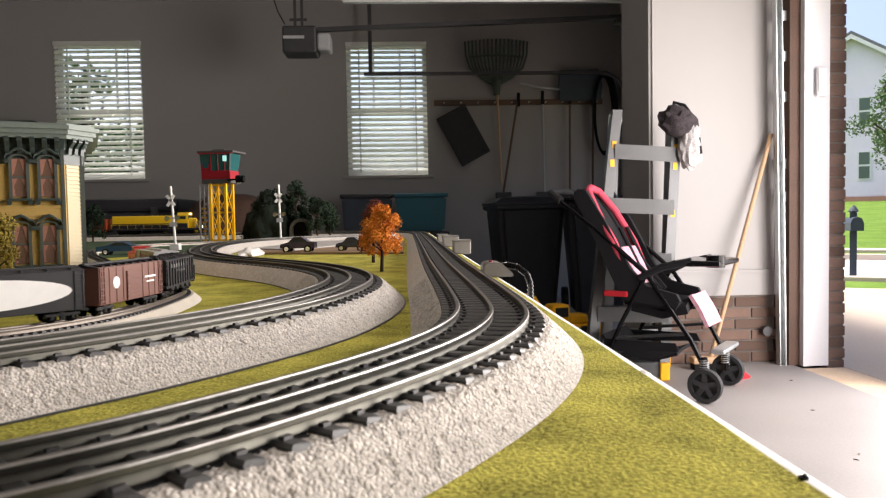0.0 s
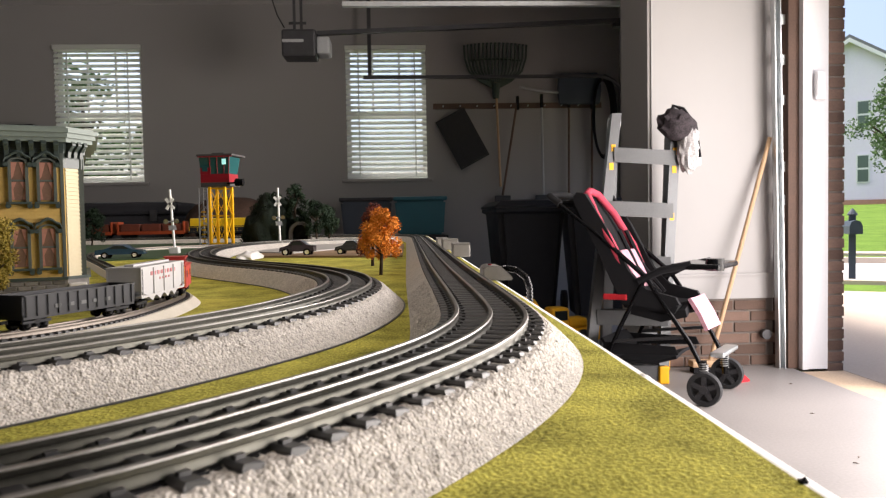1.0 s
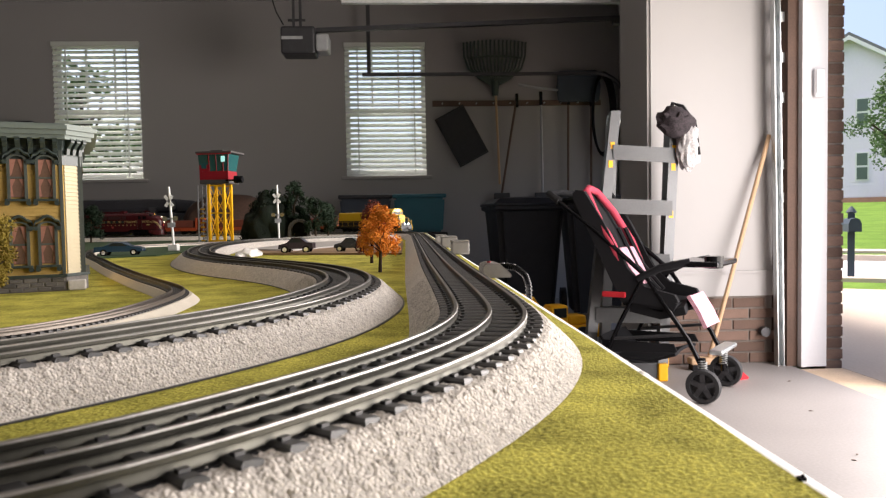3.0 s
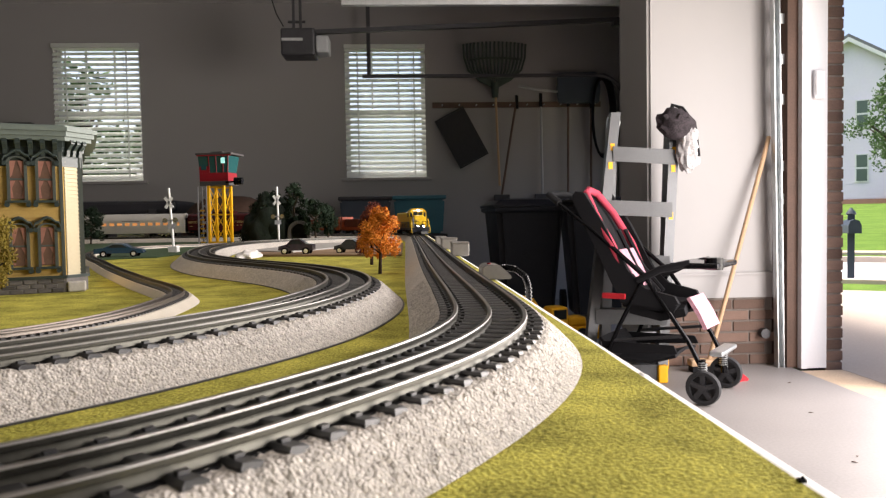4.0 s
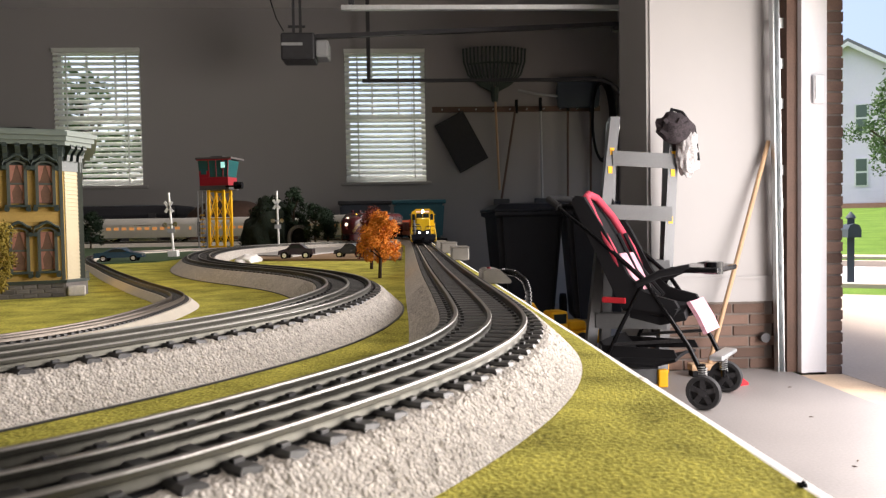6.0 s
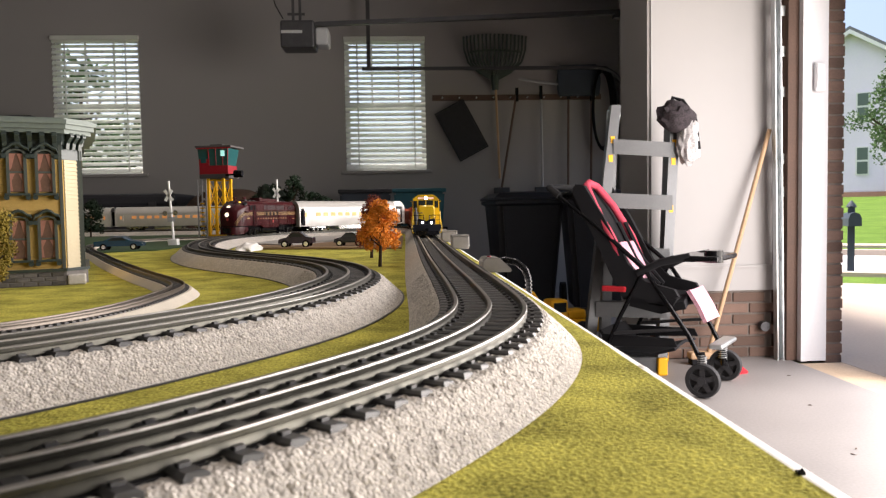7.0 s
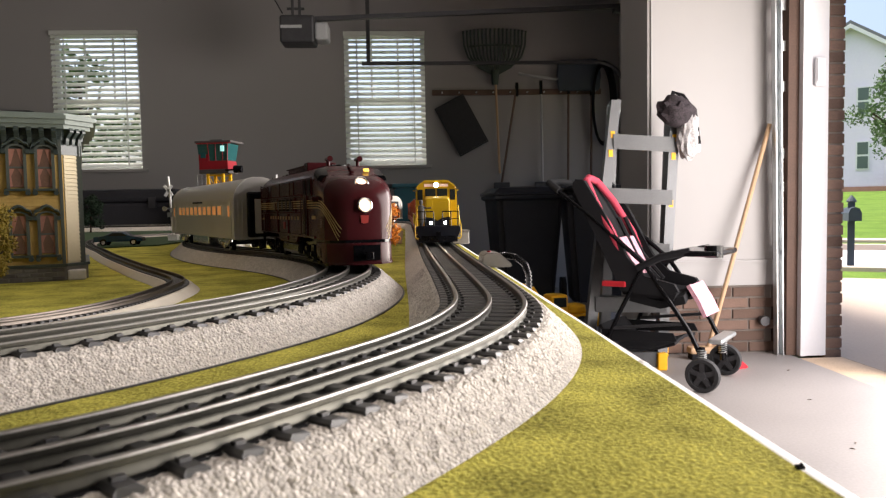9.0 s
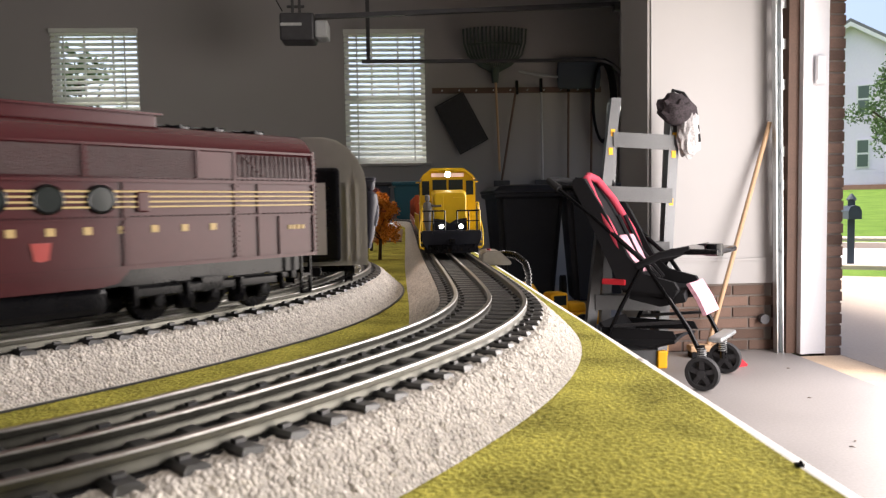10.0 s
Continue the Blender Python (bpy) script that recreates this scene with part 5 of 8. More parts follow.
def caboose():
    w, top, h = 0.0185, 0.0225, 0.0285
    o = small_car("caboose", "red caboose with orange end railings and a cupola", 0.064)
    o["category"] = "caboose"
    b = 0.0225
    part("body", boxes((-b, b, -w / 2, w / 2, 0.0068, top), bevel=0.0003), M_NRED, o)
    part("platform", boxes((-h, h, -w / 2, w / 2, 0.0058, 0.0070)), M_NRED, o)
    part("roof", prism(bmesh.new(), [(-w / 2 - 0.001, top), (w / 2 + 0.001, top), (w / 2 - 0.004, top + 0.0014), (-w / 2 + 0.004, top + 0.0014)], "x", -h, h), M_NRED, o)
    cu = part("cupola", boxes((-0.009, 0.007, -0.0075, 0.0075, top + 0.001, top + 0.0062)), M_NRED, o)
    part("cupola_roof", boxes((-0.010, 0.008, -0.0085, 0.0085, top + 0.0062, top + 0.0069)), M_NRED, cu)
    for side in (-1, 1):
        for x in (-0.006, 0.0025):
            part("window", boxes((x - 0.0016, x + 0.0016, min(side * 0.0075, side * 0.0078), max(side * 0.0075, side * 0.0078), top + 0.0022, top + 0.005)), M_NBLACK, cu)
        for x in (-0.014, 0.014):
            part("window", boxes((x - 0.0022, x + 0.0022, min(side * w / 2, side * (w / 2 + 0.0003)), max(side * w / 2, side * (w / 2 + 0.0003)), 0.0135, 0.0185)), M_NBLACK, o)
        part("emblem", cyls(((0, side * w / 2, 0.0165), (0, side * (w / 2 + 0.0003), 0.0165), 0.0022), n=14), M_NORANGE, o)
    for x in (-h + 0.0005, h - 0.0005):
        bm = bmesh.new()
        for y in (-0.0085, -0.003, 0.003, 0.0085):
            cyl(bm, (x, y, 0.007), (x, y, top), 0.00045, n=6)
        for z in (0.0105, 0.0145):
            cyl(bm, (x, -0.0085, z), (x, 0.0085, z), 0.0004, n=6)
        part("railing", bm, M_NORANGE, o, "orange end railing")
    return o


RED = red_locomotive()
COACH = coach()
COACHES = [COACH] + [copy_thing(COACH, Matrix()) for _ in range(4)]
fig = bmesh.new()     # leaning doll: legs, coat, arm, head and cap in one mesh
lathe(fig, [(0.0022, 0.022), (0.0040, 0.031), (0.0044, 0.042), (0.0050, 0.0485), (0.0040, 0.0525), (0.0016, 0.0540)], 12, pose(0.174, 0.0262, 0, -4, 0, 0))
lathe(fig, [(0.0014, 0.0535), (0.0026, 0.0555), (0.0027, 0.0590), (0.0022, 0.0603)], 12, pose(0.174, 0.0262, 0, -4, 0, 0))
lathe(fig, [(0.0033, 0.0592), (0.0033, 0.0596), (0.0026, 0.0598), (0.0033, 0.0612), (0.0028, 0.0617)], 12, pose(0.1742, 0.0262, 0, -4, 0, 0))
tube(fig, [(0.174, 0.0312, 0.051), (0.174, 0.0333, 0.045), (0.1745, 0.0330, 0.0395), (0.175, 0.0320, 0.0345)], 0.0016, 8)
part("open_doorway", boxes((0.167, 0.1815, 0.0262, 0.0282, 0.0165, 0.0560)), M_BLACKP, COACHES[0], "dark open vestibule doorway")
part("figurine", fig, M_SKIN, COACHES[0], "small dark painted conductor doll", smooth=True)
COACHES[0]["label"] = "silver ribbed coach with a small doll at its door"
YELLOW = yellow_locomotive()
WAGONS = [flat_wagon("flat_wagon", "orange bulkhead flat wagon with rust red load", M_ORANGE, M_RUSTLOAD)]
WAGONS += [copy_thing(WAGONS[0], Matrix()) for _ in range(3)]
FREIGHT = [(box_wagon("oval_box_wagon", "long black box wagon with a large white oval", 0.118, 0.0205, 0.0285, M_NBLACK, True), 0.118),
           (box_wagon("brown_box_wagon", "brown ribbed box wagon with dark roof", 0.080, 0.0200, 0.0285, M_NBROWN, False), 0.080),
           (hopper_wagon("coal_hopper", "black hopper wagon heaped with coal", 0.082, 0.0205, 0.0275, M_NBLACK, True, M_NDIM), 0.082),
           (gondola_wagon("gondola_wagon", "low black gondola wagon with dark load", 0.084, 0.0195, 0.0190, M_NBLACK), 0.084),
           (hopper_wagon("covered_hopper", "pale grey covered hopper wagon with red lettering bars", 0.090, 0.0205, 0.0275, M_NGREY, False, M_REDLET), 0.090),
           (caboose(), 0.064)]


def rolling(line, s, base, top):
    """The pose of a car whose middle is at s, on two bogies base apart."""
    a, b = line.at(s - base / 2), line.at(s + base / 2)
    d = b - a
    m = (a + b) / 2
    return Matrix.Translation((m.x, m.y, top)) @ Matrix.Rotation(math.atan2(d.y, d.x), 4, "Z")


def run(ob, line, table_, back, base, top, step=0.2, ahead=0.0):
    """Keys a car that trails its train's reference point by back."""
    rows = []
    for i in range(int(10 / step) + 1):
        t = i * step
        rows.append((t, rolling(line, float(np.interp(t, [r[0] for r in table_], [r[1] for r in table_])) - back, base, top) @ Matrix.Translation((ahead, 0, 0))))
    walk(ob, rows)


def motions():
    a, b, c = LINE_A, LINE_B, LINE_C
    # nose of the red engine
    red = [(0.0, b.nearest(-1.03, 2.66) - 1.05), (2.5, b.nearest(-1.03, 2.66)), (5.5, b.nearest(-0.065, 2.27)), (6.8, 3.335), (7.0, 3.440), (7.5, 3.745), (8.0, 4.085), (8.5, 4.425), (9.0, 4.640), (9.3, 4.768), (9.6, 4.909), (10.0, 5.105)]
    run(RED, b, red, 0.150, 0.168, RAIL, 0.1, -0.012)
    for k, o in enumerate(COACHES):
        run(o, b, red, 0.150 + 0.158 + 0.185 + 0.014 + k * 0.386, 0.24, RAIL, 0.1)
    end = a.nearest(0.043, 0.655)
    yel = [(0.0, end - 2.74), (5.5, end - 1.13), (10.0, end)]
    run(YELLOW, a, yel, 0.168, 0.21, RAIL)
    for k, o in enumerate(WAGONS):
        run(o, a, yel, 0.168 + 0.17 + 0.135 + k * 0.268, 0.176, RAIL)
    cab = c.nearest(-0.178, 0.49)
    fr = [(0.0, cab - 0.315), (1.5, cab), (2.4, cab + 0.22), (4.0, cab + 0.45), (10.0, cab + 0.46)]
    back = 0.0
    for o, l in FREIGHT[::-1]:
        back -= l / 2
        run(o, c, fr, back + 0.032, l - 0.026, NRAIL)
        back -= l / 2 + 0.002


# ---- scenery on the layout ----
M_BARK = mat("model bark", (0.045, 0.03, 0.02), 0.9, var=0.3, scale=120, fine=900, bump=0.5, depth=0.0006)


def crown(bm, centres, leaf, per, seed):
    """Many small folded leaf flecks scattered in uneven clumps."""
    rnd = random.Random(seed)
    for (cx, cy, cz), r in centres:
        for _ in range(per):
            d = Vector((rnd.gauss(0, 1), rnd.gauss(0, 1), rnd.gauss(0, 1))).normalized()
            p = Vector((cx, cy, cz)) + d * r * (0.55 + 0.5 * rnd.random())
            a = Vector((rnd.uniform(-1, 1), rnd.uniform(-1, 1), rnd.uniform(-1, 1))).normalized()
            b = a.cross(d if abs(a.dot(d)) < 0.95 else Vector((0, 0, 1))).normalized()
            s = leaf * (0.6 + 0.8 * rnd.random())
            c = a.cross(b) * s * 0.35
            q = [bm.verts.new(v) for v in (p - a * s, p - b * s * 0.6 + c, p + a * s, p + b * s * 0.6 + c)]
            bm.faces.new((q[0], q[1], q[2]))
            bm.faces.new((q[0], q[2], q[3]))
    return bm


def clumps(x, y, z0, z1, w, n, seed, r):
    rnd = random.Random(seed)
    out = []
    for k in range(n):
        u = k / max(1, n - 1)
        z = z0 + (z1 - z0) * u
        width = w * (0.35 + 0.65 * math.sin(math.pi * min(1.0, 0.25 + 0.75 * u)) ** 0.8)
        a, q = rnd.uniform(0, 2 * math.pi), width * math.sqrt(rnd.random())
        out.append(((x + q * math.cos(a), y + q * math.sin(a), z), r * (0.75 + 0.5 * rnd.random())))
    return out


def tree(name, label, x, y, z, h, w, bare, material, n, per, leaf, seed, bark=M_BARK, r=None, category="model tree"):
    o = thing(name, label, category, at=pose(x, y, z))
    rnd = random.Random(seed + 90)
    bm = bmesh.new()
    tr = h * 0.028
    cyl(bm, (0, 0, -0.001), (rnd.uniform(-1, 1) * tr, 0, h * 0.45), tr, tr * 0.7, 8)
    cyl(bm, (0, 0, h * 0.44), (0, rnd.uniform(-1, 1) * tr, h * 0.85), tr * 0.7, tr * 0.25, 8)
    for k in range(7):
        a = 2 * math.pi * k / 7 + rnd.random()
        zz = h * rnd.uniform(bare, 0.7)
        cyl(bm, (0, 0, zz), (math.cos(a) * w * 0.75, math.sin(a) * w * 0.75, zz + h * 0.16), tr * 0.45, tr * 0.15, 6)
    part("trunk", bm, bark, o, smooth=True)
    bm = crown(bmesh.new(), clumps(0, 0, h * bare, h * 0.93, w, n, seed, r or w * 0.4), leaf, per, seed)
    c = part("crown", bm, material, o)
    c["kind"] = "stuff"
    return o


def leaf_mat(name, rgb, var=0.45):
    m = mat(name, rgb, 0.8, var=var, scale=150, fine=700, spec=0.2)
    return m


M_LORANGE = leaf_mat("orange foliage", (0.62, 0.22, 0.025))
M_LRUST = leaf_mat("rust foliage", (0.16, 0.04, 0.025))
M_LOLIVE = leaf_mat("olive foliage", (0.20, 0.15, 0.025))
M_LDARK = leaf_mat("dark green foliage", (0.010, 0.021, 0.010))
M_ROCK = mat("dark green hill cloth", (0.008, 0.013, 0.008), 0.95, var=0.4, scale=20, fine=300, bump=0.8, depth=0.004)
M_WHITEROCK = mat("white plaster", (0.75, 0.73, 0.70), 0.85, var=0.1, scale=60, fine=500, bump=0.5, depth=0.001)

tree("orange_tree", "orange autumn model tree with a dark trunk on the grass mat", -0.030, 0.886, GRASS, 0.080, 0.0215, 0.30, M_LORANGE, 26, 150, 0.0017, 3, r=0.0085)
tree("rust_tree", "rust brown model tree beside the track", -0.048, 1.07, GRASS, 0.088, 0.024, 0.28, M_LRUST, 24, 150, 0.002, 5, r=0.010)
tree("olive_tree", "olive yellow model tree in front of the yellow building", -0.338, 0.605, GRASS, 0.094, 0.023, 0.2, M_LOLIVE, 26, 170, 0.0015, 8, r=0.009)
tree("dark_tree", "tall dark green model conifer on the hill", -0.335, 2.27, GRASS, 0.185, 0.032, 0.3, M_LDARK, 22, 110, 0.004, 11, r=0.015)
tree("dark_tree", "rounded dark green model tree by the tunnel", -0.262, 2.20, GRASS, 0.13, 0.034, 0.3, M_LDARK, 20, 110, 0.0035, 12, r=0.014)
tree("dark_tree", "rounded dark green model tree by the tunnel", -0.235, 2.28, GRASS, 0.115, 0.03, 0.3, M_LDARK, 18, 100, 0.0035, 13, r=0.014)
tree("dark_tree", "low dark green model tree at the back of the layout", -1.02, 2.45, GRASS, 0.12, 0.04, 0.25, M_LDARK, 18, 100, 0.004, 14, r=0.018)


def hill_scenery():
    bm = bmesh.new()
    bmesh.ops.create_icosphere(bm, subdivisions=5, radius=1.0)
    for v in bm.verts:
        n = noise.noise(v.co * 2.2) * 0.22 + noise.noise(v.co * 6) * 0.08
        v.co *= 1 + n
        v.co = Vector((v.co.x * 0.085, v.co.y * 0.09, max(0, v.co.z) ** 0.9 * 0.14))
    tagged(part("model_hill", bm, M_ROCK, smooth=True, at=pose(-0.415, 2.30, GRASS)), "dark green model hill at the back of the layout", "model hill")
    hc = crown(bmesh.new(), [((0.075 * math.cos(a) * q, 0.08 * math.sin(a) * q, 0.135 * (1 - q * q) + 0.012), 0.022) for a in (2 * math.pi * k / 11 for k in range(11)) for q in (0.25, 0.55, 0.8, 0.97)], 0.0042, 70, 77)
    tagged(part("hill_scrub", hc, M_LDARK, at=pose(-0.415, 2.30, GRASS)), "dark green scrub covering the model hill", "model scrub", kind="stuff")
    o = thing("tunnel_portal", "dark stone tunnel portal at the foot of the hill", "tunnel portal", at=pose(-0.315, 2.22, GRASS))
    bm = bmesh.new()
    for k in range(13):
        a0, a1 = math.pi * k / 13, math.pi * (k + 1) / 13
        loft(bm, [[(q * math.cos(a), y, 0.035 + q * math.sin(a)) for q, y in ((0.024, 0), (0.033, 0), (0.033, 0.03), (0.024, 0.03))] for a in (a0, a1 - 0.02)])
    box(bm, -0.033, -0.024, 0, 0.03, 0, 0.035)
    box(bm, 0.024, 0.033, 0, 0.03, 0, 0.035)
    part("arch", bm, M_PORTAL, o)
    part("tunnel_bore", boxes((-0.026, 0.026, 0.028, 0.05, 0, 0.062)), M_BLACKP, o)
    # white plaster patch where the scenery is unfinished
    bm = bmesh.new()
    bmesh.ops.create_icosphere(bm, subdivisions=4, radius=1.0)
    for v in bm.verts:
        v.co *= 1 + 0.25 * noise.noise(v.co * 2)
        v.co = Vector((v.co.x * 0.022, v.co.y * 0.05, max(0, v.co.z) * 0.014))
    tagged(part("plaster_patch", bm, M_WHITEROCK, smooth=True, at=pose(-0.285, 1.36, GRASS + 0.0005)), "bare white plaster patch inside the track curve", "plaster")
    # grey banked ground within the curve
    bm = prism(bmesh.new(), [(-0.33, 1.55), (-0.22, 1.46), (-0.02, 1.98), (-0.12, 2.06), (-0.25, 1.96)], "z", GRASS + 0.004, GRASS + 0.0065)
    tagged(part("grey_road", bm, M_GREYROAD), "pale grey model road across the layout", "model road")


M_PORTAL = mat("portal stone", (0.10, 0.09, 0.085), 0.9, var=0.3, scale=80, fine=600, bump=0.5, depth=0.001)
M_GREYROAD = mat("pale model road", (0.42, 0.40, 0.38), 0.9, var=0.1, scale=30, fine=300)
hill_scenery()

# ---- yellow two-storey building ----
M_HYEL = mat("ochre clapboard", (0.50, 0.34, 0.105), 0.65, var=0.10, scale=60, fine=500)
M_HCREAM = mat("cream clapboard", (0.52, 0.45, 0.30), 0.6, var=0.06, scale=60, fine=500)
M_HGREEN = mat("dark grey-green trim", (0.040, 0.053, 0.049), 0.35, var=0.15, scale=80, fine=500, coat=0.2)
M_HROOF = mat("grey-green cornice", (0.15, 0.18, 0.16), 0.5, var=0.12, scale=60, fine=400)
M_HPANE = mat("pinkish curtained panes", (0.15, 0.09, 0.065), 0.15, var=0.2, scale=100)
M_HCURT = mat("dull red curtains", (0.32, 0.15, 0.11), 0.7, var=0.15, scale=200)
M_HSTONE = mat("grey model stone", (0.13, 0.12, 0.11), 0.8, var=0.2, scale=100, rand=0.35)
M_HWHITE = mat("pale stone plinth", (0.55, 0.52, 0.48), 0.7, var=0.15, scale=80)


def clap(parent, m, p, q, z0, z1, n, off=0.0):
    """Lapped boards on the wall from p to q, seen from its outer side."""
    p, q = Vector((*p, 0)), Vector((*q, 0))
    d = (q - p)
    out = Vector((d.y, -d.x, 0)).normalized()
    for k in range(n):
        a, b = z0 + (z1 - z0) * k / n, z0 + (z1 - z0) * (k + 1) / n
        bm = bmesh.new()
        ring = lambda c: [c + Vector((0, 0, a)), c + out * 0.0014 + Vector((0, 0, a)), c + out * 0.0002 + Vector((0, 0, b)), c + Vector((0, 0, b))]
        loft(bm, [ring(p), ring(q)])
        part("clapboard", bm, m, parent)


def ornate_window(parent, m):
    """A tall sash with a curved hood and a scrolled sill, on a wall facing -y of its own space."""
    w = part("window", boxes((-0.0058, 0.0058, -0.0004, 0.001, -0.019, 0.017)), M_HPANE, parent)
    w.matrix_basis = m
    ring = lambda ci, co: [(ci[0], 0.001, ci[1]), (ci[0], -0.0022, ci[1]), (co[0], -0.0022, co[1]), (co[0], 0.001, co[1])]
    arc = [ring((0.0058 * math.cos(a), 0.0165 + 0.0058 * math.sin(a) * 0.55), (0.0084 * math.cos(a), 0.0165 + 0.0084 * math.sin(a) * 0.55)) for a in (math.pi * k / 10 for k in range(11))]
    bm = loft(bmesh.new(), [ring((0.0058, -0.021), (0.0084, -0.021))] + arc + [ring((-0.0058, -0.021), (-0.0084, -0.021))])
    part("window_frame", bm, M_HFRAME, w, "grey-green window surround")
    bm = bmesh.new()
    pts = [(-0.0112, 0.0165), (-0.0100, 0.0195), (-0.007, 0.0205), (-0.0035, 0.0235), (0, 0.0248), (0.0035, 0.0235), (0.007, 0.0205), (0.0100, 0.0195), (0.0112, 0.0165)]
    loft(bm, [[(x, y, z + dz) for y, dz in ((0.001, 0), (-0.004, 0), (-0.0046, 0.0016), (-0.0036, 0.003), (0.001, 0.003))] for x, z in pts])
    part("hood", bm, M_HGREEN, w, "dark curved window hood", smooth=True)
    for s in (-1, 1):
        part("scroll", cyls(((s * 0.0098, -0.0036, 0.0145), (s * 0.0098, 0.001, 0.0145), 0.0022), n=10), M_HGREEN, w, smooth=True)
        part("sill_scroll", cyls(((s * 0.0088, -0.0036, -0.0245), (s * 0.0088, 0.001, -0.0245), 0.0023), n=10), M_HGREEN, w, smooth=True)
    part("window_sill", boxes((-0.0105, 0.0105, -0.0042, 0.001, -0.0228, -0.0205), bevel=0.0004), M_HGREEN, w, "dark moulded sill")
    part("sash_bar", boxes((-0.0058, 0.0058, -0.0012, 0.0, -0.0014, 0.0002)), M_HFRAME, w)
    for s in (-1, 1):
        bm = prism(bmesh.new(), [(s * 0.0057, 0.0165), (s * 0.0057, 0.001), (s * 0.0042, 0.003), (s * 0.0008, 0.0165)], "y", -0.0009, -0.0004)
        part("curtain", bm, M_HCURT, w)
        bm = prism(bmesh.new(), [(s * 0.0057, -0.002), (s * 0.0057, -0.0185), (s * 0.0035, -0.0185), (s * 0.0045, -0.009), (s * 0.0015, -0.002)], "y", -0.0009, -0.0004)
        part("curtain", bm, M_HCURT, w)
    return w


M_HFRAME = mat("grey-green window frame", (0.075, 0.086, 0.076), 0.5, var=0.12, scale=80)


def building():
    o = thing("town_house", "ochre model town house with dark green trim and bracketed cornice", "model building", at=pose(-0.3285, 0.728, GRASS, 0, 0, 23))
    W, C, D, Z0, Z1 = 0.17, 0.0170, 0.15, 0.0145, 0.137
    foot = [(-W, 0), (0, 0), (C, C * 1.05), (C, D), (-W, D)]
    bm = prism(bmesh.new(), foot, "z", 0.002, Z1)
    part("wall", bm, M_HYEL, o)
    grow = lambda e: [(-W - e, -e), (0 + e * 0.41, -e), (C + e, C * 1.05 - e * 0.41), (C + e, D + e), (-W - e, D + e)]
    clap(o, M_HYEL, (-W, -0.0002), (0, -0.0002), Z0, Z1, 34)
    clap(o, M_HCREAM, (0.002, 0.0018), (C - 0.003, C * 1.05 - 0.0032), Z0, Z1, 32)
    # corner boards
    for x, y in ((-0.0006, -0.0006), (C - 0.0022, C - 0.0026), (C - 0.0005, C)):
        part("corner_board", boxes((x - 0.0015, x + 0.0015, y - 0.0015, y + 0.0015, Z0, Z1)), M_HFRAME, o)
    part("plinth", prism(bmesh.new(), grow(0.003), "z", 0.0, Z0 - 0.001), M_HSTONE, o)
    part("plinth_cap", prism(bmesh.new(), grow(0.0048), "z", Z0 - 0.001, Z0 + 0.0018), M_HGREEN, o)
    part("plinth_step", boxes((0.002, 0.018, -0.005, 0.008, 0, 0.010), bevel=0.0015), M_HWHITE, o, "pale worn plinth block")
    block = finish("stone", box(bmesh.new(), -0.0052, 0.0052, -0.0006, 0.0006, -0.0017, 0.0017, bevel=0.0003), M_HSTONE)
    for row in range(3):
        for k in range(14):
            b = new("stone", block)
            b.parent = o
            b.location = (-0.006 - 0.0118 * k - (0.0059 if row % 2 else 0), -0.0032, 0.0024 + row * 0.0042)
    # cornice in steps, with brackets
    for e, a, b, m in ((0.0016, Z1 - 0.016, Z1, M_HGREEN), (0.003, Z1 - 0.002, Z1 + 0.002, M_HGREEN), (0.010, Z1 + 0.008, Z1 + 0.012, M_HROOF), (0.013, Z1 + 0.012, Z1 + 0.0165, M_HROOF), (0.0155, Z1 + 0.0165, Z1 + 0.0205, M_HROOF), (0.004, Z1 + 0.002, Z1 + 0.008, M_HGREEN)):
        part("cornice", prism(bmesh.new(), grow(e), "z", a, b), m, o)
    part("roof", prism(bmesh.new(), grow(0.011), "z", Z1 + 0.0205, Z1 + 0.0225), M_HROOF, o)
    part("roof_vent", boxes((-0.12, -0.055, 0.04, 0.10, Z1 + 0.0225, Z1 + 0.0262), bevel=0.001), M_HCREAM, o)
    bm = prism(bmesh.new(), [(0.001, 0.0), (-0.0025, -0.001), (-0.0035, 0.005), (-0.007, 0.009), (-0.0085, 0.0145), (0.001, 0.0145)], "x", -0.0019, 0.0019)
    lathe(bm, [(0.0022, -0.0021), (0.0022, 0.0021)], 10, pose(0, -0.0068, 0.0115, 0, 90, 0))
    me = finish("bracket", bm, M_HGREEN)
    spots = [(-0.0045 - 0.0103 * k, -0.0025, 0) for k in range(16)]
    u = Vector((C, C * 1.05, 0)).normalized()
    nrm = Vector((u.y, -u.x, 0))
    spots += [(*(u * s + nrm * 0.0025).xy, 46) for s in (0.004, 0.0115, 0.019)]
    for x, y, a in spots:
        b = new("bracket", me)
        b.parent = o
        b.matrix_basis = pose(x, y, Z1 - 0.0055, 0, 0, a)
    for row in (0.046, 0.109):
        for k in range(6):
            ornate_window(o, pose(-0.0135 - 0.0235 * k - (0.004 if k >= 2 else 0), -0.0022, row))
    return o


building()


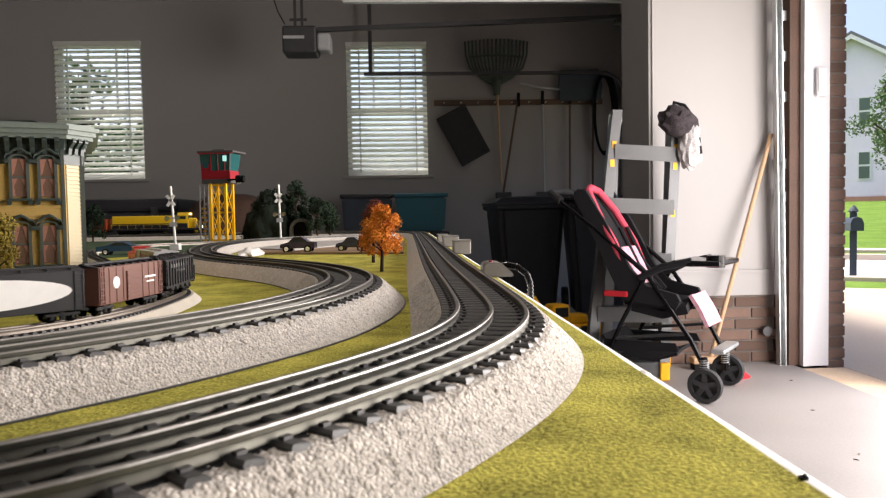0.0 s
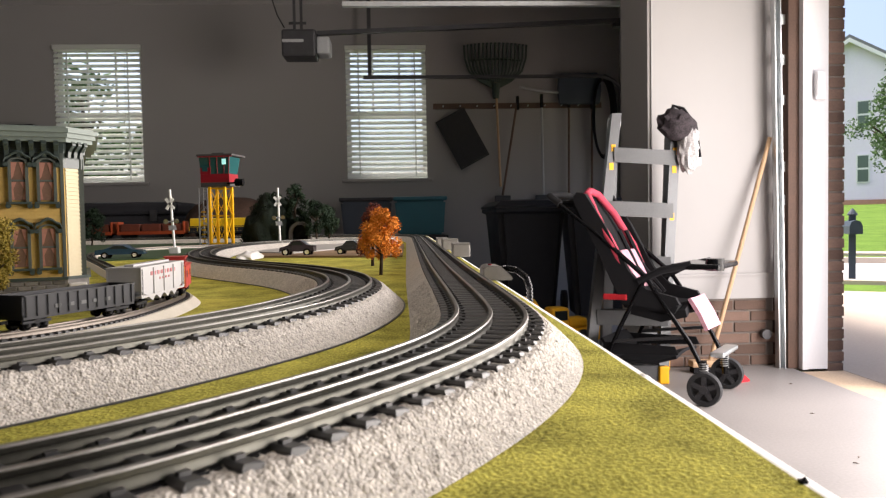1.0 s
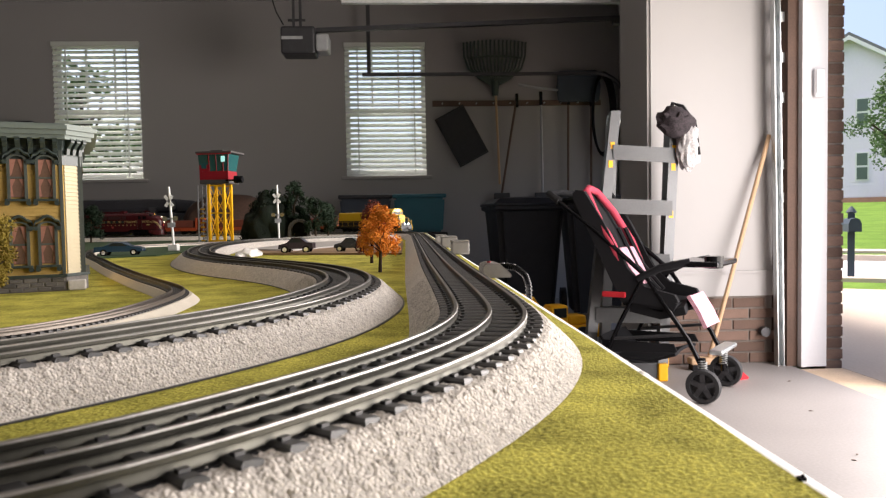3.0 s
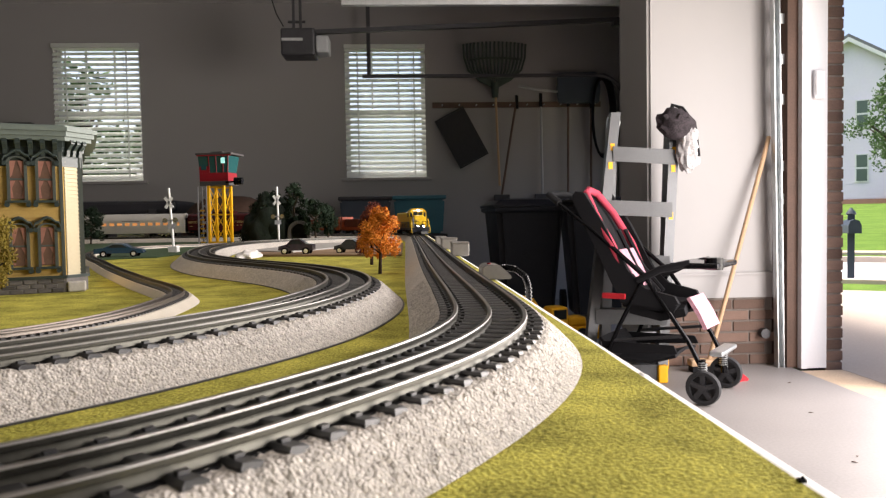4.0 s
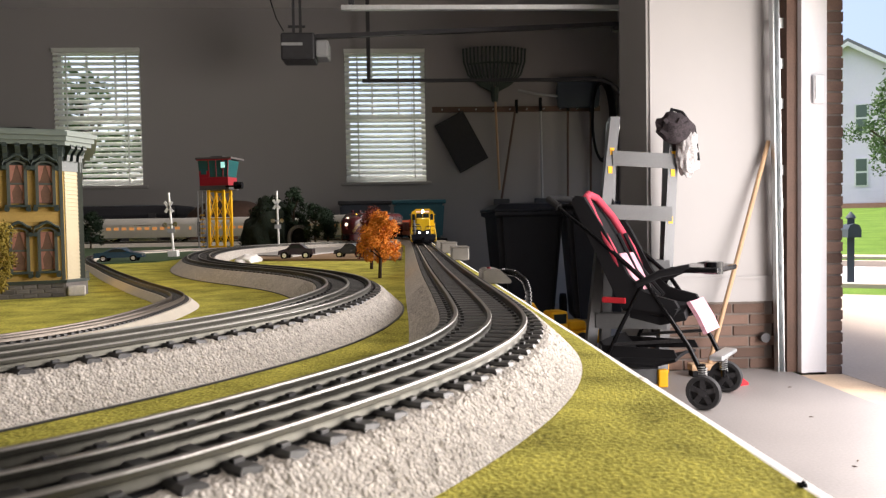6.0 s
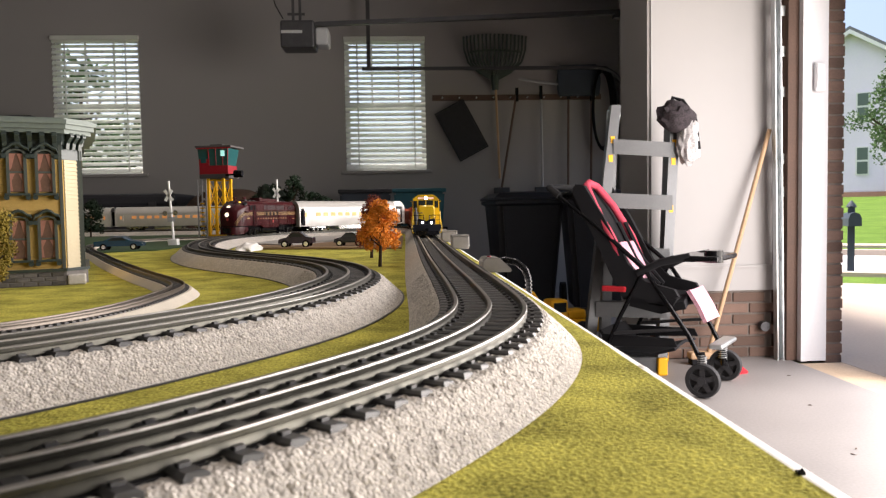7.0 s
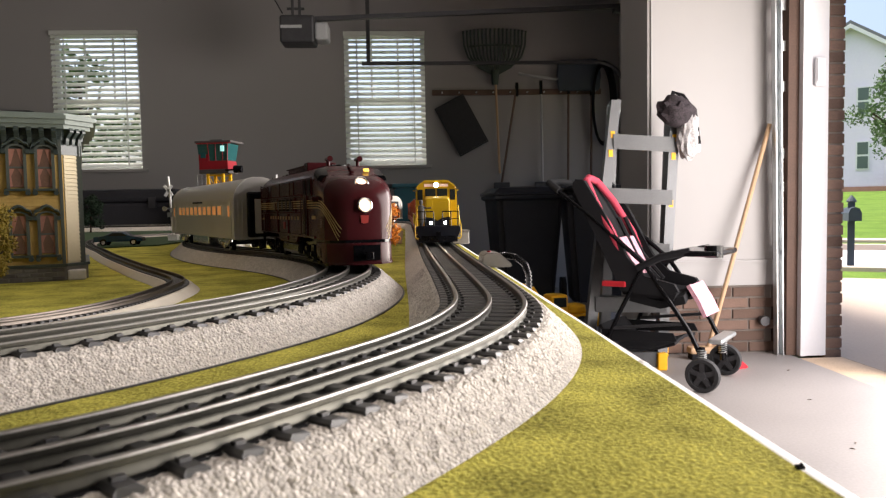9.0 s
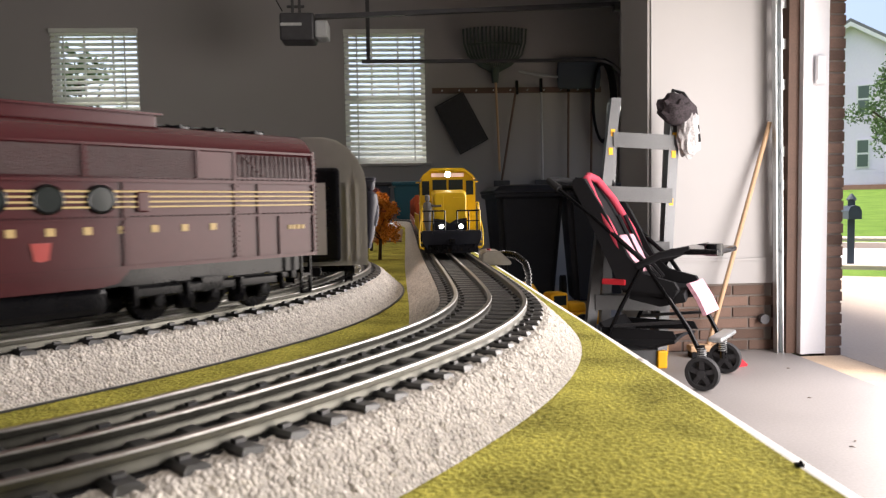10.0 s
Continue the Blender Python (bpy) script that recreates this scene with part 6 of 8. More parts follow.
# ---- control tower, signals, small cars ----
M_TYEL = mat("yellow tower plastic", (0.78, 0.42, 0.01), 0.4, var=0.06, scale=60)
M_TRED = mat("red tower cab", (0.24, 0.010, 0.018), 0.4, var=0.08, scale=60)
M_TGREY = mat("grey plastic", (0.32, 0.33, 0.34), 0.5, var=0.1, scale=60)
M_TGLASS = mat("blue-green glazing", (0.018, 0.075, 0.078), 0.08, var=0.1, scale=30)
M_TROOF = mat("dark tower roof", (0.06, 0.055, 0.055), 0.5)
M_WHITEP = mat("white post paint", (0.72, 0.72, 0.70), 0.5, var=0.08, scale=80)
M_TGLOW = glow("lit tower lamp", (0.45, 0.95, 0.90), 0.22)


def lattice(parent, x0, x1, y, z0, z1, n, m, r=0.0028):
    for k in range(n):
        a, b = z0 + (z1 - z0) * k / n, z0 + (z1 - z0) * (k + 1) / n
        part("brace", cyls(((x0, y, a), (x1, y, b), r * 0.55), ((x1, y, a), (x0, y, b), r * 0.55), n=6), m, parent)
        part("cross_bar", boxes((x0, x1, y - r * 0.6, y + r * 0.6, b - r, b + r * 0.4)), m, parent)


def control_tower():
    o = thing("control_tower", "red cabbed control tower on a yellow lattice with grey stairs", "model tower", at=pose(-0.53, 2.16, GRASS, 0, 0, -12))
    a, H = 0.031, 0.172
    for x in (-a, a):
        for y in (-a, a):
            part("leg", boxes((x - 0.005, x + 0.005, y - 0.005, y + 0.005, 0, H), bevel=0.0006), M_TYEL, o)
    for y in (-a, a):
        lattice(o, -a, a, y, 0.012, H - 0.004, 2, M_TYEL)
    for x in (-a, a):
        for k in range(2):
            z0, z1 = 0.012 + 0.0745 * k, 0.012 + 0.0745 * (k + 1)
            part("brace", cyls(((x, -a, z0), (x, a, z1), 0.0016), ((x, a, z0), (x, -a, z1), 0.0016), n=6), M_TYEL, o)
    part("base_rail", boxes((-a - 0.005, a + 0.005, -a - 0.005, -a + 0.004, 0.003, 0.012)), M_TYEL, o)
    part("platform", boxes((-0.060, 0.060, -0.045, 0.045, H, H + 0.012), bevel=0.001), M_TROOF, o)
    bm = bmesh.new()
    ring = lambda e, z: [(-0.062 - e * 0.3, -0.040 - e, z), (0.055 + e, -0.040 - e, z), (0.055 + e, 0.040 + e, z), (-0.062 - e * 0.3, 0.040 + e, z)]
    loft(bm, [ring(0, H + 0.012), ring(0, H + 0.036)])
    part("cab_base", bm, M_TRED, o)
    part("cab_back", boxes((-0.062, -0.022, -0.0415, 0.0415, H + 0.036, H + 0.086)), M_TRED, o)
    bm = loft(bmesh.new(), [ring(-0.002, H + 0.036), ring(0.007, H + 0.084)])
    part("glazing", bm, M_TGLASS, o, "blue-green slanted glazing")
    for u in (-0.02, 0.008, 0.035, 0.054):
        part("mullion", cyls(((u, -0.0405, H + 0.036), (u * 1.1 + 0.001, -0.0475, H + 0.084), 0.0013), n=6), M_TRED, o)
    part("side_window", boxes((-0.054, -0.032, -0.0425, -0.0413, H + 0.044, H + 0.078)), M_TGLASS, o)
    part("lamp", boxes((0.030, 0.046, -0.0480, -0.0462, H + 0.062, H + 0.078), bevel=0.0004), M_TGLOW, o, "pale lit lamp")
    part("roof", boxes((-0.068, 0.078, -0.060, 0.060, H + 0.086, H + 0.092), bevel=0.0015), M_TROOF, o)
    part("roof_edge", boxes((-0.064, 0.074, -0.058, -0.054, H + 0.083, H + 0.086)), M_TRED, o)
    part("roof_cap", boxes((-0.02, 0.03, -0.03, 0.03, H + 0.092, H + 0.097), bevel=0.001), M_TROOF, o)
    bm = cyls(((0.05, -0.05, H + 0.008), (0.115, -0.055, H + 0.010), 0.0025), ((0.088, -0.055, H + 0.010), (0.101, -0.0555, H + 0.010), 0.011), ((0.104, -0.055, H + 0.010), (0.120, -0.0555, H + 0.010), 0.010), n=14)
    part("searchlight", bm, M_BLACKP, o, "twin black searchlights", smooth=True)
    # grey stair tower
    s = part("stair_frame", boxes((-0.085, -0.081, -0.02, -0.016, 0, 0.17), (-0.05, -0.046, -0.02, -0.016, 0, 0.17), (-0.085, -0.081, 0.016, 0.02, 0, 0.17), (-0.05, -0.046, 0.016, 0.02, 0, 0.17)), M_TGREY, o)
    for k in range(7):
        part("stair_brace", cyls(((-0.083, -0.018, 0.024 * k), (-0.048, -0.018, 0.024 * (k + 1)), 0.0012), ((-0.083, 0.018, 0.024 * (k + 1)), (-0.048, 0.018, 0.024 * k), 0.0012), n=6), M_TGREY, s)
    for k in range(8):
        part("rung", boxes((-0.074, -0.058, -0.0195, -0.0165, 0.008 + 0.013 * k, 0.012 + 0.013 * k)), M_TYEL, s)
    for c in o.children_recursive:       # slender proportions
        for v in c.data.vertices:
            v.co.x, v.co.y = v.co.x * 0.74, v.co.y * 0.74
    return o


def crossing_signal(x, y, h, lean):
    o = thing("crossing_signal", "white model crossing signal post with crossed boards and lamps", "model signal", "crossing signals", pose(x, y, GRASS, 0, lean, 0))
    part("base", boxes((-0.010, 0.010, -0.010, 0.010, 0, 0.016), bevel=0.0015), M_WHITEP, o)
    part("post", cyls(((0, 0, 0.015), (0, 0, h), 0.0028, 0.0024), n=12), M_WHITEP, o, smooth=True)
    for a in (55, -55):
        bm = box(bmesh.new(), -0.014, 0.014, -0.0008, 0.0008, -0.003, 0.003, m=pose(-0.001, -0.0045, h * 0.78, 0, a, 0))
        part("cross_board", bm, M_WHITEP, o)
    l = part("lamp_bar", boxes((-0.014, 0.014, -0.005, -0.003, h * 0.50, h * 0.52)), M_TGREY, o)
    for s in (-1, 1):
        part("lamp", cyls(((s * 0.011, -0.009, h * 0.51), (s * 0.011, -0.003, h * 0.51), 0.0055, 0.004), n=14), M_CHROME, l, smooth=True)
    part("sign", boxes((-0.008, 0.008, -0.0045, -0.0035, h * 0.38, h * 0.45)), M_TGREY, o)
    return o


def toy_car(label, x, y, a, length, paint, tall=False):
    o = thing("toy_car", label, "toy car", "toy cars on the layout", pose(x, y, GRASS + 0.004, 0, 0, a))
    L, w, h = length / 2, length * 0.20, length * (0.42 if tall else 0.28)
    bm = bmesh.new()
    prof = [(-L, h * 0.25), (-L * 0.98, h * 0.62), (-L * 0.6, h * 0.68), (-L * 0.25, h), (L * 0.2, h), (L * 0.5, h * 0.66), (L * 0.95, h * 0.52), (L, h * 0.25)]
    loft(bm, [[(u, -w * s, v if v < h * 0.9 else v * (1 if s < 0.85 else 0.88)) for u, v in prof] for s in (1, 0.8, -0.8, -1)])
    part("body", bm, paint, o, smooth=True)
    for s in (-1, 1):
        bm = prism(bmesh.new(), [(-L * 0.42, h * 0.68), (-L * 0.22, h * 0.93), (L * 0.16, h * 0.93), (L * 0.38, h * 0.68)], "y", s * w * 0.995, s * w * 1.015)
        part("window", bm, M_LENS, o)
        for u in (-0.6, 0.62):
            wl = part("wheel", cyls(((L * u, s * w * 0.8, h * 0.2), (L * u, s * w * 1.03, h * 0.2), h * 0.26), n=16), M_BLACKP, o, smooth=True)
            part("rim", cyls(((L * u, s * w * 1.0, h * 0.2), (L * u, s * w * 1.05, h * 0.2), h * 0.15), n=12), M_CHROME, wl)
    for s in (-1, 1):
        part("headlight", boxes((L * 0.965, L * 0.985, s * w * 0.6 - 0.002, s * w * 0.6 + 0.002, h * 0.40, h * 0.50)), M_CHROME, o)
    return o


M_CBLUE = mat("dark blue car paint", (0.015, 0.05, 0.09), 0.22, var=0.1, scale=40, coat=0.6)
M_CPURPLE = mat("black and purple car paint", (0.014, 0.004, 0.013), 0.3, var=0.5, scale=120, coat=0.5)
M_CBLACK = mat("near-black car paint", (0.012, 0.014, 0.02), 0.25, var=0.1, scale=40, coat=0.5)
control_tower()
crossing_signal(-0.501, 1.627, 0.142, -3)
crossing_signal(-0.32, 1.90, 0.155, -1)
toy_car("dark blue toy sports car parked on green felt", -0.545, 1.44, 8, 0.088, M_CBLUE)
toy_car("black and purple toy pickup on the pale road", -0.203, 1.40, 175, 0.066, M_CPURPLE, True)
toy_car("near-black toy car on the dirt lot", -0.103, 1.41, 170, 0.060, M_CBLACK, True)

M_GREYBOX = mat("grey plastic box", (0.21, 0.20, 0.185), 0.5, var=0.08, scale=60)
M_CABLE = mat("black cable", (0.012, 0.012, 0.014), 0.35)


def edge_boxes():
    for x, y, w, d, h in ((0.098, 1.30, 0.030, 0.05, 0.022), (0.098, 1.62, 0.034, 0.06, 0.022), (0.092, 1.85, 0.026, 0.06, 0.02)):
        o = thing("terminal_box", "small grey plastic terminal box on the table edge", "terminal box", "terminal boxes", pose(x, y, GRASS))
        part("housing", boxes((-w / 2, w / 2, -d / 2, d / 2, 0, h), bevel=0.002), M_GREYBOX, o)
        part("lid", boxes((-w / 2 - 0.001, w / 2 + 0.001, -d / 2 - 0.001, d / 2 + 0.001, h, h + 0.002), bevel=0.0006), M_GREYBOX, o)
    o = thing("track_lockon", "grey wedge-shaped power lock-on clipped beside the track", "lock-on", at=pose(0.096, 0.79, GRASS))
    bm = prism(bmesh.new(), [(-0.014, 0.0), (-0.014, 0.012), (-0.010, 0.0155), (0.004, 0.015), (0.017, 0.003), (0.017, 0.0)], "y", -0.022, 0.022)
    bmesh.ops.bevel(bm, geom=list(bm.edges), offset=0.0012, segments=2, affect="EDGES")
    part("housing", bm, M_GREYBOX, o)
    part("button", cyls(((-0.006, -0.008, 0.0145), (-0.006, -0.008, 0.0170), 0.0022), n=12), M_TRED, o)
    o = thing("power_cable", "black ribbed cable looping off the table edge", "cable", at=pose(0, 0, 0))
    pts = [(0.098, 0.79, GRASS + 0.009), (0.108, 0.785, GRASS + 0.0115), (0.118, 0.775, GRASS + 0.010), (0.126, 0.765, GRASS + 0.003), (0.129, 0.76, GRASS - 0.008), (0.129, 0.76, GRASS - 0.03), (0.127, 0.76, GRASS - 0.08), (0.125, 0.76, GRASS - 0.3)]
    part("cord", tube(bmesh.new(), pts, 0.0028, 10), M_CABLE, o, smooth=True)
    bm = bmesh.new()
    for k in range(26):
        u = k / 25 * 4.6
        i = int(u)
        p = Vector(pts[i]).lerp(Vector(pts[i + 1]), u - i)
        d = (Vector(pts[i + 1]) - Vector(pts[i])).normalized()
        cyl(bm, p - d * 0.0007, p + d * 0.0007, 0.0036, n=10)
    part("strain_relief", bm, M_BLACKP, o)
    o = thing("edge_clip", "small black clip on the edge of the mat", "clip", at=pose(0.0935, 0.168, GRASS))
    part("jaw", boxes((-0.0010, 0.0010, -0.0008, 0.0008, 0, 0.0010), bevel=0.0002), M_BLACKP, o)
    part("lever", cyls(((0, 0, 0.0007), (0.0006, 0, 0.0014), 0.0004), n=8), M_BLACKP, o)


edge_boxes()

# ---- garage fittings and clutter ----
M_ALU = mat("brushed aluminium", (0.13, 0.133, 0.138), 0.42, metal=0.6, var=0.12, scale=12, fine=150)
M_BLACKC = mat("black fabric", (0.008, 0.008, 0.010), 0.9, var=0.3, scale=25, fine=300, bump=0.3, depth=0.001)
M_PINK = mat("pink fabric", (0.45, 0.055, 0.09), 0.9, var=0.15, scale=25, fine=300, bump=0.3, depth=0.001)
M_FLORAL = mat("pink and white floral fabric", (0.50, 0.27, 0.33), 0.9, var=0.4, scale=40, fine=150)
M_RUBBER = mat("black rubber", (0.026, 0.026, 0.028), 0.7, var=0.3, scale=30)
M_BIN = mat("black bin plastic", (0.022, 0.022, 0.026), 0.5, var=0.25, scale=6, fine=90)
M_TEAL = mat("teal tote plastic", (0.02, 0.10, 0.13), 0.4, var=0.12, scale=6)
M_WOOD = mat("pale broom wood", (0.42, 0.28, 0.17), 0.6, var=0.18, scale=8, fine=150)
M_DKWOOD = mat("brown rack board", (0.10, 0.065, 0.05), 0.7, var=0.2, scale=6, fine=120)
M_GREENRAKE = mat("green rake plastic", (0.045, 0.062, 0.05), 0.6, var=0.15, scale=10)
M_TOYYEL = mat("yellow toy plastic", (0.80, 0.40, 0.01), 0.4, var=0.08, scale=10)
M_REDP = mat("red plastic", (0.45, 0.02, 0.03), 0.4, var=0.1, scale=12)
M_CARDB = mat("brown cover cloth", (0.06, 0.035, 0.025), 0.85, var=0.3, scale=5, fine=80, bump=0.4, depth=0.004)


def opener():
    o = thing("garage_door_opener", "dark ceiling-hung garage door opener with a long rail", "door opener")
    y = 6.56
    bm = boxes((-1.03, -0.735, y - 0.13, y + 0.13, 2.365, 2.60), bevel=0.02)
    part("motor_housing", bm, M_DARKSTEEL, o)
    part("vent_plate", boxes((-1.02, -0.84, y - 0.135, y - 0.128, 2.485, 2.51)), M_STEEL, o)
    part("light_cover", boxes((-0.735, -0.62, y - 0.11, y + 0.11, 2.39, 2.54), bevel=0.02), M_TGREY, o)
    part("rail", prism(bmesh.new(), [(-0.74, 2.572), (2.44, 2.690), (2.44, 2.730), (-0.74, 2.608)], "y", y - 0.025, y + 0.025), M_DARKSTEEL, o)
    part("trolley", boxes((1.9, 2.1, y - 0.04, y + 0.04, 2.635, 2.677)), M_DARKSTEEL, o)
    for dx in (-0.03, 0.03):
        part("hanger", boxes((-0.90 + dx - 0.012, -0.90 + dx + 0.012, y - 0.02, y - 0.016, 2.595, CEIL - 0.002)), M_DARKSTEEL, o)
    part("hanger_brace", cyls(((-0.98, y, 2.68), (-0.83, y, 2.68), 0.012), n=8), M_DARKSTEEL, o)
    part("cord", tube(bmesh.new(), [(-1.02, y, 2.64), (-1.08, y, 2.75), (-1.14, y, 2.95), (-1.2, y, CEIL - 0.01)], 0.006, 6), M_CABLE, o)


def door_tracks():
    for y, m, z in ((5.26, M_STEEL, 2.462), (7.86, M_DARKSTEEL, 2.455)):
        o = thing("door_track", "horizontal steel track of the closed garage door", "door track", "door tracks")
        bm = prism(bmesh.new(), [(y - 0.022, z - 0.016), (y + 0.022, z - 0.016), (y + 0.022, z + 0.016), (y + 0.018, z + 0.016), (y + 0.018, z - 0.012), (y - 0.018, z - 0.012), (y - 0.018, z + 0.016), (y - 0.022, z + 0.016)], "x", -0.41, 2.1)
        part("channel", bm, m, o)
        part("bend", tube(bmesh.new(), [(2.1 + 0.3 * math.sin(a), y, z - 0.3 + 0.3 * math.cos(a)) for a in (math.pi / 2 * k / 8 for k in range(9))] + [(2.4, y, 0.05)], 0.022, 8), m, o, smooth=True)
        part("hanger", boxes((-0.36, -0.32, y - 0.003, y + 0.003, z, CEIL - 0.002), (-0.36, -0.355, y - 0.003, y + 0.03, z, CEIL - 0.002)), M_DARKSTEEL, o, "perforated hanging angle")
        bm = bmesh.new()
        for k in range(14):
            tube(bm, [(-0.34 + 0.012 * math.cos(a), y - 0.012, z + 0.05 + 0.034 * k + 0.018 * math.sin(a)) for a in (2 * math.pi * q / 8 for q in range(9))], 0.004, 5)
        part("chain", bm, M_DARKSTEEL, o)
    o = thing("door_track", "upright galvanised track of the open garage door", "door track", "door tracks")
    bm = prism(bmesh.new(), [(2.247, 4.300), (2.252, 4.300), (2.252, 4.345), (2.282, 4.345), (2.282, 4.300), (2.287, 4.300), (2.287, 4.350), (2.247, 4.350)], "z", 0.0, 2.35)
    for v in bm.verts:
        v.co.x += -0.035 * (v.co.z / 2.35)
    part("channel", bm, M_STEEL, o)
    for z in (0.25, 0.62, 1.02, 1.22, 1.62, 1.86, 2.1):
        x = 2.287 - 0.035 * z / 2.35
        part("bracket", boxes((x - 0.004, 2.31, 4.335, 4.342, z - 0.03, z + 0.03)), M_STEEL, o)
        part("bolt", cyls(((x - 0.02, 4.338, z), (x - 0.02, 4.347, z), 0.008), n=8), M_DARKSTEEL, o)
    part("cable_drum", cyls(((2.20, 4.36, 0.20), (2.20, 4.40, 0.20), 0.03), n=16), M_DARKSTEEL, o)
    o = thing("wall_sensor", "white plastic keypad box on the door casing", "keypad", at=pose(2.462, 4.255, 1.69))
    part("housing", boxes((-0.032, 0.032, -0.022, 0, -0.085, 0.085), bevel=0.008), M_TRIM, o)
    part("cover", boxes((-0.026, 0.026, -0.027, -0.022, -0.06, 0.078), bevel=0.004), M_TRIM, o)


def rack():
    y = YW - 0.03
    o = thing("tool_rack", "brown wooden tool rack board on the wall", "tool rack")
    part("board", boxes((0.34, 2.24, YW - 0.024, YW, 2.175, 2.235)), M_DKWOOD, o)
    for k in range(10):
        part("hook", cyls(((0.45 + 0.19 * k, YW - 0.08, 2.20), (0.45 + 0.19 * k, YW - 0.02, 2.20), 0.007), n=6), M_STEEL, o)
    # fan rake, head up
    o = thing("leaf_rake", "green fan leaf rake hanging head up", "rake")
    x = 1.06
    part("handle", cyls(((x + 0.02, y - 0.03, 1.30), (x - 0.02, y - 0.03, 2.46), 0.013), n=10), M_WOOD, o)
    for k in range(17):
        a = radians(-34 + 68 * k / 16)
        tip = (x - 0.02 + math.sin(a) * 0.62, y - 0.03, 2.34 + 0.56 * math.cos(a * 0.55))
        part("tine", tube(bmesh.new(), [(x - 0.02, y - 0.03, 2.38), (x - 0.02 + (tip[0] - x + 0.02) * 0.5, y - 0.035, 2.47), (x - 0.02 + (tip[0] - x + 0.02) * 0.85, y - 0.035, 2.58), (x - 0.02 + (tip[0] - x + 0.02) * 0.98, y - 0.035, 2.72), tip, (tip[0], tip[1] - 0.04, tip[2] - 0.02)], 0.011, 5), M_GREENRAKE, o)
    part("brace", tube(bmesh.new(), [(x - 0.30, y - 0.03, 2.70), (x - 0.16, y - 0.03, 2.715), (x - 0.02, y - 0.03, 2.72), (x + 0.12, y - 0.03, 2.715), (x + 0.26, y - 0.03, 2.70)], 0.012, 6), M_GREENRAKE, o)
    part("socket", cyls(((x - 0.02, y - 0.03, 2.28), (x - 0.02, y - 0.03, 2.44), 0.035, 0.05), n=10), M_GREENRAKE, o)
    for x0, z0, x1, z1, lab in ((1.28, 2.2, 1.10, 1.2, "brown"), (1.55, 2.22, 1.56, 1.2, "grey"), (1.86, 2.22, 1.85, 1.2, "dark"), (2.12, 2.2, 2.11, 1.15, "dark")):
        o = thing("garden_tool", "long-handled %s garden tool hanging on the wall rack" % lab, "garden tool", "hanging tools")
        part("handle", cyls(((x0, y - 0.04, z0 + 0.06), (x1, y - 0.04, z1), 0.013), n=10), M_DKWOOD if lab != "grey" else M_TGREY, o)
        part("grip", cyls(((x0, y - 0.04, z0 - 0.05), (x0, y - 0.04, z0 + 0.1), 0.018), n=10), M_BLACKP, o)
        part("head", boxes((x1 - 0.09, x1 + 0.09, y - 0.06, y - 0.02, z1 - 0.22, z1), bevel=0.01), M_DARKSTEEL, o)
    o = thing("snow_shovel", "dark blue-grey curved snow shovel on the rack", "shovel")
    bm = prism(bmesh.new(), [(1.74, 2.20), (1.72, 2.36), (1.74, 2.54), (2.18, 2.55), (2.22, 2.38), (2.20, 2.2)], "y", y - 0.09, y - 0.05)
    bmesh.ops.bevel(bm, geom=list(bm.edges), offset=0.012, segments=2, affect="EDGES")
    part("blade", bm, M_NAVYP, o)
    part("handle", tube(bmesh.new(), [(1.30, y - 0.05, 2.40), (1.5, y - 0.06, 2.36), (1.75, y - 0.07, 2.33)], 0.014, 8), M_TGREY, o)
    o = thing("hose_coil", "dark coiled hose hanging in the corner", "hose")
    for k in range(5):
        part("coil", tube(bmesh.new(), [(2.24 + (0.10 + 0.008 * k) * math.cos(a), y - 0.05 - 0.02 * k, 2.05 + (0.42 + 0.01 * k) * math.sin(a)) for a in (2 * math.pi * q / 24 for q in range(25))], 0.012, 6), M_BLACKP, o, smooth=True)
    o = thing("floor_mat", "black rubber mat hanging askew on the wall", "mat", at=pose(0.66, YW - 0.045, 1.84, 0, -28, 0))
    bm = boxes((-0.165, 0.165, -0.012, 0.012, -0.284, 0.284), bevel=0.006)
    part("panel", bm, M_RUBBER, o)
    part("rim", boxes((-0.18, 0.18, -0.014, 0.0, -0.30, -0.285), (-0.18, 0.18, -0.014, 0.0, 0.285, 0.30), (-0.18, -0.165, -0.014, 0.0, -0.285, 0.285), (0.165, 0.18, -0.014, 0.0, -0.285, 0.285)), M_RUBBER, o)


M_NAVYP = mat("dark blue-grey plastic", (0.03, 0.04, 0.055), 0.5, var=0.15, scale=8)


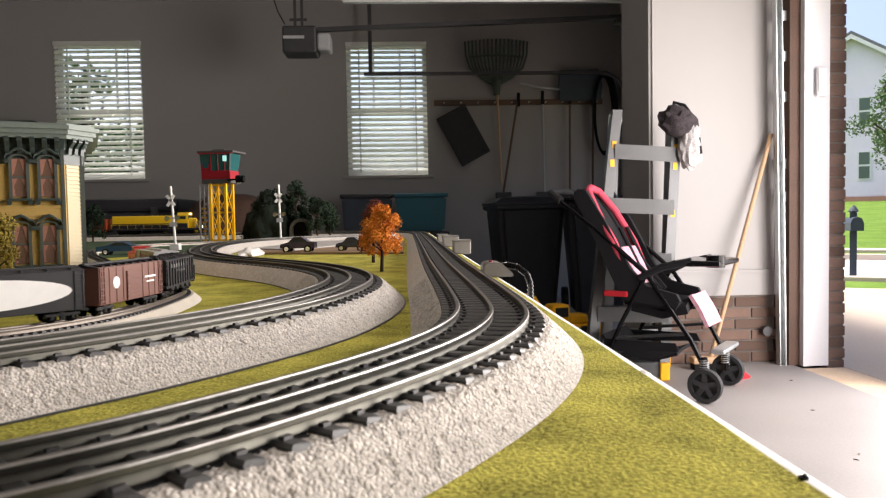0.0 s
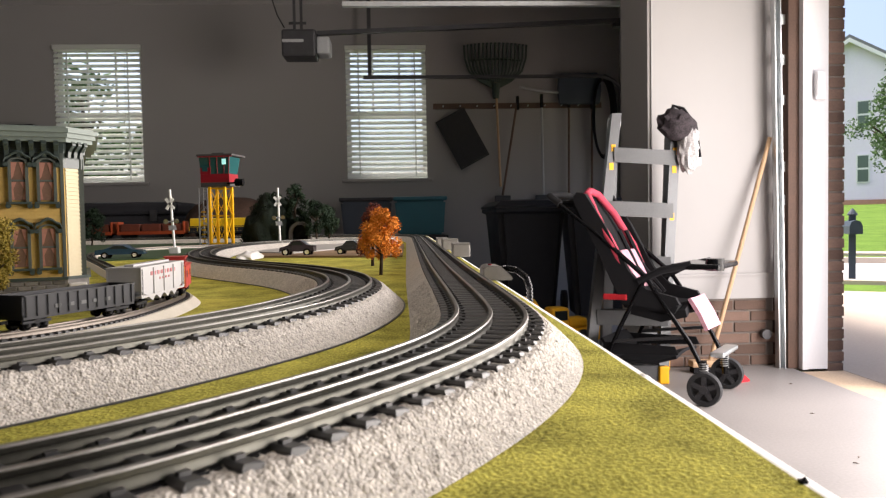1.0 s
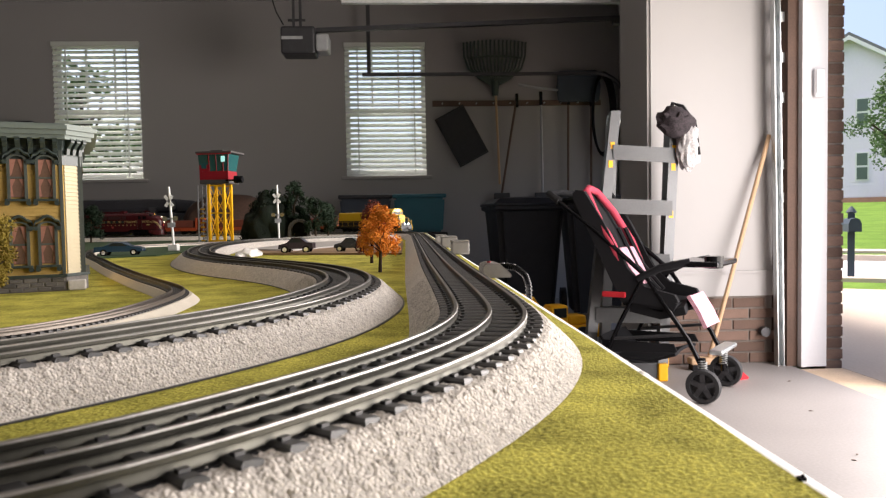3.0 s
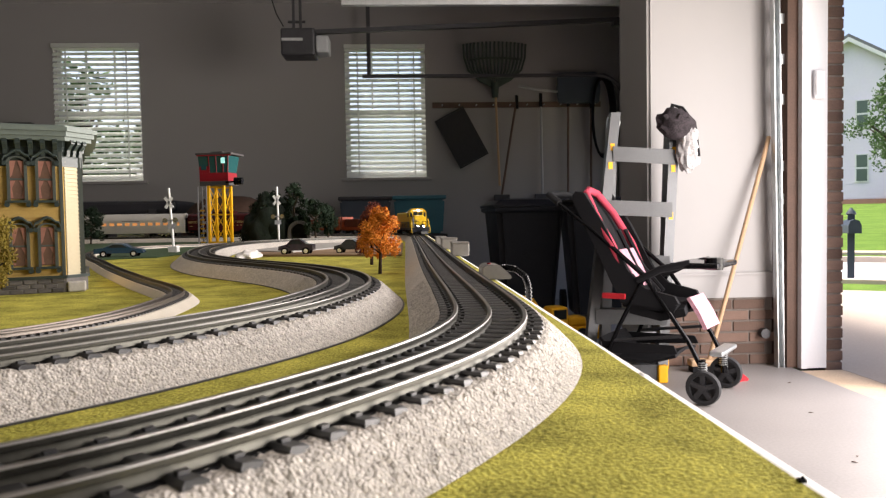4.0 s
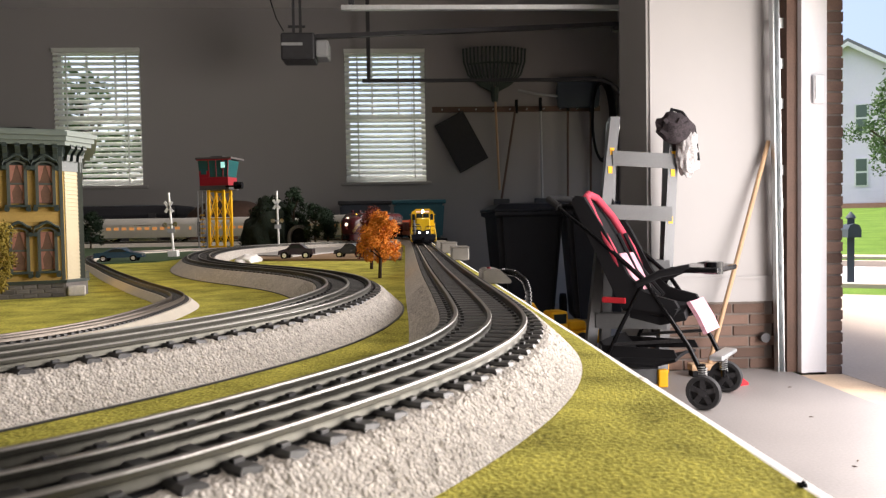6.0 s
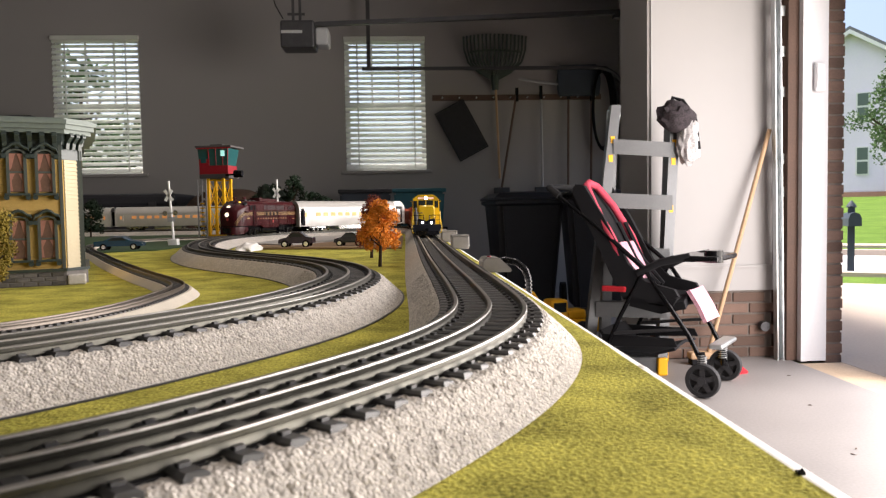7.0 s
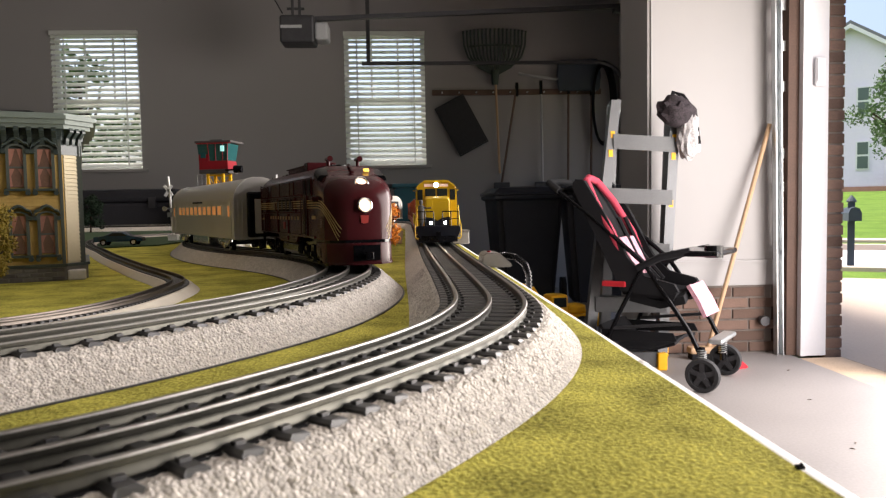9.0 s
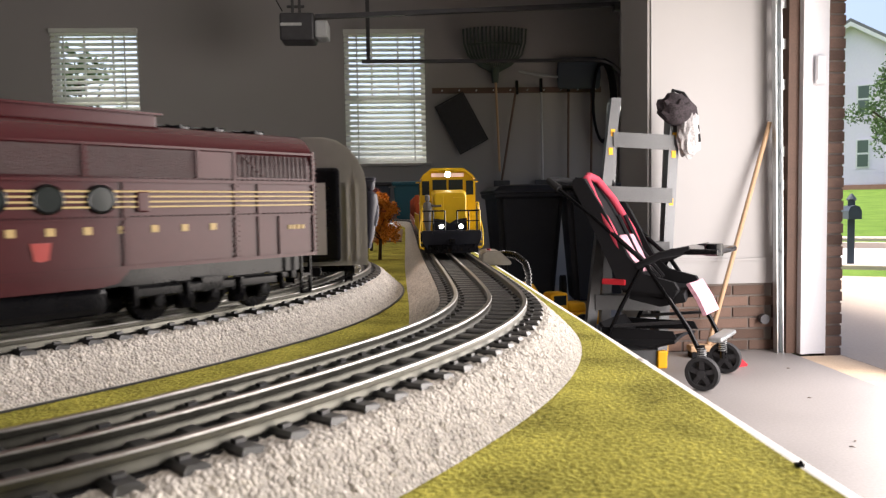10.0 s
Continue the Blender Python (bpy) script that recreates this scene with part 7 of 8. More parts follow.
def clutter():
    # wheeled bins
    for x, y, a, lab in ((1.13, 6.95, 4, "black wheeled rubbish bin with a closed lid"), (1.78, 6.7, -6, "black wheeled rubbish bin in the corner")):
        o = thing("wheeled_bin", lab, "rubbish bin", "wheeled bins", pose(x, y, 0, 0, 0, a))
        bm = loft(bmesh.new(), [[(sx * w, sy * d, z) for sx, sy in ((-1, -1), (1, -1), (1, 1), (-1, 1))] for w, d, z in ((0.24, 0.26, 0.06), (0.31, 0.34, 0.98), (0.335, 0.365, 1.0), (0.335, 0.365, 1.03))])
        bmesh.ops.bevel(bm, geom=[e for e in bm.edges if abs(e.verts[0].co.z - e.verts[1].co.z) > 0.5], offset=0.05, segments=3, affect="EDGES")
        part("body", bm, M_BIN, o)
        bm = loft(bmesh.new(), [[(sx * w, sy * d, z) for sx, sy in ((-1, -1), (1, -1), (1, 1), (-1, 1))] for w, d, z in ((0.345, 0.37, 1.035), (0.345, 0.37, 1.055), (0.28, 0.30, 1.10), (0.1, 0.12, 1.115))])
        part("lid", bm, M_BIN, o)
        for s in (-1, 1):
            part("wheel", cyls(((s * 0.26, 0.30, 0.12), (s * 0.31, 0.30, 0.12), 0.12), n=18), M_RUBBER, o, smooth=True)
        part("handle", cyls(((-0.25, 0.41, 1.0), (0.25, 0.41, 1.0), 0.017), n=8), M_BIN, o)
    # stacked totes
    for k, (x, y, z, m, lab) in enumerate(((0.16, 7.72, 0.0, M_NAVYP, "dark blue-grey lidded storage tote"), (0.16, 7.72, 0.395, M_NAVYP, "dark blue-grey lidded storage tote"), (0.16, 7.70, 0.79, M_TEAL, "teal storage tote on a stack"), (-0.40, 7.74, 0.0, M_NAVYP, "dark blue-grey storage tote on the floor"), (-0.40, 7.74, 0.395, M_BIN, "black lidded storage tote"), (-0.40, 7.74, 0.79, M_NAVYP, "dark blue-grey storage tote on a stack"))):
        o = thing("storage_tote", lab, "storage tote", "stacked totes", pose(x, y, z, 0, 0, 3 * (k % 2)))
        bm = loft(bmesh.new(), [[(sx * w, sy * d, zz) for sx, sy in ((-1, -1), (1, -1), (1, 1), (-1, 1))] for w, d, zz in ((0.235, 0.19, 0.0), (0.26, 0.215, 0.35))])
        bmesh.ops.bevel(bm, geom=list(bm.edges), offset=0.02, segments=2, affect="EDGES")
        part("body", bm, m, o)
        part("lid", boxes((-0.275, 0.275, -0.23, 0.23, 0.35, 0.39), bevel=0.01), M_BIN if m is M_NAVYP else m, o)
    # dark furniture behind the layout
    o = thing("black_trunk", "large black storage trunk against the far side", "trunk", at=pose(-2.35, 6.6, 0))
    part("body", boxes((-0.42, 0.42, -0.3, 0.3, 0.03, 1.02), bevel=0.03), M_BIN, o)
    part("lid", boxes((-0.44, 0.44, -0.32, 0.32, 1.02, 1.13), bevel=0.03), M_BIN, o)
    for s in (-0.25, 0.25):
        part("latch", boxes((s - 0.03, s + 0.03, -0.335, -0.318, 0.97, 1.06)), M_DARKSTEEL, o)
    o = thing("covered_mower", "brown cloth cover draped over garden equipment", "cover", at=pose(-1.42, 6.1, 0))
    bm = bmesh.new()
    bmesh.ops.create_icosphere(bm, subdivisions=4, radius=1)
    for v in bm.verts:
        c = v.co.copy()
        v.co = Vector((math.copysign(abs(c.x) ** 0.6, c.x) * 0.36, math.copysign(abs(c.y) ** 0.6, c.y) * 0.34, max(0, (math.copysign(abs(c.z) ** 0.55, c.z) + 1) * 0.575)))
        v.co += Vector((noise.noise(c * 3), noise.noise(c * 3 + Vector((5, 0, 0))), 0)) * 0.035
    part("cloth", bm, M_CARDB, o, smooth=True)
    o = thing("wall_cabinet", "dark flat cabinet beside the window", "cabinet", at=pose(-4.38, YW, 1.05))
    part("body", boxes((-0.5, 0.5, -0.3, -0.002, 0, 0.97), bevel=0.01), M_BIN, o)
    part("door", boxes((-0.49, -0.005, -0.32, -0.3, 0.01, 0.96), bevel=0.004), M_BIN, o)
    part("door", boxes((0.005, 0.49, -0.32, -0.3, 0.01, 0.96), bevel=0.004), M_BIN, o)
    # toy digger on the floor
    o = thing("toy_digger", "yellow plastic toy digger on the floor", "toy", at=pose(1.17, 5.35, 0, 0, 0, 15))
    part("chassis", boxes((-0.18, 0.16, -0.09, 0.09, 0.07, 0.13), bevel=0.015), M_TOYYEL, o)
    part("cab", boxes((-0.14, 0.0, -0.075, 0.075, 0.13, 0.28), bevel=0.02), M_TOYYEL, o)
    part("cab_window", boxes((-0.12, -0.02, -0.078, 0.078, 0.19, 0.26)), M_LENS, o)
    part("hood", boxes((0.0, 0.15, -0.07, 0.07, 0.13, 0.2), bevel=0.02), M_TOYYEL, o)
    part("arm", tube(bmesh.new(), [(-0.14, 0, 0.15), (-0.26, 0, 0.33), (-0.34, 0, 0.36), (-0.38, 0, 0.24)], 0.022, 8), M_TOYYEL, o, smooth=True)
    part("bucket", boxes((0.16, 0.25, -0.1, 0.1, 0.03, 0.14), bevel=0.02), M_TOYYEL, o)
    for u in (-0.12, 0.1):
        for s in (-1, 1):
            part("wheel", cyls(((u, s * 0.07, 0.06), (u, s * 0.11, 0.06), 0.06), n=18), M_RUBBER, o, smooth=True)
    # leaning broom, dustpan
    o = thing("push_broom", "wooden broom leaning in the corner by the door", "broom")
    part("handle", cyls(((1.80, 4.26, 0.06), (2.225, 4.375, 1.40), 0.0135), n=12), M_WOOD, o, smooth=True)
    part("head", boxes((1.68, 1.92, 4.22, 4.30, 0.035, 0.075), bevel=0.01), M_WOOD, o)
    part("bristles", boxes((1.69, 1.91, 4.225, 4.295, 0.0, 0.036)), M_BLACKC, o)
    o = thing("dustpan", "red plastic dustpan on the floor", "dustpan", at=pose(1.83, 4.0, 0, 0, 0, 20))
    bm = prism(bmesh.new(), [(-0.06, 0.0), (0.07, 0.0), (0.075, 0.01), (0.01, 0.06), (-0.02, 0.075), (-0.06, 0.015)], "y", -0.04, 0.04)
    part("pan", bm, M_REDP, o)
    part("handle", cyls(((-0.03, 0, 0.04), (-0.07, 0, 0.09), 0.01), n=8), M_REDP, o)
    # small leaves blown in
    rnd = random.Random(9)
    for x, y in ((1.88, 3.30), (1.66, 2.62), (1.71, 2.68), (1.78, 2.55), (2.1, 3.9)):
        o = thing("dead_leaf", "small dry brown leaf on the concrete", "leaf", "blown leaves", pose(x, y, 0.0005, 0, 0, rnd.uniform(0, 360)))
        bm = bmesh.new()
        loft(bm, [[(u, w, 0.002 + 0.002 * abs(w) / 0.004), (u, -w, 0.002 + 0.0015 * abs(w) / 0.004), (u, 0, 0.0)] for u, w in ((-0.008, 0.0005), (-0.004, 0.003), (0.002, 0.0045), (0.006, 0.0025), (0.01, 0.0005))])
        part("blade", bm, M_DKWOOD, o)
        part("stalk", cyls(((-0.008, 0, 0.001), (-0.013, 0.001, 0.002), 0.0005), n=5), M_DKWOOD, o)


def step_ladder():
    o = thing("step_ladder", "aluminium step ladder with yellow feet, opened by the pier", "ladder")
    fl, fr = Vector((1.015, 4.08, 0)), Vector((1.425, 4.03, 0))
    tl, tr = Vector((1.235, 4.24, 1.53)), Vector((1.575, 4.21, 1.50))
    rl, rr = Vector((1.20, 4.39, 0)), Vector((1.56, 4.385, 0))

    def rail(a, b, name="rail"):
        bm = bmesh.new()
        d = (b - a).normalized()
        s = Vector((1, 0, 0))
        f = d.cross(s).normalized()
        sec = lambda c: [c + s * u + f * v for u, v in ((-0.028, -0.03), (0.028, -0.03), (0.028, -0.022), (-0.016, -0.022), (-0.016, 0.022), (0.028, 0.022), (0.028, 0.03), (-0.028, 0.03))]
        loft(bm, [sec(a), sec(b)])
        return part(name, bm, M_ALU, o)
    rail(fl, tl)
    rail(fr, tr)
    rail(rl, tl + Vector((0, 0.06, -0.06)), "rear_rail")
    rail(rr, tr + Vector((0, 0.06, -0.06)), "rear_rail")
    for k in range(5):
        z = 0.10 + 0.302 * k
        a, b = fl.lerp(tl, z / 1.5), fr.lerp(tr, z / 1.5)
        bm = bmesh.new()
        loft(bm, [[c + Vector((0, u, v)) for u, v in ((-0.045, -0.085), (-0.045, 0.0), (0.045, 0.0), (0.045, -0.07), (0.038, -0.07), (0.038, -0.008), (-0.038, -0.008), (-0.038, -0.085))] for c in (a, b)])
        part("step", bm, M_ALU, o)
    for k in range(1):
        z = 0.22 + 0.42 * k
        a, b = rl.lerp(tl, z / 1.5), rr.lerp(tr, z / 1.5)
        part("rear_brace", cyls((a, b, 0.012), n=8), M_ALU, o)
    for c in (tl, tr):
        part("hinge", cyls((c + Vector((-0.032, 0.03, -0.05)), c + Vector((0.032, 0.03, -0.05)), 0.035), n=14), M_STEEL, o, "round locking hinge", smooth=True)
    for c in (fl, fr, rl, rr):
        part("foot", boxes((c.x - 0.028, c.x + 0.028, c.y - 0.05, c.y + 0.05, 0.0, 0.10), bevel=0.008), M_TOYYEL if c is fr or c is rr else M_RUBBER, o)
    part("label", boxes((1.38, 1.45, 4.09, 4.093, 0.64, 0.66)), M_TOYYEL, o, "yellow warning sticker")
    for c, d in ((fl, tl), (fr, tr)):      # worn yellow stickers up the rails
        for u in (0.62, 0.80, 0.87):
            q = c.lerp(d, u)
            part("sticker", boxes((q.x - 0.012, q.x + 0.012, q.y - 0.0335, q.y - 0.0305, q.z - 0.02, q.z + 0.02)), M_TOYYEL, o, "small yellow sticker")
    # bag and hat hung on the top
    o = thing("hanging_bag", "black and pale floral bag hung on the ladder", "bag", at=pose(1.60, 4.12, 1.345))
    bm = bmesh.new()
    bmesh.ops.create_icosphere(bm, subdivisions=4, radius=1)
    for v in bm.verts:
        c = v.co.copy()
        v.co = Vector((c.x * 0.06 * (1 - 0.35 * c.z) + 0.02, c.y * 0.045, c.z * 0.15 - 0.01)) * (1 + 0.3 * noise.noise(c * 3.0))
    part("pouch", bm, M_BAGPALE, o, "pale printed pouch", smooth=True)
    bm = bmesh.new()
    bmesh.ops.create_icosphere(bm, subdivisions=3, radius=1)
    for v in bm.verts:
        c = v.co.copy()
        v.co = Vector((c.x * 0.105 - 0.045, c.y * 0.06 - 0.005, c.z * 0.085 + 0.10)) * (1 + 0.25 * noise.noise(c * 2.6))
    part("flap", bm, M_BAGDARK, o, "dark printed flap", smooth=True)
    part("strap", tube(bmesh.new(), [(-0.09, 0.02, 0.1), (-0.05, 0.04, 0.22), (0.0, 0.03, 0.2), (0.06, 0.0, 0.1), (0.075, -0.02, -0.08)], 0.012, 6), M_BLACKC, o, smooth=True)


M_BAGDARK = mat("dark printed cloth", (0.030, 0.024, 0.028), 0.9, var=0.8, scale=40, fine=120, bump=0.3, depth=0.002)
M_BAGPALE = mat("pale printed cloth", (0.34, 0.33, 0.335), 0.85, var=0.5, scale=30, fine=120, bump=0.3, depth=0.002)


def stroller():
    o = thing("baby_stroller", "black and pink folding stroller with floral panels", "stroller", at=pose(1.365, 3.835, 0, 0, 0, -37.7))
    # wheels in pairs: front pair ahead, rear pair behind
    for u, r in ((0.275, 0.085), (-0.275, 0.10)):
        for s in (-1, 1):
            y = s * 0.22
            bm = lathe(bmesh.new(), [(r * 0.70, -0.003), (r * 0.74, -0.02), (r * 0.95, -0.02), (r, -0.008), (r, 0.008), (r * 0.95, 0.02), (r * 0.74, 0.02), (r * 0.70, 0.003)], 28, pose(u, y, r, 90, 0, 0))
            w = part("wheel", bm, M_RUBBER, o, smooth=True)
            bm = bmesh.new()
            cyl(bm, (u, y - 0.026, r), (u, y + 0.026, r), r * 0.24, n=16)
            for k in range(5):
                box(bm, -0.012, 0.012, -0.016, 0.016, 0.0, r * 0.78, m=Matrix.Translation((u, y, r)) @ Matrix.Rotation(2 * math.pi * k / 5, 4, "Y"))
            part("rim", bm, M_DARKSTEEL, w, "dark grey spoked rim")
    part("rear_axle", cyls(((-0.275, -0.2, 0.10), (-0.275, 0.2, 0.10), 0.01), n=8), M_DARKSTEEL, o)
    for s in (-1, 1):
        y = s * 0.2
        part("side_tube", tube(bmesh.new(), [(0.27, y, 0.16), (0.20, y, 0.30), (-0.02, y, 0.62), (-0.30, y, 0.86), (-0.52, y * 0.95, 1.02)], 0.012, 10), M_BLACKP, o, smooth=True)
        part("rear_tube", tube(bmesh.new(), [(-0.275, y, 0.10), (-0.16, y, 0.36), (-0.03, y, 0.61)], 0.011, 10), M_BLACKP, o, smooth=True)
        part("cross_tube", tube(bmesh.new(), [(0.18, y, 0.33), (-0.20, y, 0.28)], 0.009, 8), M_DARKSTEEL, o, smooth=True)
        part("front_fork", cyls(((0.27, y, 0.085), (0.265, y, 0.22), 0.016), n=10), M_BLACKP, o)
        part("fork_spring", tube(bmesh.new(), [(0.267 + 0.02 * math.cos(k * 0.9), y + 0.02 * math.sin(k * 0.9), 0.12 + 0.0016 * k) for k in range(56)], 0.0035, 5), M_STEEL, o, "coiled steel spring")
        part("latch", boxes((-0.25, -0.12, y - 0.016, y + 0.016, 0.50, 0.53), bevel=0.006), M_REDP, o, "red side latch")
        part("armrest", tube(bmesh.new(), [(-0.06, y, 0.60), (0.06, y, 0.66), (0.2, y * 0.9, 0.69)], 0.02, 8), M_BLACKC, o, smooth=True)
    part("handle_bar", tube(bmesh.new(), [(-0.50, -0.19, 1.01), (-0.57, -0.17, 1.055), (-0.585, 0, 1.065), (-0.57, 0.17, 1.055), (-0.50, 0.19, 1.01)], 0.02, 10), M_RUBBER, o, smooth=True)
    part("parent_tray", boxes((-0.56, -0.44, -0.13, 0.13, 0.99, 1.03), bevel=0.012), M_BLACKP, o)

    def sling(pts, half, th, m, name, lab=""):
        bm = bmesh.new()
        rings = []
        for i, (u, z) in enumerate(pts):
            a = pts[max(0, i - 1)]
            b = pts[min(len(pts) - 1, i + 1)]
            n = Vector((-(b[1] - a[1]), 0, b[0] - a[0])).normalized() * th
            rings.append([Vector((u, y, z)) + n * q + n * (0.9 * abs(y / half) ** 2) for q, ys in ((0, (-half, -half / 2, 0, half / 2, half)), (1, (half, half / 2, 0, -half / 2, -half))) for y in ys])
        loft(bm, rings)
        part(name, bm, m, o, lab, smooth=True)
    back = [(-0.10, 0.52), (-0.16, 0.64), (-0.24, 0.80), (-0.33, 0.95), (-0.38, 1.03)]
    sling(back, 0.175, 0.035, M_BLACKC, "backrest", "black padded backrest")
    sling([(0.16, 0.50), (0.05, 0.47), (-0.10, 0.50)], 0.175, 0.04, M_BLACKC, "seat")
    # pink border of the backrest
    edge = [(-0.13, -0.18, 0.62), (-0.20, -0.19, 0.78), (-0.30, -0.18, 0.95), (-0.37, -0.13, 1.06), (-0.39, -0.05, 1.08), (-0.37, 0.02, 1.06), (-0.30, 0.08, 0.95), (-0.20, 0.10, 0.78), (-0.13, 0.09, 0.62)]
    part("pink_border", tube(bmesh.new(), edge, 0.021, 10), M_PINK, o, "pink fabric border", smooth=True)
    bm = bmesh.new()
    box(bm, -0.11, 0.11, -0.008, 0.008, -0.11, 0.11, bevel=0.006, m=pose(-0.125, -0.045, 0.66, 0, -28, 0) @ pose(0, 0, 0, 0, 0, 90))
    part("floral_panel", bm, M_FLORAL, o, "pink floral back panel")
    part("child_tray", boxes((0.10, 0.34, -0.20, 0.20, 0.665, 0.695), bevel=0.012), M_BLACKP, o, "black snack tray")
    part("cup_holder", cyls(((0.30, -0.12, 0.66), (0.30, -0.12, 0.72), 0.045), n=16), M_BLACKP, o, smooth=True)
    sling([(0.15, 0.50), (0.20, 0.42), (0.235, 0.345)], 0.12, 0.02, M_FLORAL, "leg_rest", "pink floral leg rest")
    part("foot_bar", boxes((0.28, 0.35, -0.15, 0.15, 0.23, 0.255), bevel=0.01), M_STEEL, o, "pale silver foot rest")
    sling([(0.12, 0.24), (0.0, 0.20), (-0.18, 0.20), (-0.26, 0.30)], 0.18, 0.015, M_BLACKC, "basket", "black storage basket")
    for s in (-1, 1):
        part("basket_side", prism(bmesh.new(), [(0.14, 0.235), (-0.26, 0.205), (-0.26, 0.27), (0.12, 0.275)], "y", s * 0.185 - 0.004, s * 0.185 + 0.004), M_BLACKC, o)
    for s in (-1, 1):
        part("seat_side", prism(bmesh.new(), [(-0.40, 1.07), (-0.42, 1.03), (-0.30, 0.79), (-0.19, 0.57), (-0.15, 0.48), (0.08, 0.46), (0.15, 0.49), (0.13, 0.525), (-0.02, 0.56), (-0.11, 0.65), (-0.24, 0.89), (-0.35, 1.06)], "y", s * 0.19 - 0.015, s * 0.19 + 0.015), M_BLACKC, o, "black fabric seat side")
    part("seat_shell", loft(bmesh.new(), [[(u, y, z) for y in (-0.19, 0.19)] + [(u2, y, z2) for y in (0.19, -0.19)] for u, z, u2, z2 in ((-0.40, 1.07, -0.425, 1.05), (-0.30, 0.86, -0.335, 0.85), (-0.18, 0.62, -0.215, 0.60), (-0.10, 0.49, -0.14, 0.46), (0.14, 0.48, 0.12, 0.44))]), M_BLACKC, o, "black fabric seat shell", smooth=True)
    part("strap", tube(bmesh.new(), [(-0.22, -0.05, 0.86), (-0.12, -0.05, 0.66), (0.0, -0.03, 0.53)], 0.012, 6), M_BLACKC, o)
    part("strap", tube(bmesh.new(), [(-0.22, 0.05, 0.86), (-0.12, 0.05, 0.66), (0.0, 0.03, 0.53)], 0.012, 6), M_BLACKC, o)


opener()
door_tracks()
rack()
clutter()
step_ladder()
stroller()

# ---- outside things ----
M_SIDING = mat("pale house siding", (0.72, 0.66, 0.80), 0.6, var=0.03, scale=0.5, fine=8)
M_SHINGLE = mat("grey shingles", (0.16, 0.16, 0.18), 0.9, var=0.2, scale=2, fine=20)
M_OUTLEAF = leaf_mat("garden leaves", (0.07, 0.12, 0.045), 0.4)
M_BRICKFAR = mat("far brick foot", (0.40, 0.22, 0.16), 0.9, var=0.2, scale=3)


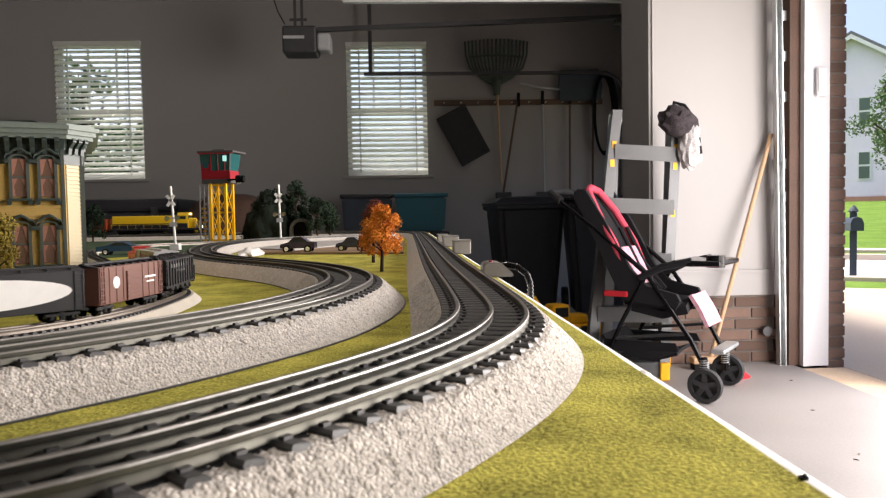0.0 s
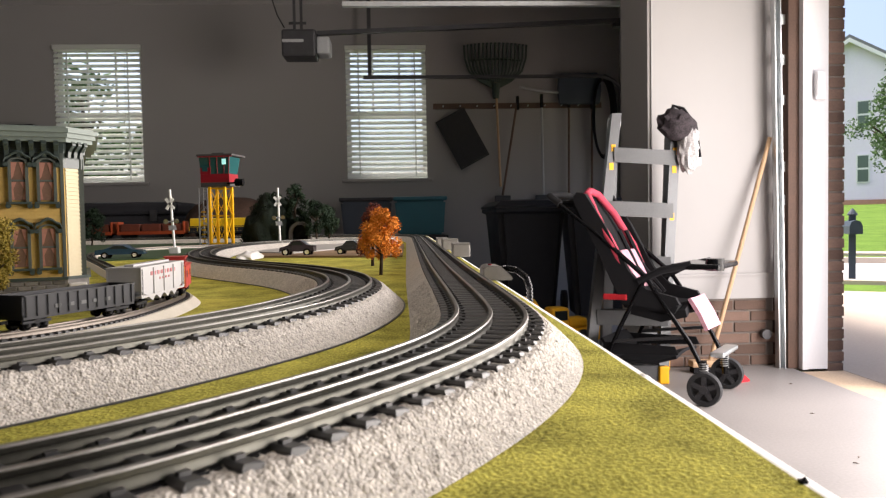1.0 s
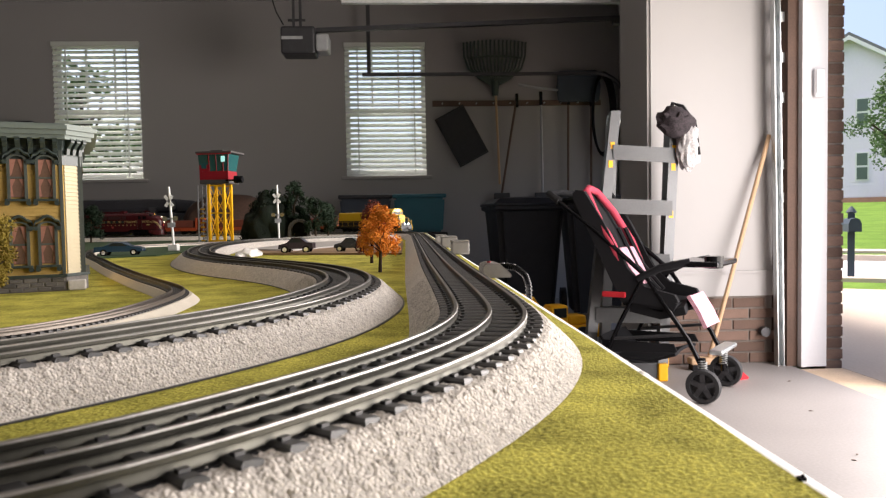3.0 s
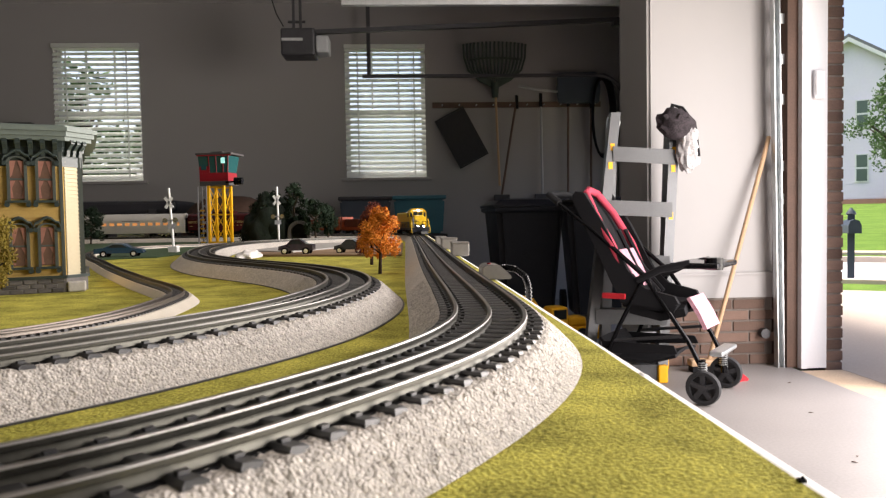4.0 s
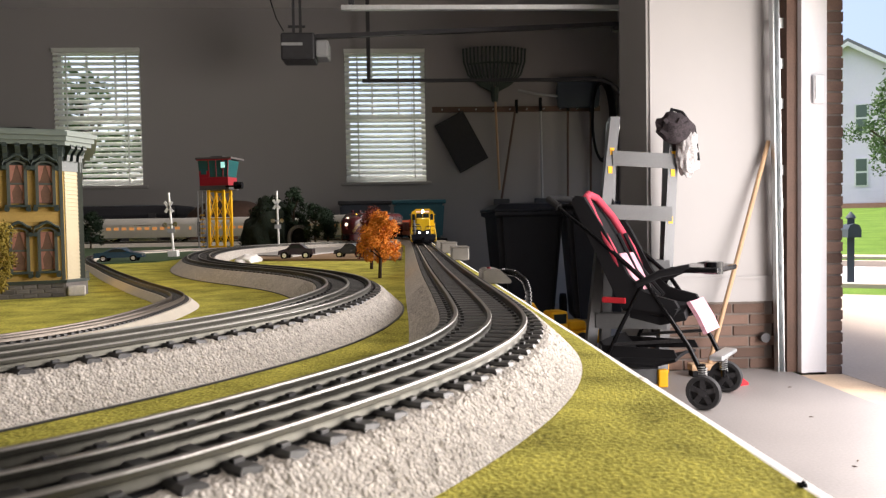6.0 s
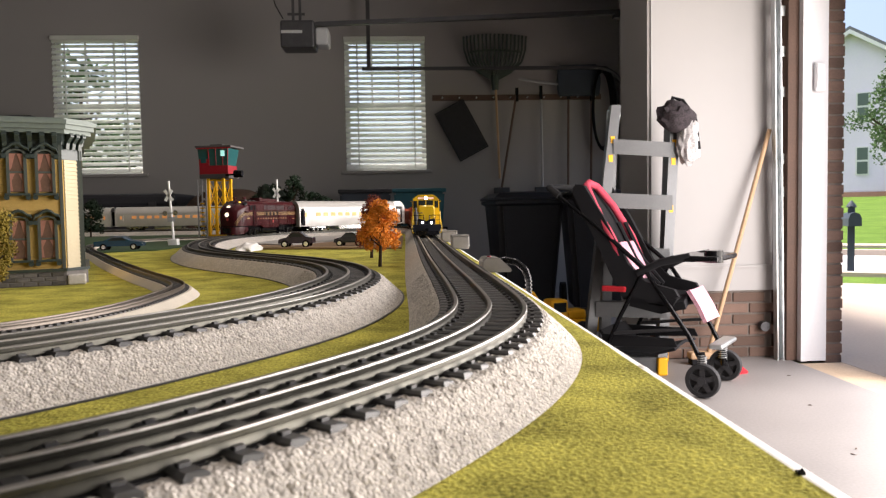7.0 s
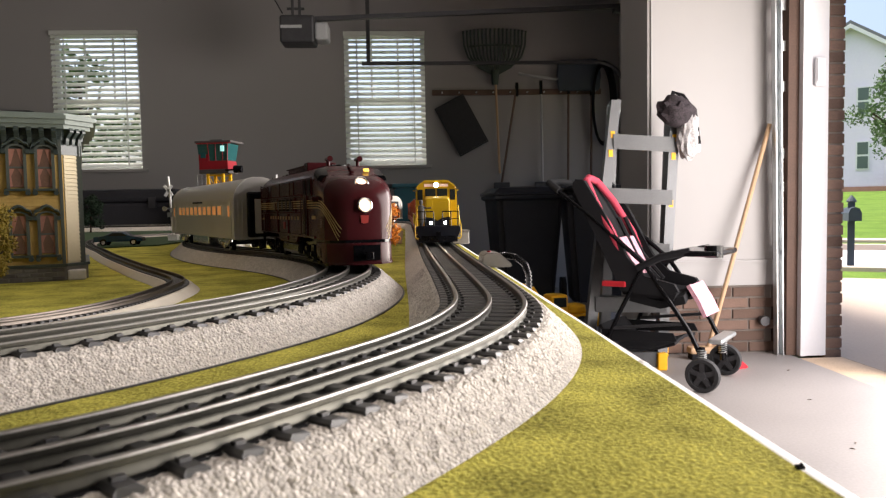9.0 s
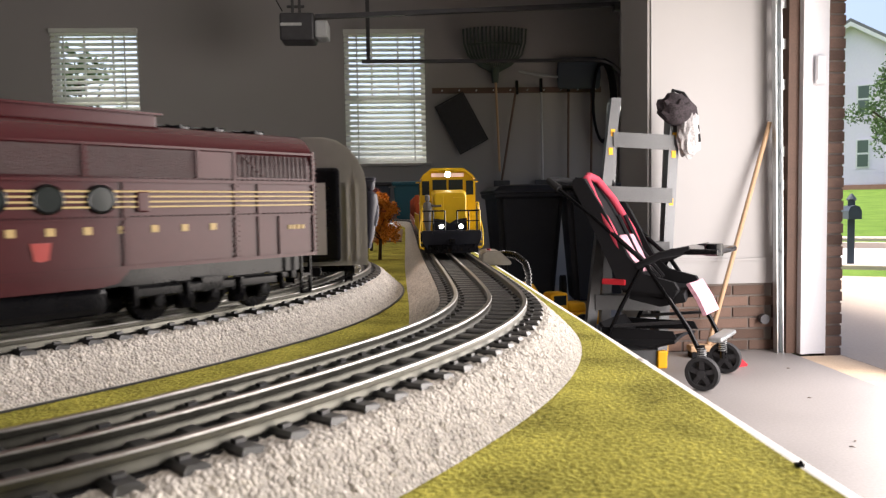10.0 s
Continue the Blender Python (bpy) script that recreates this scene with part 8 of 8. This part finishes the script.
def neighbour():
    o = thing("neighbour_house", "pale two-storey house with a grey gable roof", "house", at=OUT @ pose(0, 45, 1.2))
    W, E, A = 4.6, 6.0, 9.0
    part("wall", prism(bmesh.new(), [(-W, 0.45), (W, 0.45), (W, E), (-0.1, A - 0.12), (-W, E)], "y", 0, 7), M_SIDING, o)
    part("foundation", boxes((-W - 0.05, W + 0.05, -0.05, 7, -0.6, 0.45)), M_BRICKFAR, o)
    part("wing_wall", boxes((W, W + 9, 3, 12, -0.4, E)), M_SIDING, o)
    t = 0.18
    for s, e in ((-1, -W - 0.4), (1, W + 0.4)):
        part("roof", prism(bmesh.new(), [(-0.1, A), (e, E - 0.3), (e, E - 0.3 + t), (-0.1, A + t)], "y", -0.35, 7), M_SHINGLE, o)
        part("rake_board", prism(bmesh.new(), [(-0.1, A - 0.22), (e, E - 0.52), (e, E - 0.3), (-0.1, A)], "y", -0.36, -0.30), M_TRIM, o)
    part("wing_roof", prism(bmesh.new(), [(2.6, E - 0.1), (7.5, A + 0.1), (12.4, E - 0.1)], "x", -0.1, W + 9.4), M_SHINGLE, o)
    for k in range(28):
        part("siding_board", boxes((-W, W, -0.02, 0.0, 0.5 + 0.19 * k, 0.5 + 0.19 * k + 0.17)), M_SIDING, o)
    for x, z in ((0.55, 1.35), (0.55, 4.2), (-2.6, 1.35), (-2.6, 4.2)):
        w = part("window", boxes((x - 0.32, x + 0.32, -0.07, 0.02, z, z + 1.5)), M_TRIM, o)
        for q in (0.06, 0.80):
            part("pane", boxes((x - 0.25, x + 0.25, -0.08, -0.06, z + q, z + q + 0.64)), M_FARPANE, w)
    for x, y, r in ((2.2, -0.9, 0.7), (3.2, -0.8, 0.8)):
        b = thing("garden_shrub", "dark green clipped shrub by the house", "shrub", "shrubs", OUT @ pose(x, 45 + y, 1.2))
        part("stem", cyls(((0, 0, -0.1), (0, 0, 0.5), 0.05), n=6), M_BARK, b)
        part("crown", crown(bmesh.new(), clumps(0, 0, 0.2, 1.1, r * 0.6, 14, int(x * 7), r * 0.4), 0.09, 70, int(x * 9)), M_OUTLEAF, b)["kind"] = "stuff"
    p = OUT @ Vector((1.35, 25, hill(25)))
    tree("garden_tree", "young leafy garden tree on the lawn", p.x, p.y, p.z - 0.02, 4.9, 1.35, 0.42, M_OUTLEAF, 46, 120, 0.05, 21, r=0.36, category="tree")
    o = thing("mailbox", "dark wooden mailbox post by the street", "mailbox", at=OUT @ pose(0.02, 12.9, -0.12))
    part("post", boxes((-0.05, 0.05, -0.05, 0.05, 0, 1.02), bevel=0.008), M_NAVYP, o)
    part("post_cap", lathe(bmesh.new(), [(0.06, 1.02), (0.075, 1.04), (0.05, 1.08), (0.01, 1.13)], 10), M_NAVYP, o)
    bm = prism(bmesh.new(), [(-0.09, 0.74), (0.09, 0.74), (0.09, 0.86), (0.06, 0.93), (0, 0.95), (-0.06, 0.93), (-0.09, 0.86)], "y", -0.25, 0.25)
    bmesh.ops.transform(bm, matrix=pose(0, 0, 0, 0, 0, 12), verts=bm.verts)
    part("box", bm, M_NAVYP, o)
    for k, (x, y) in enumerate(((-8.2, 19.5), (-6.0, 21.0))):
        tree("side_tree", "green leafy tree outside the windows", x, y, -0.12, 5.2, 1.5, 0.15, M_OUTLEAF, 30, 45, 0.13, 30 + k, r=0.6, category="tree")


M_FARPANE = mat("dark far window pane", (0.10, 0.13, 0.12), 0.1, var=0.1, scale=1)
neighbour()


# ---- the tracks themselves, with their many ties ----
for name, label, line, s0, s1, big, tie_s, tie_near in TRACKS:
    track(name, label, line, s0, s1, big, tie_s, tie_near)

motions()
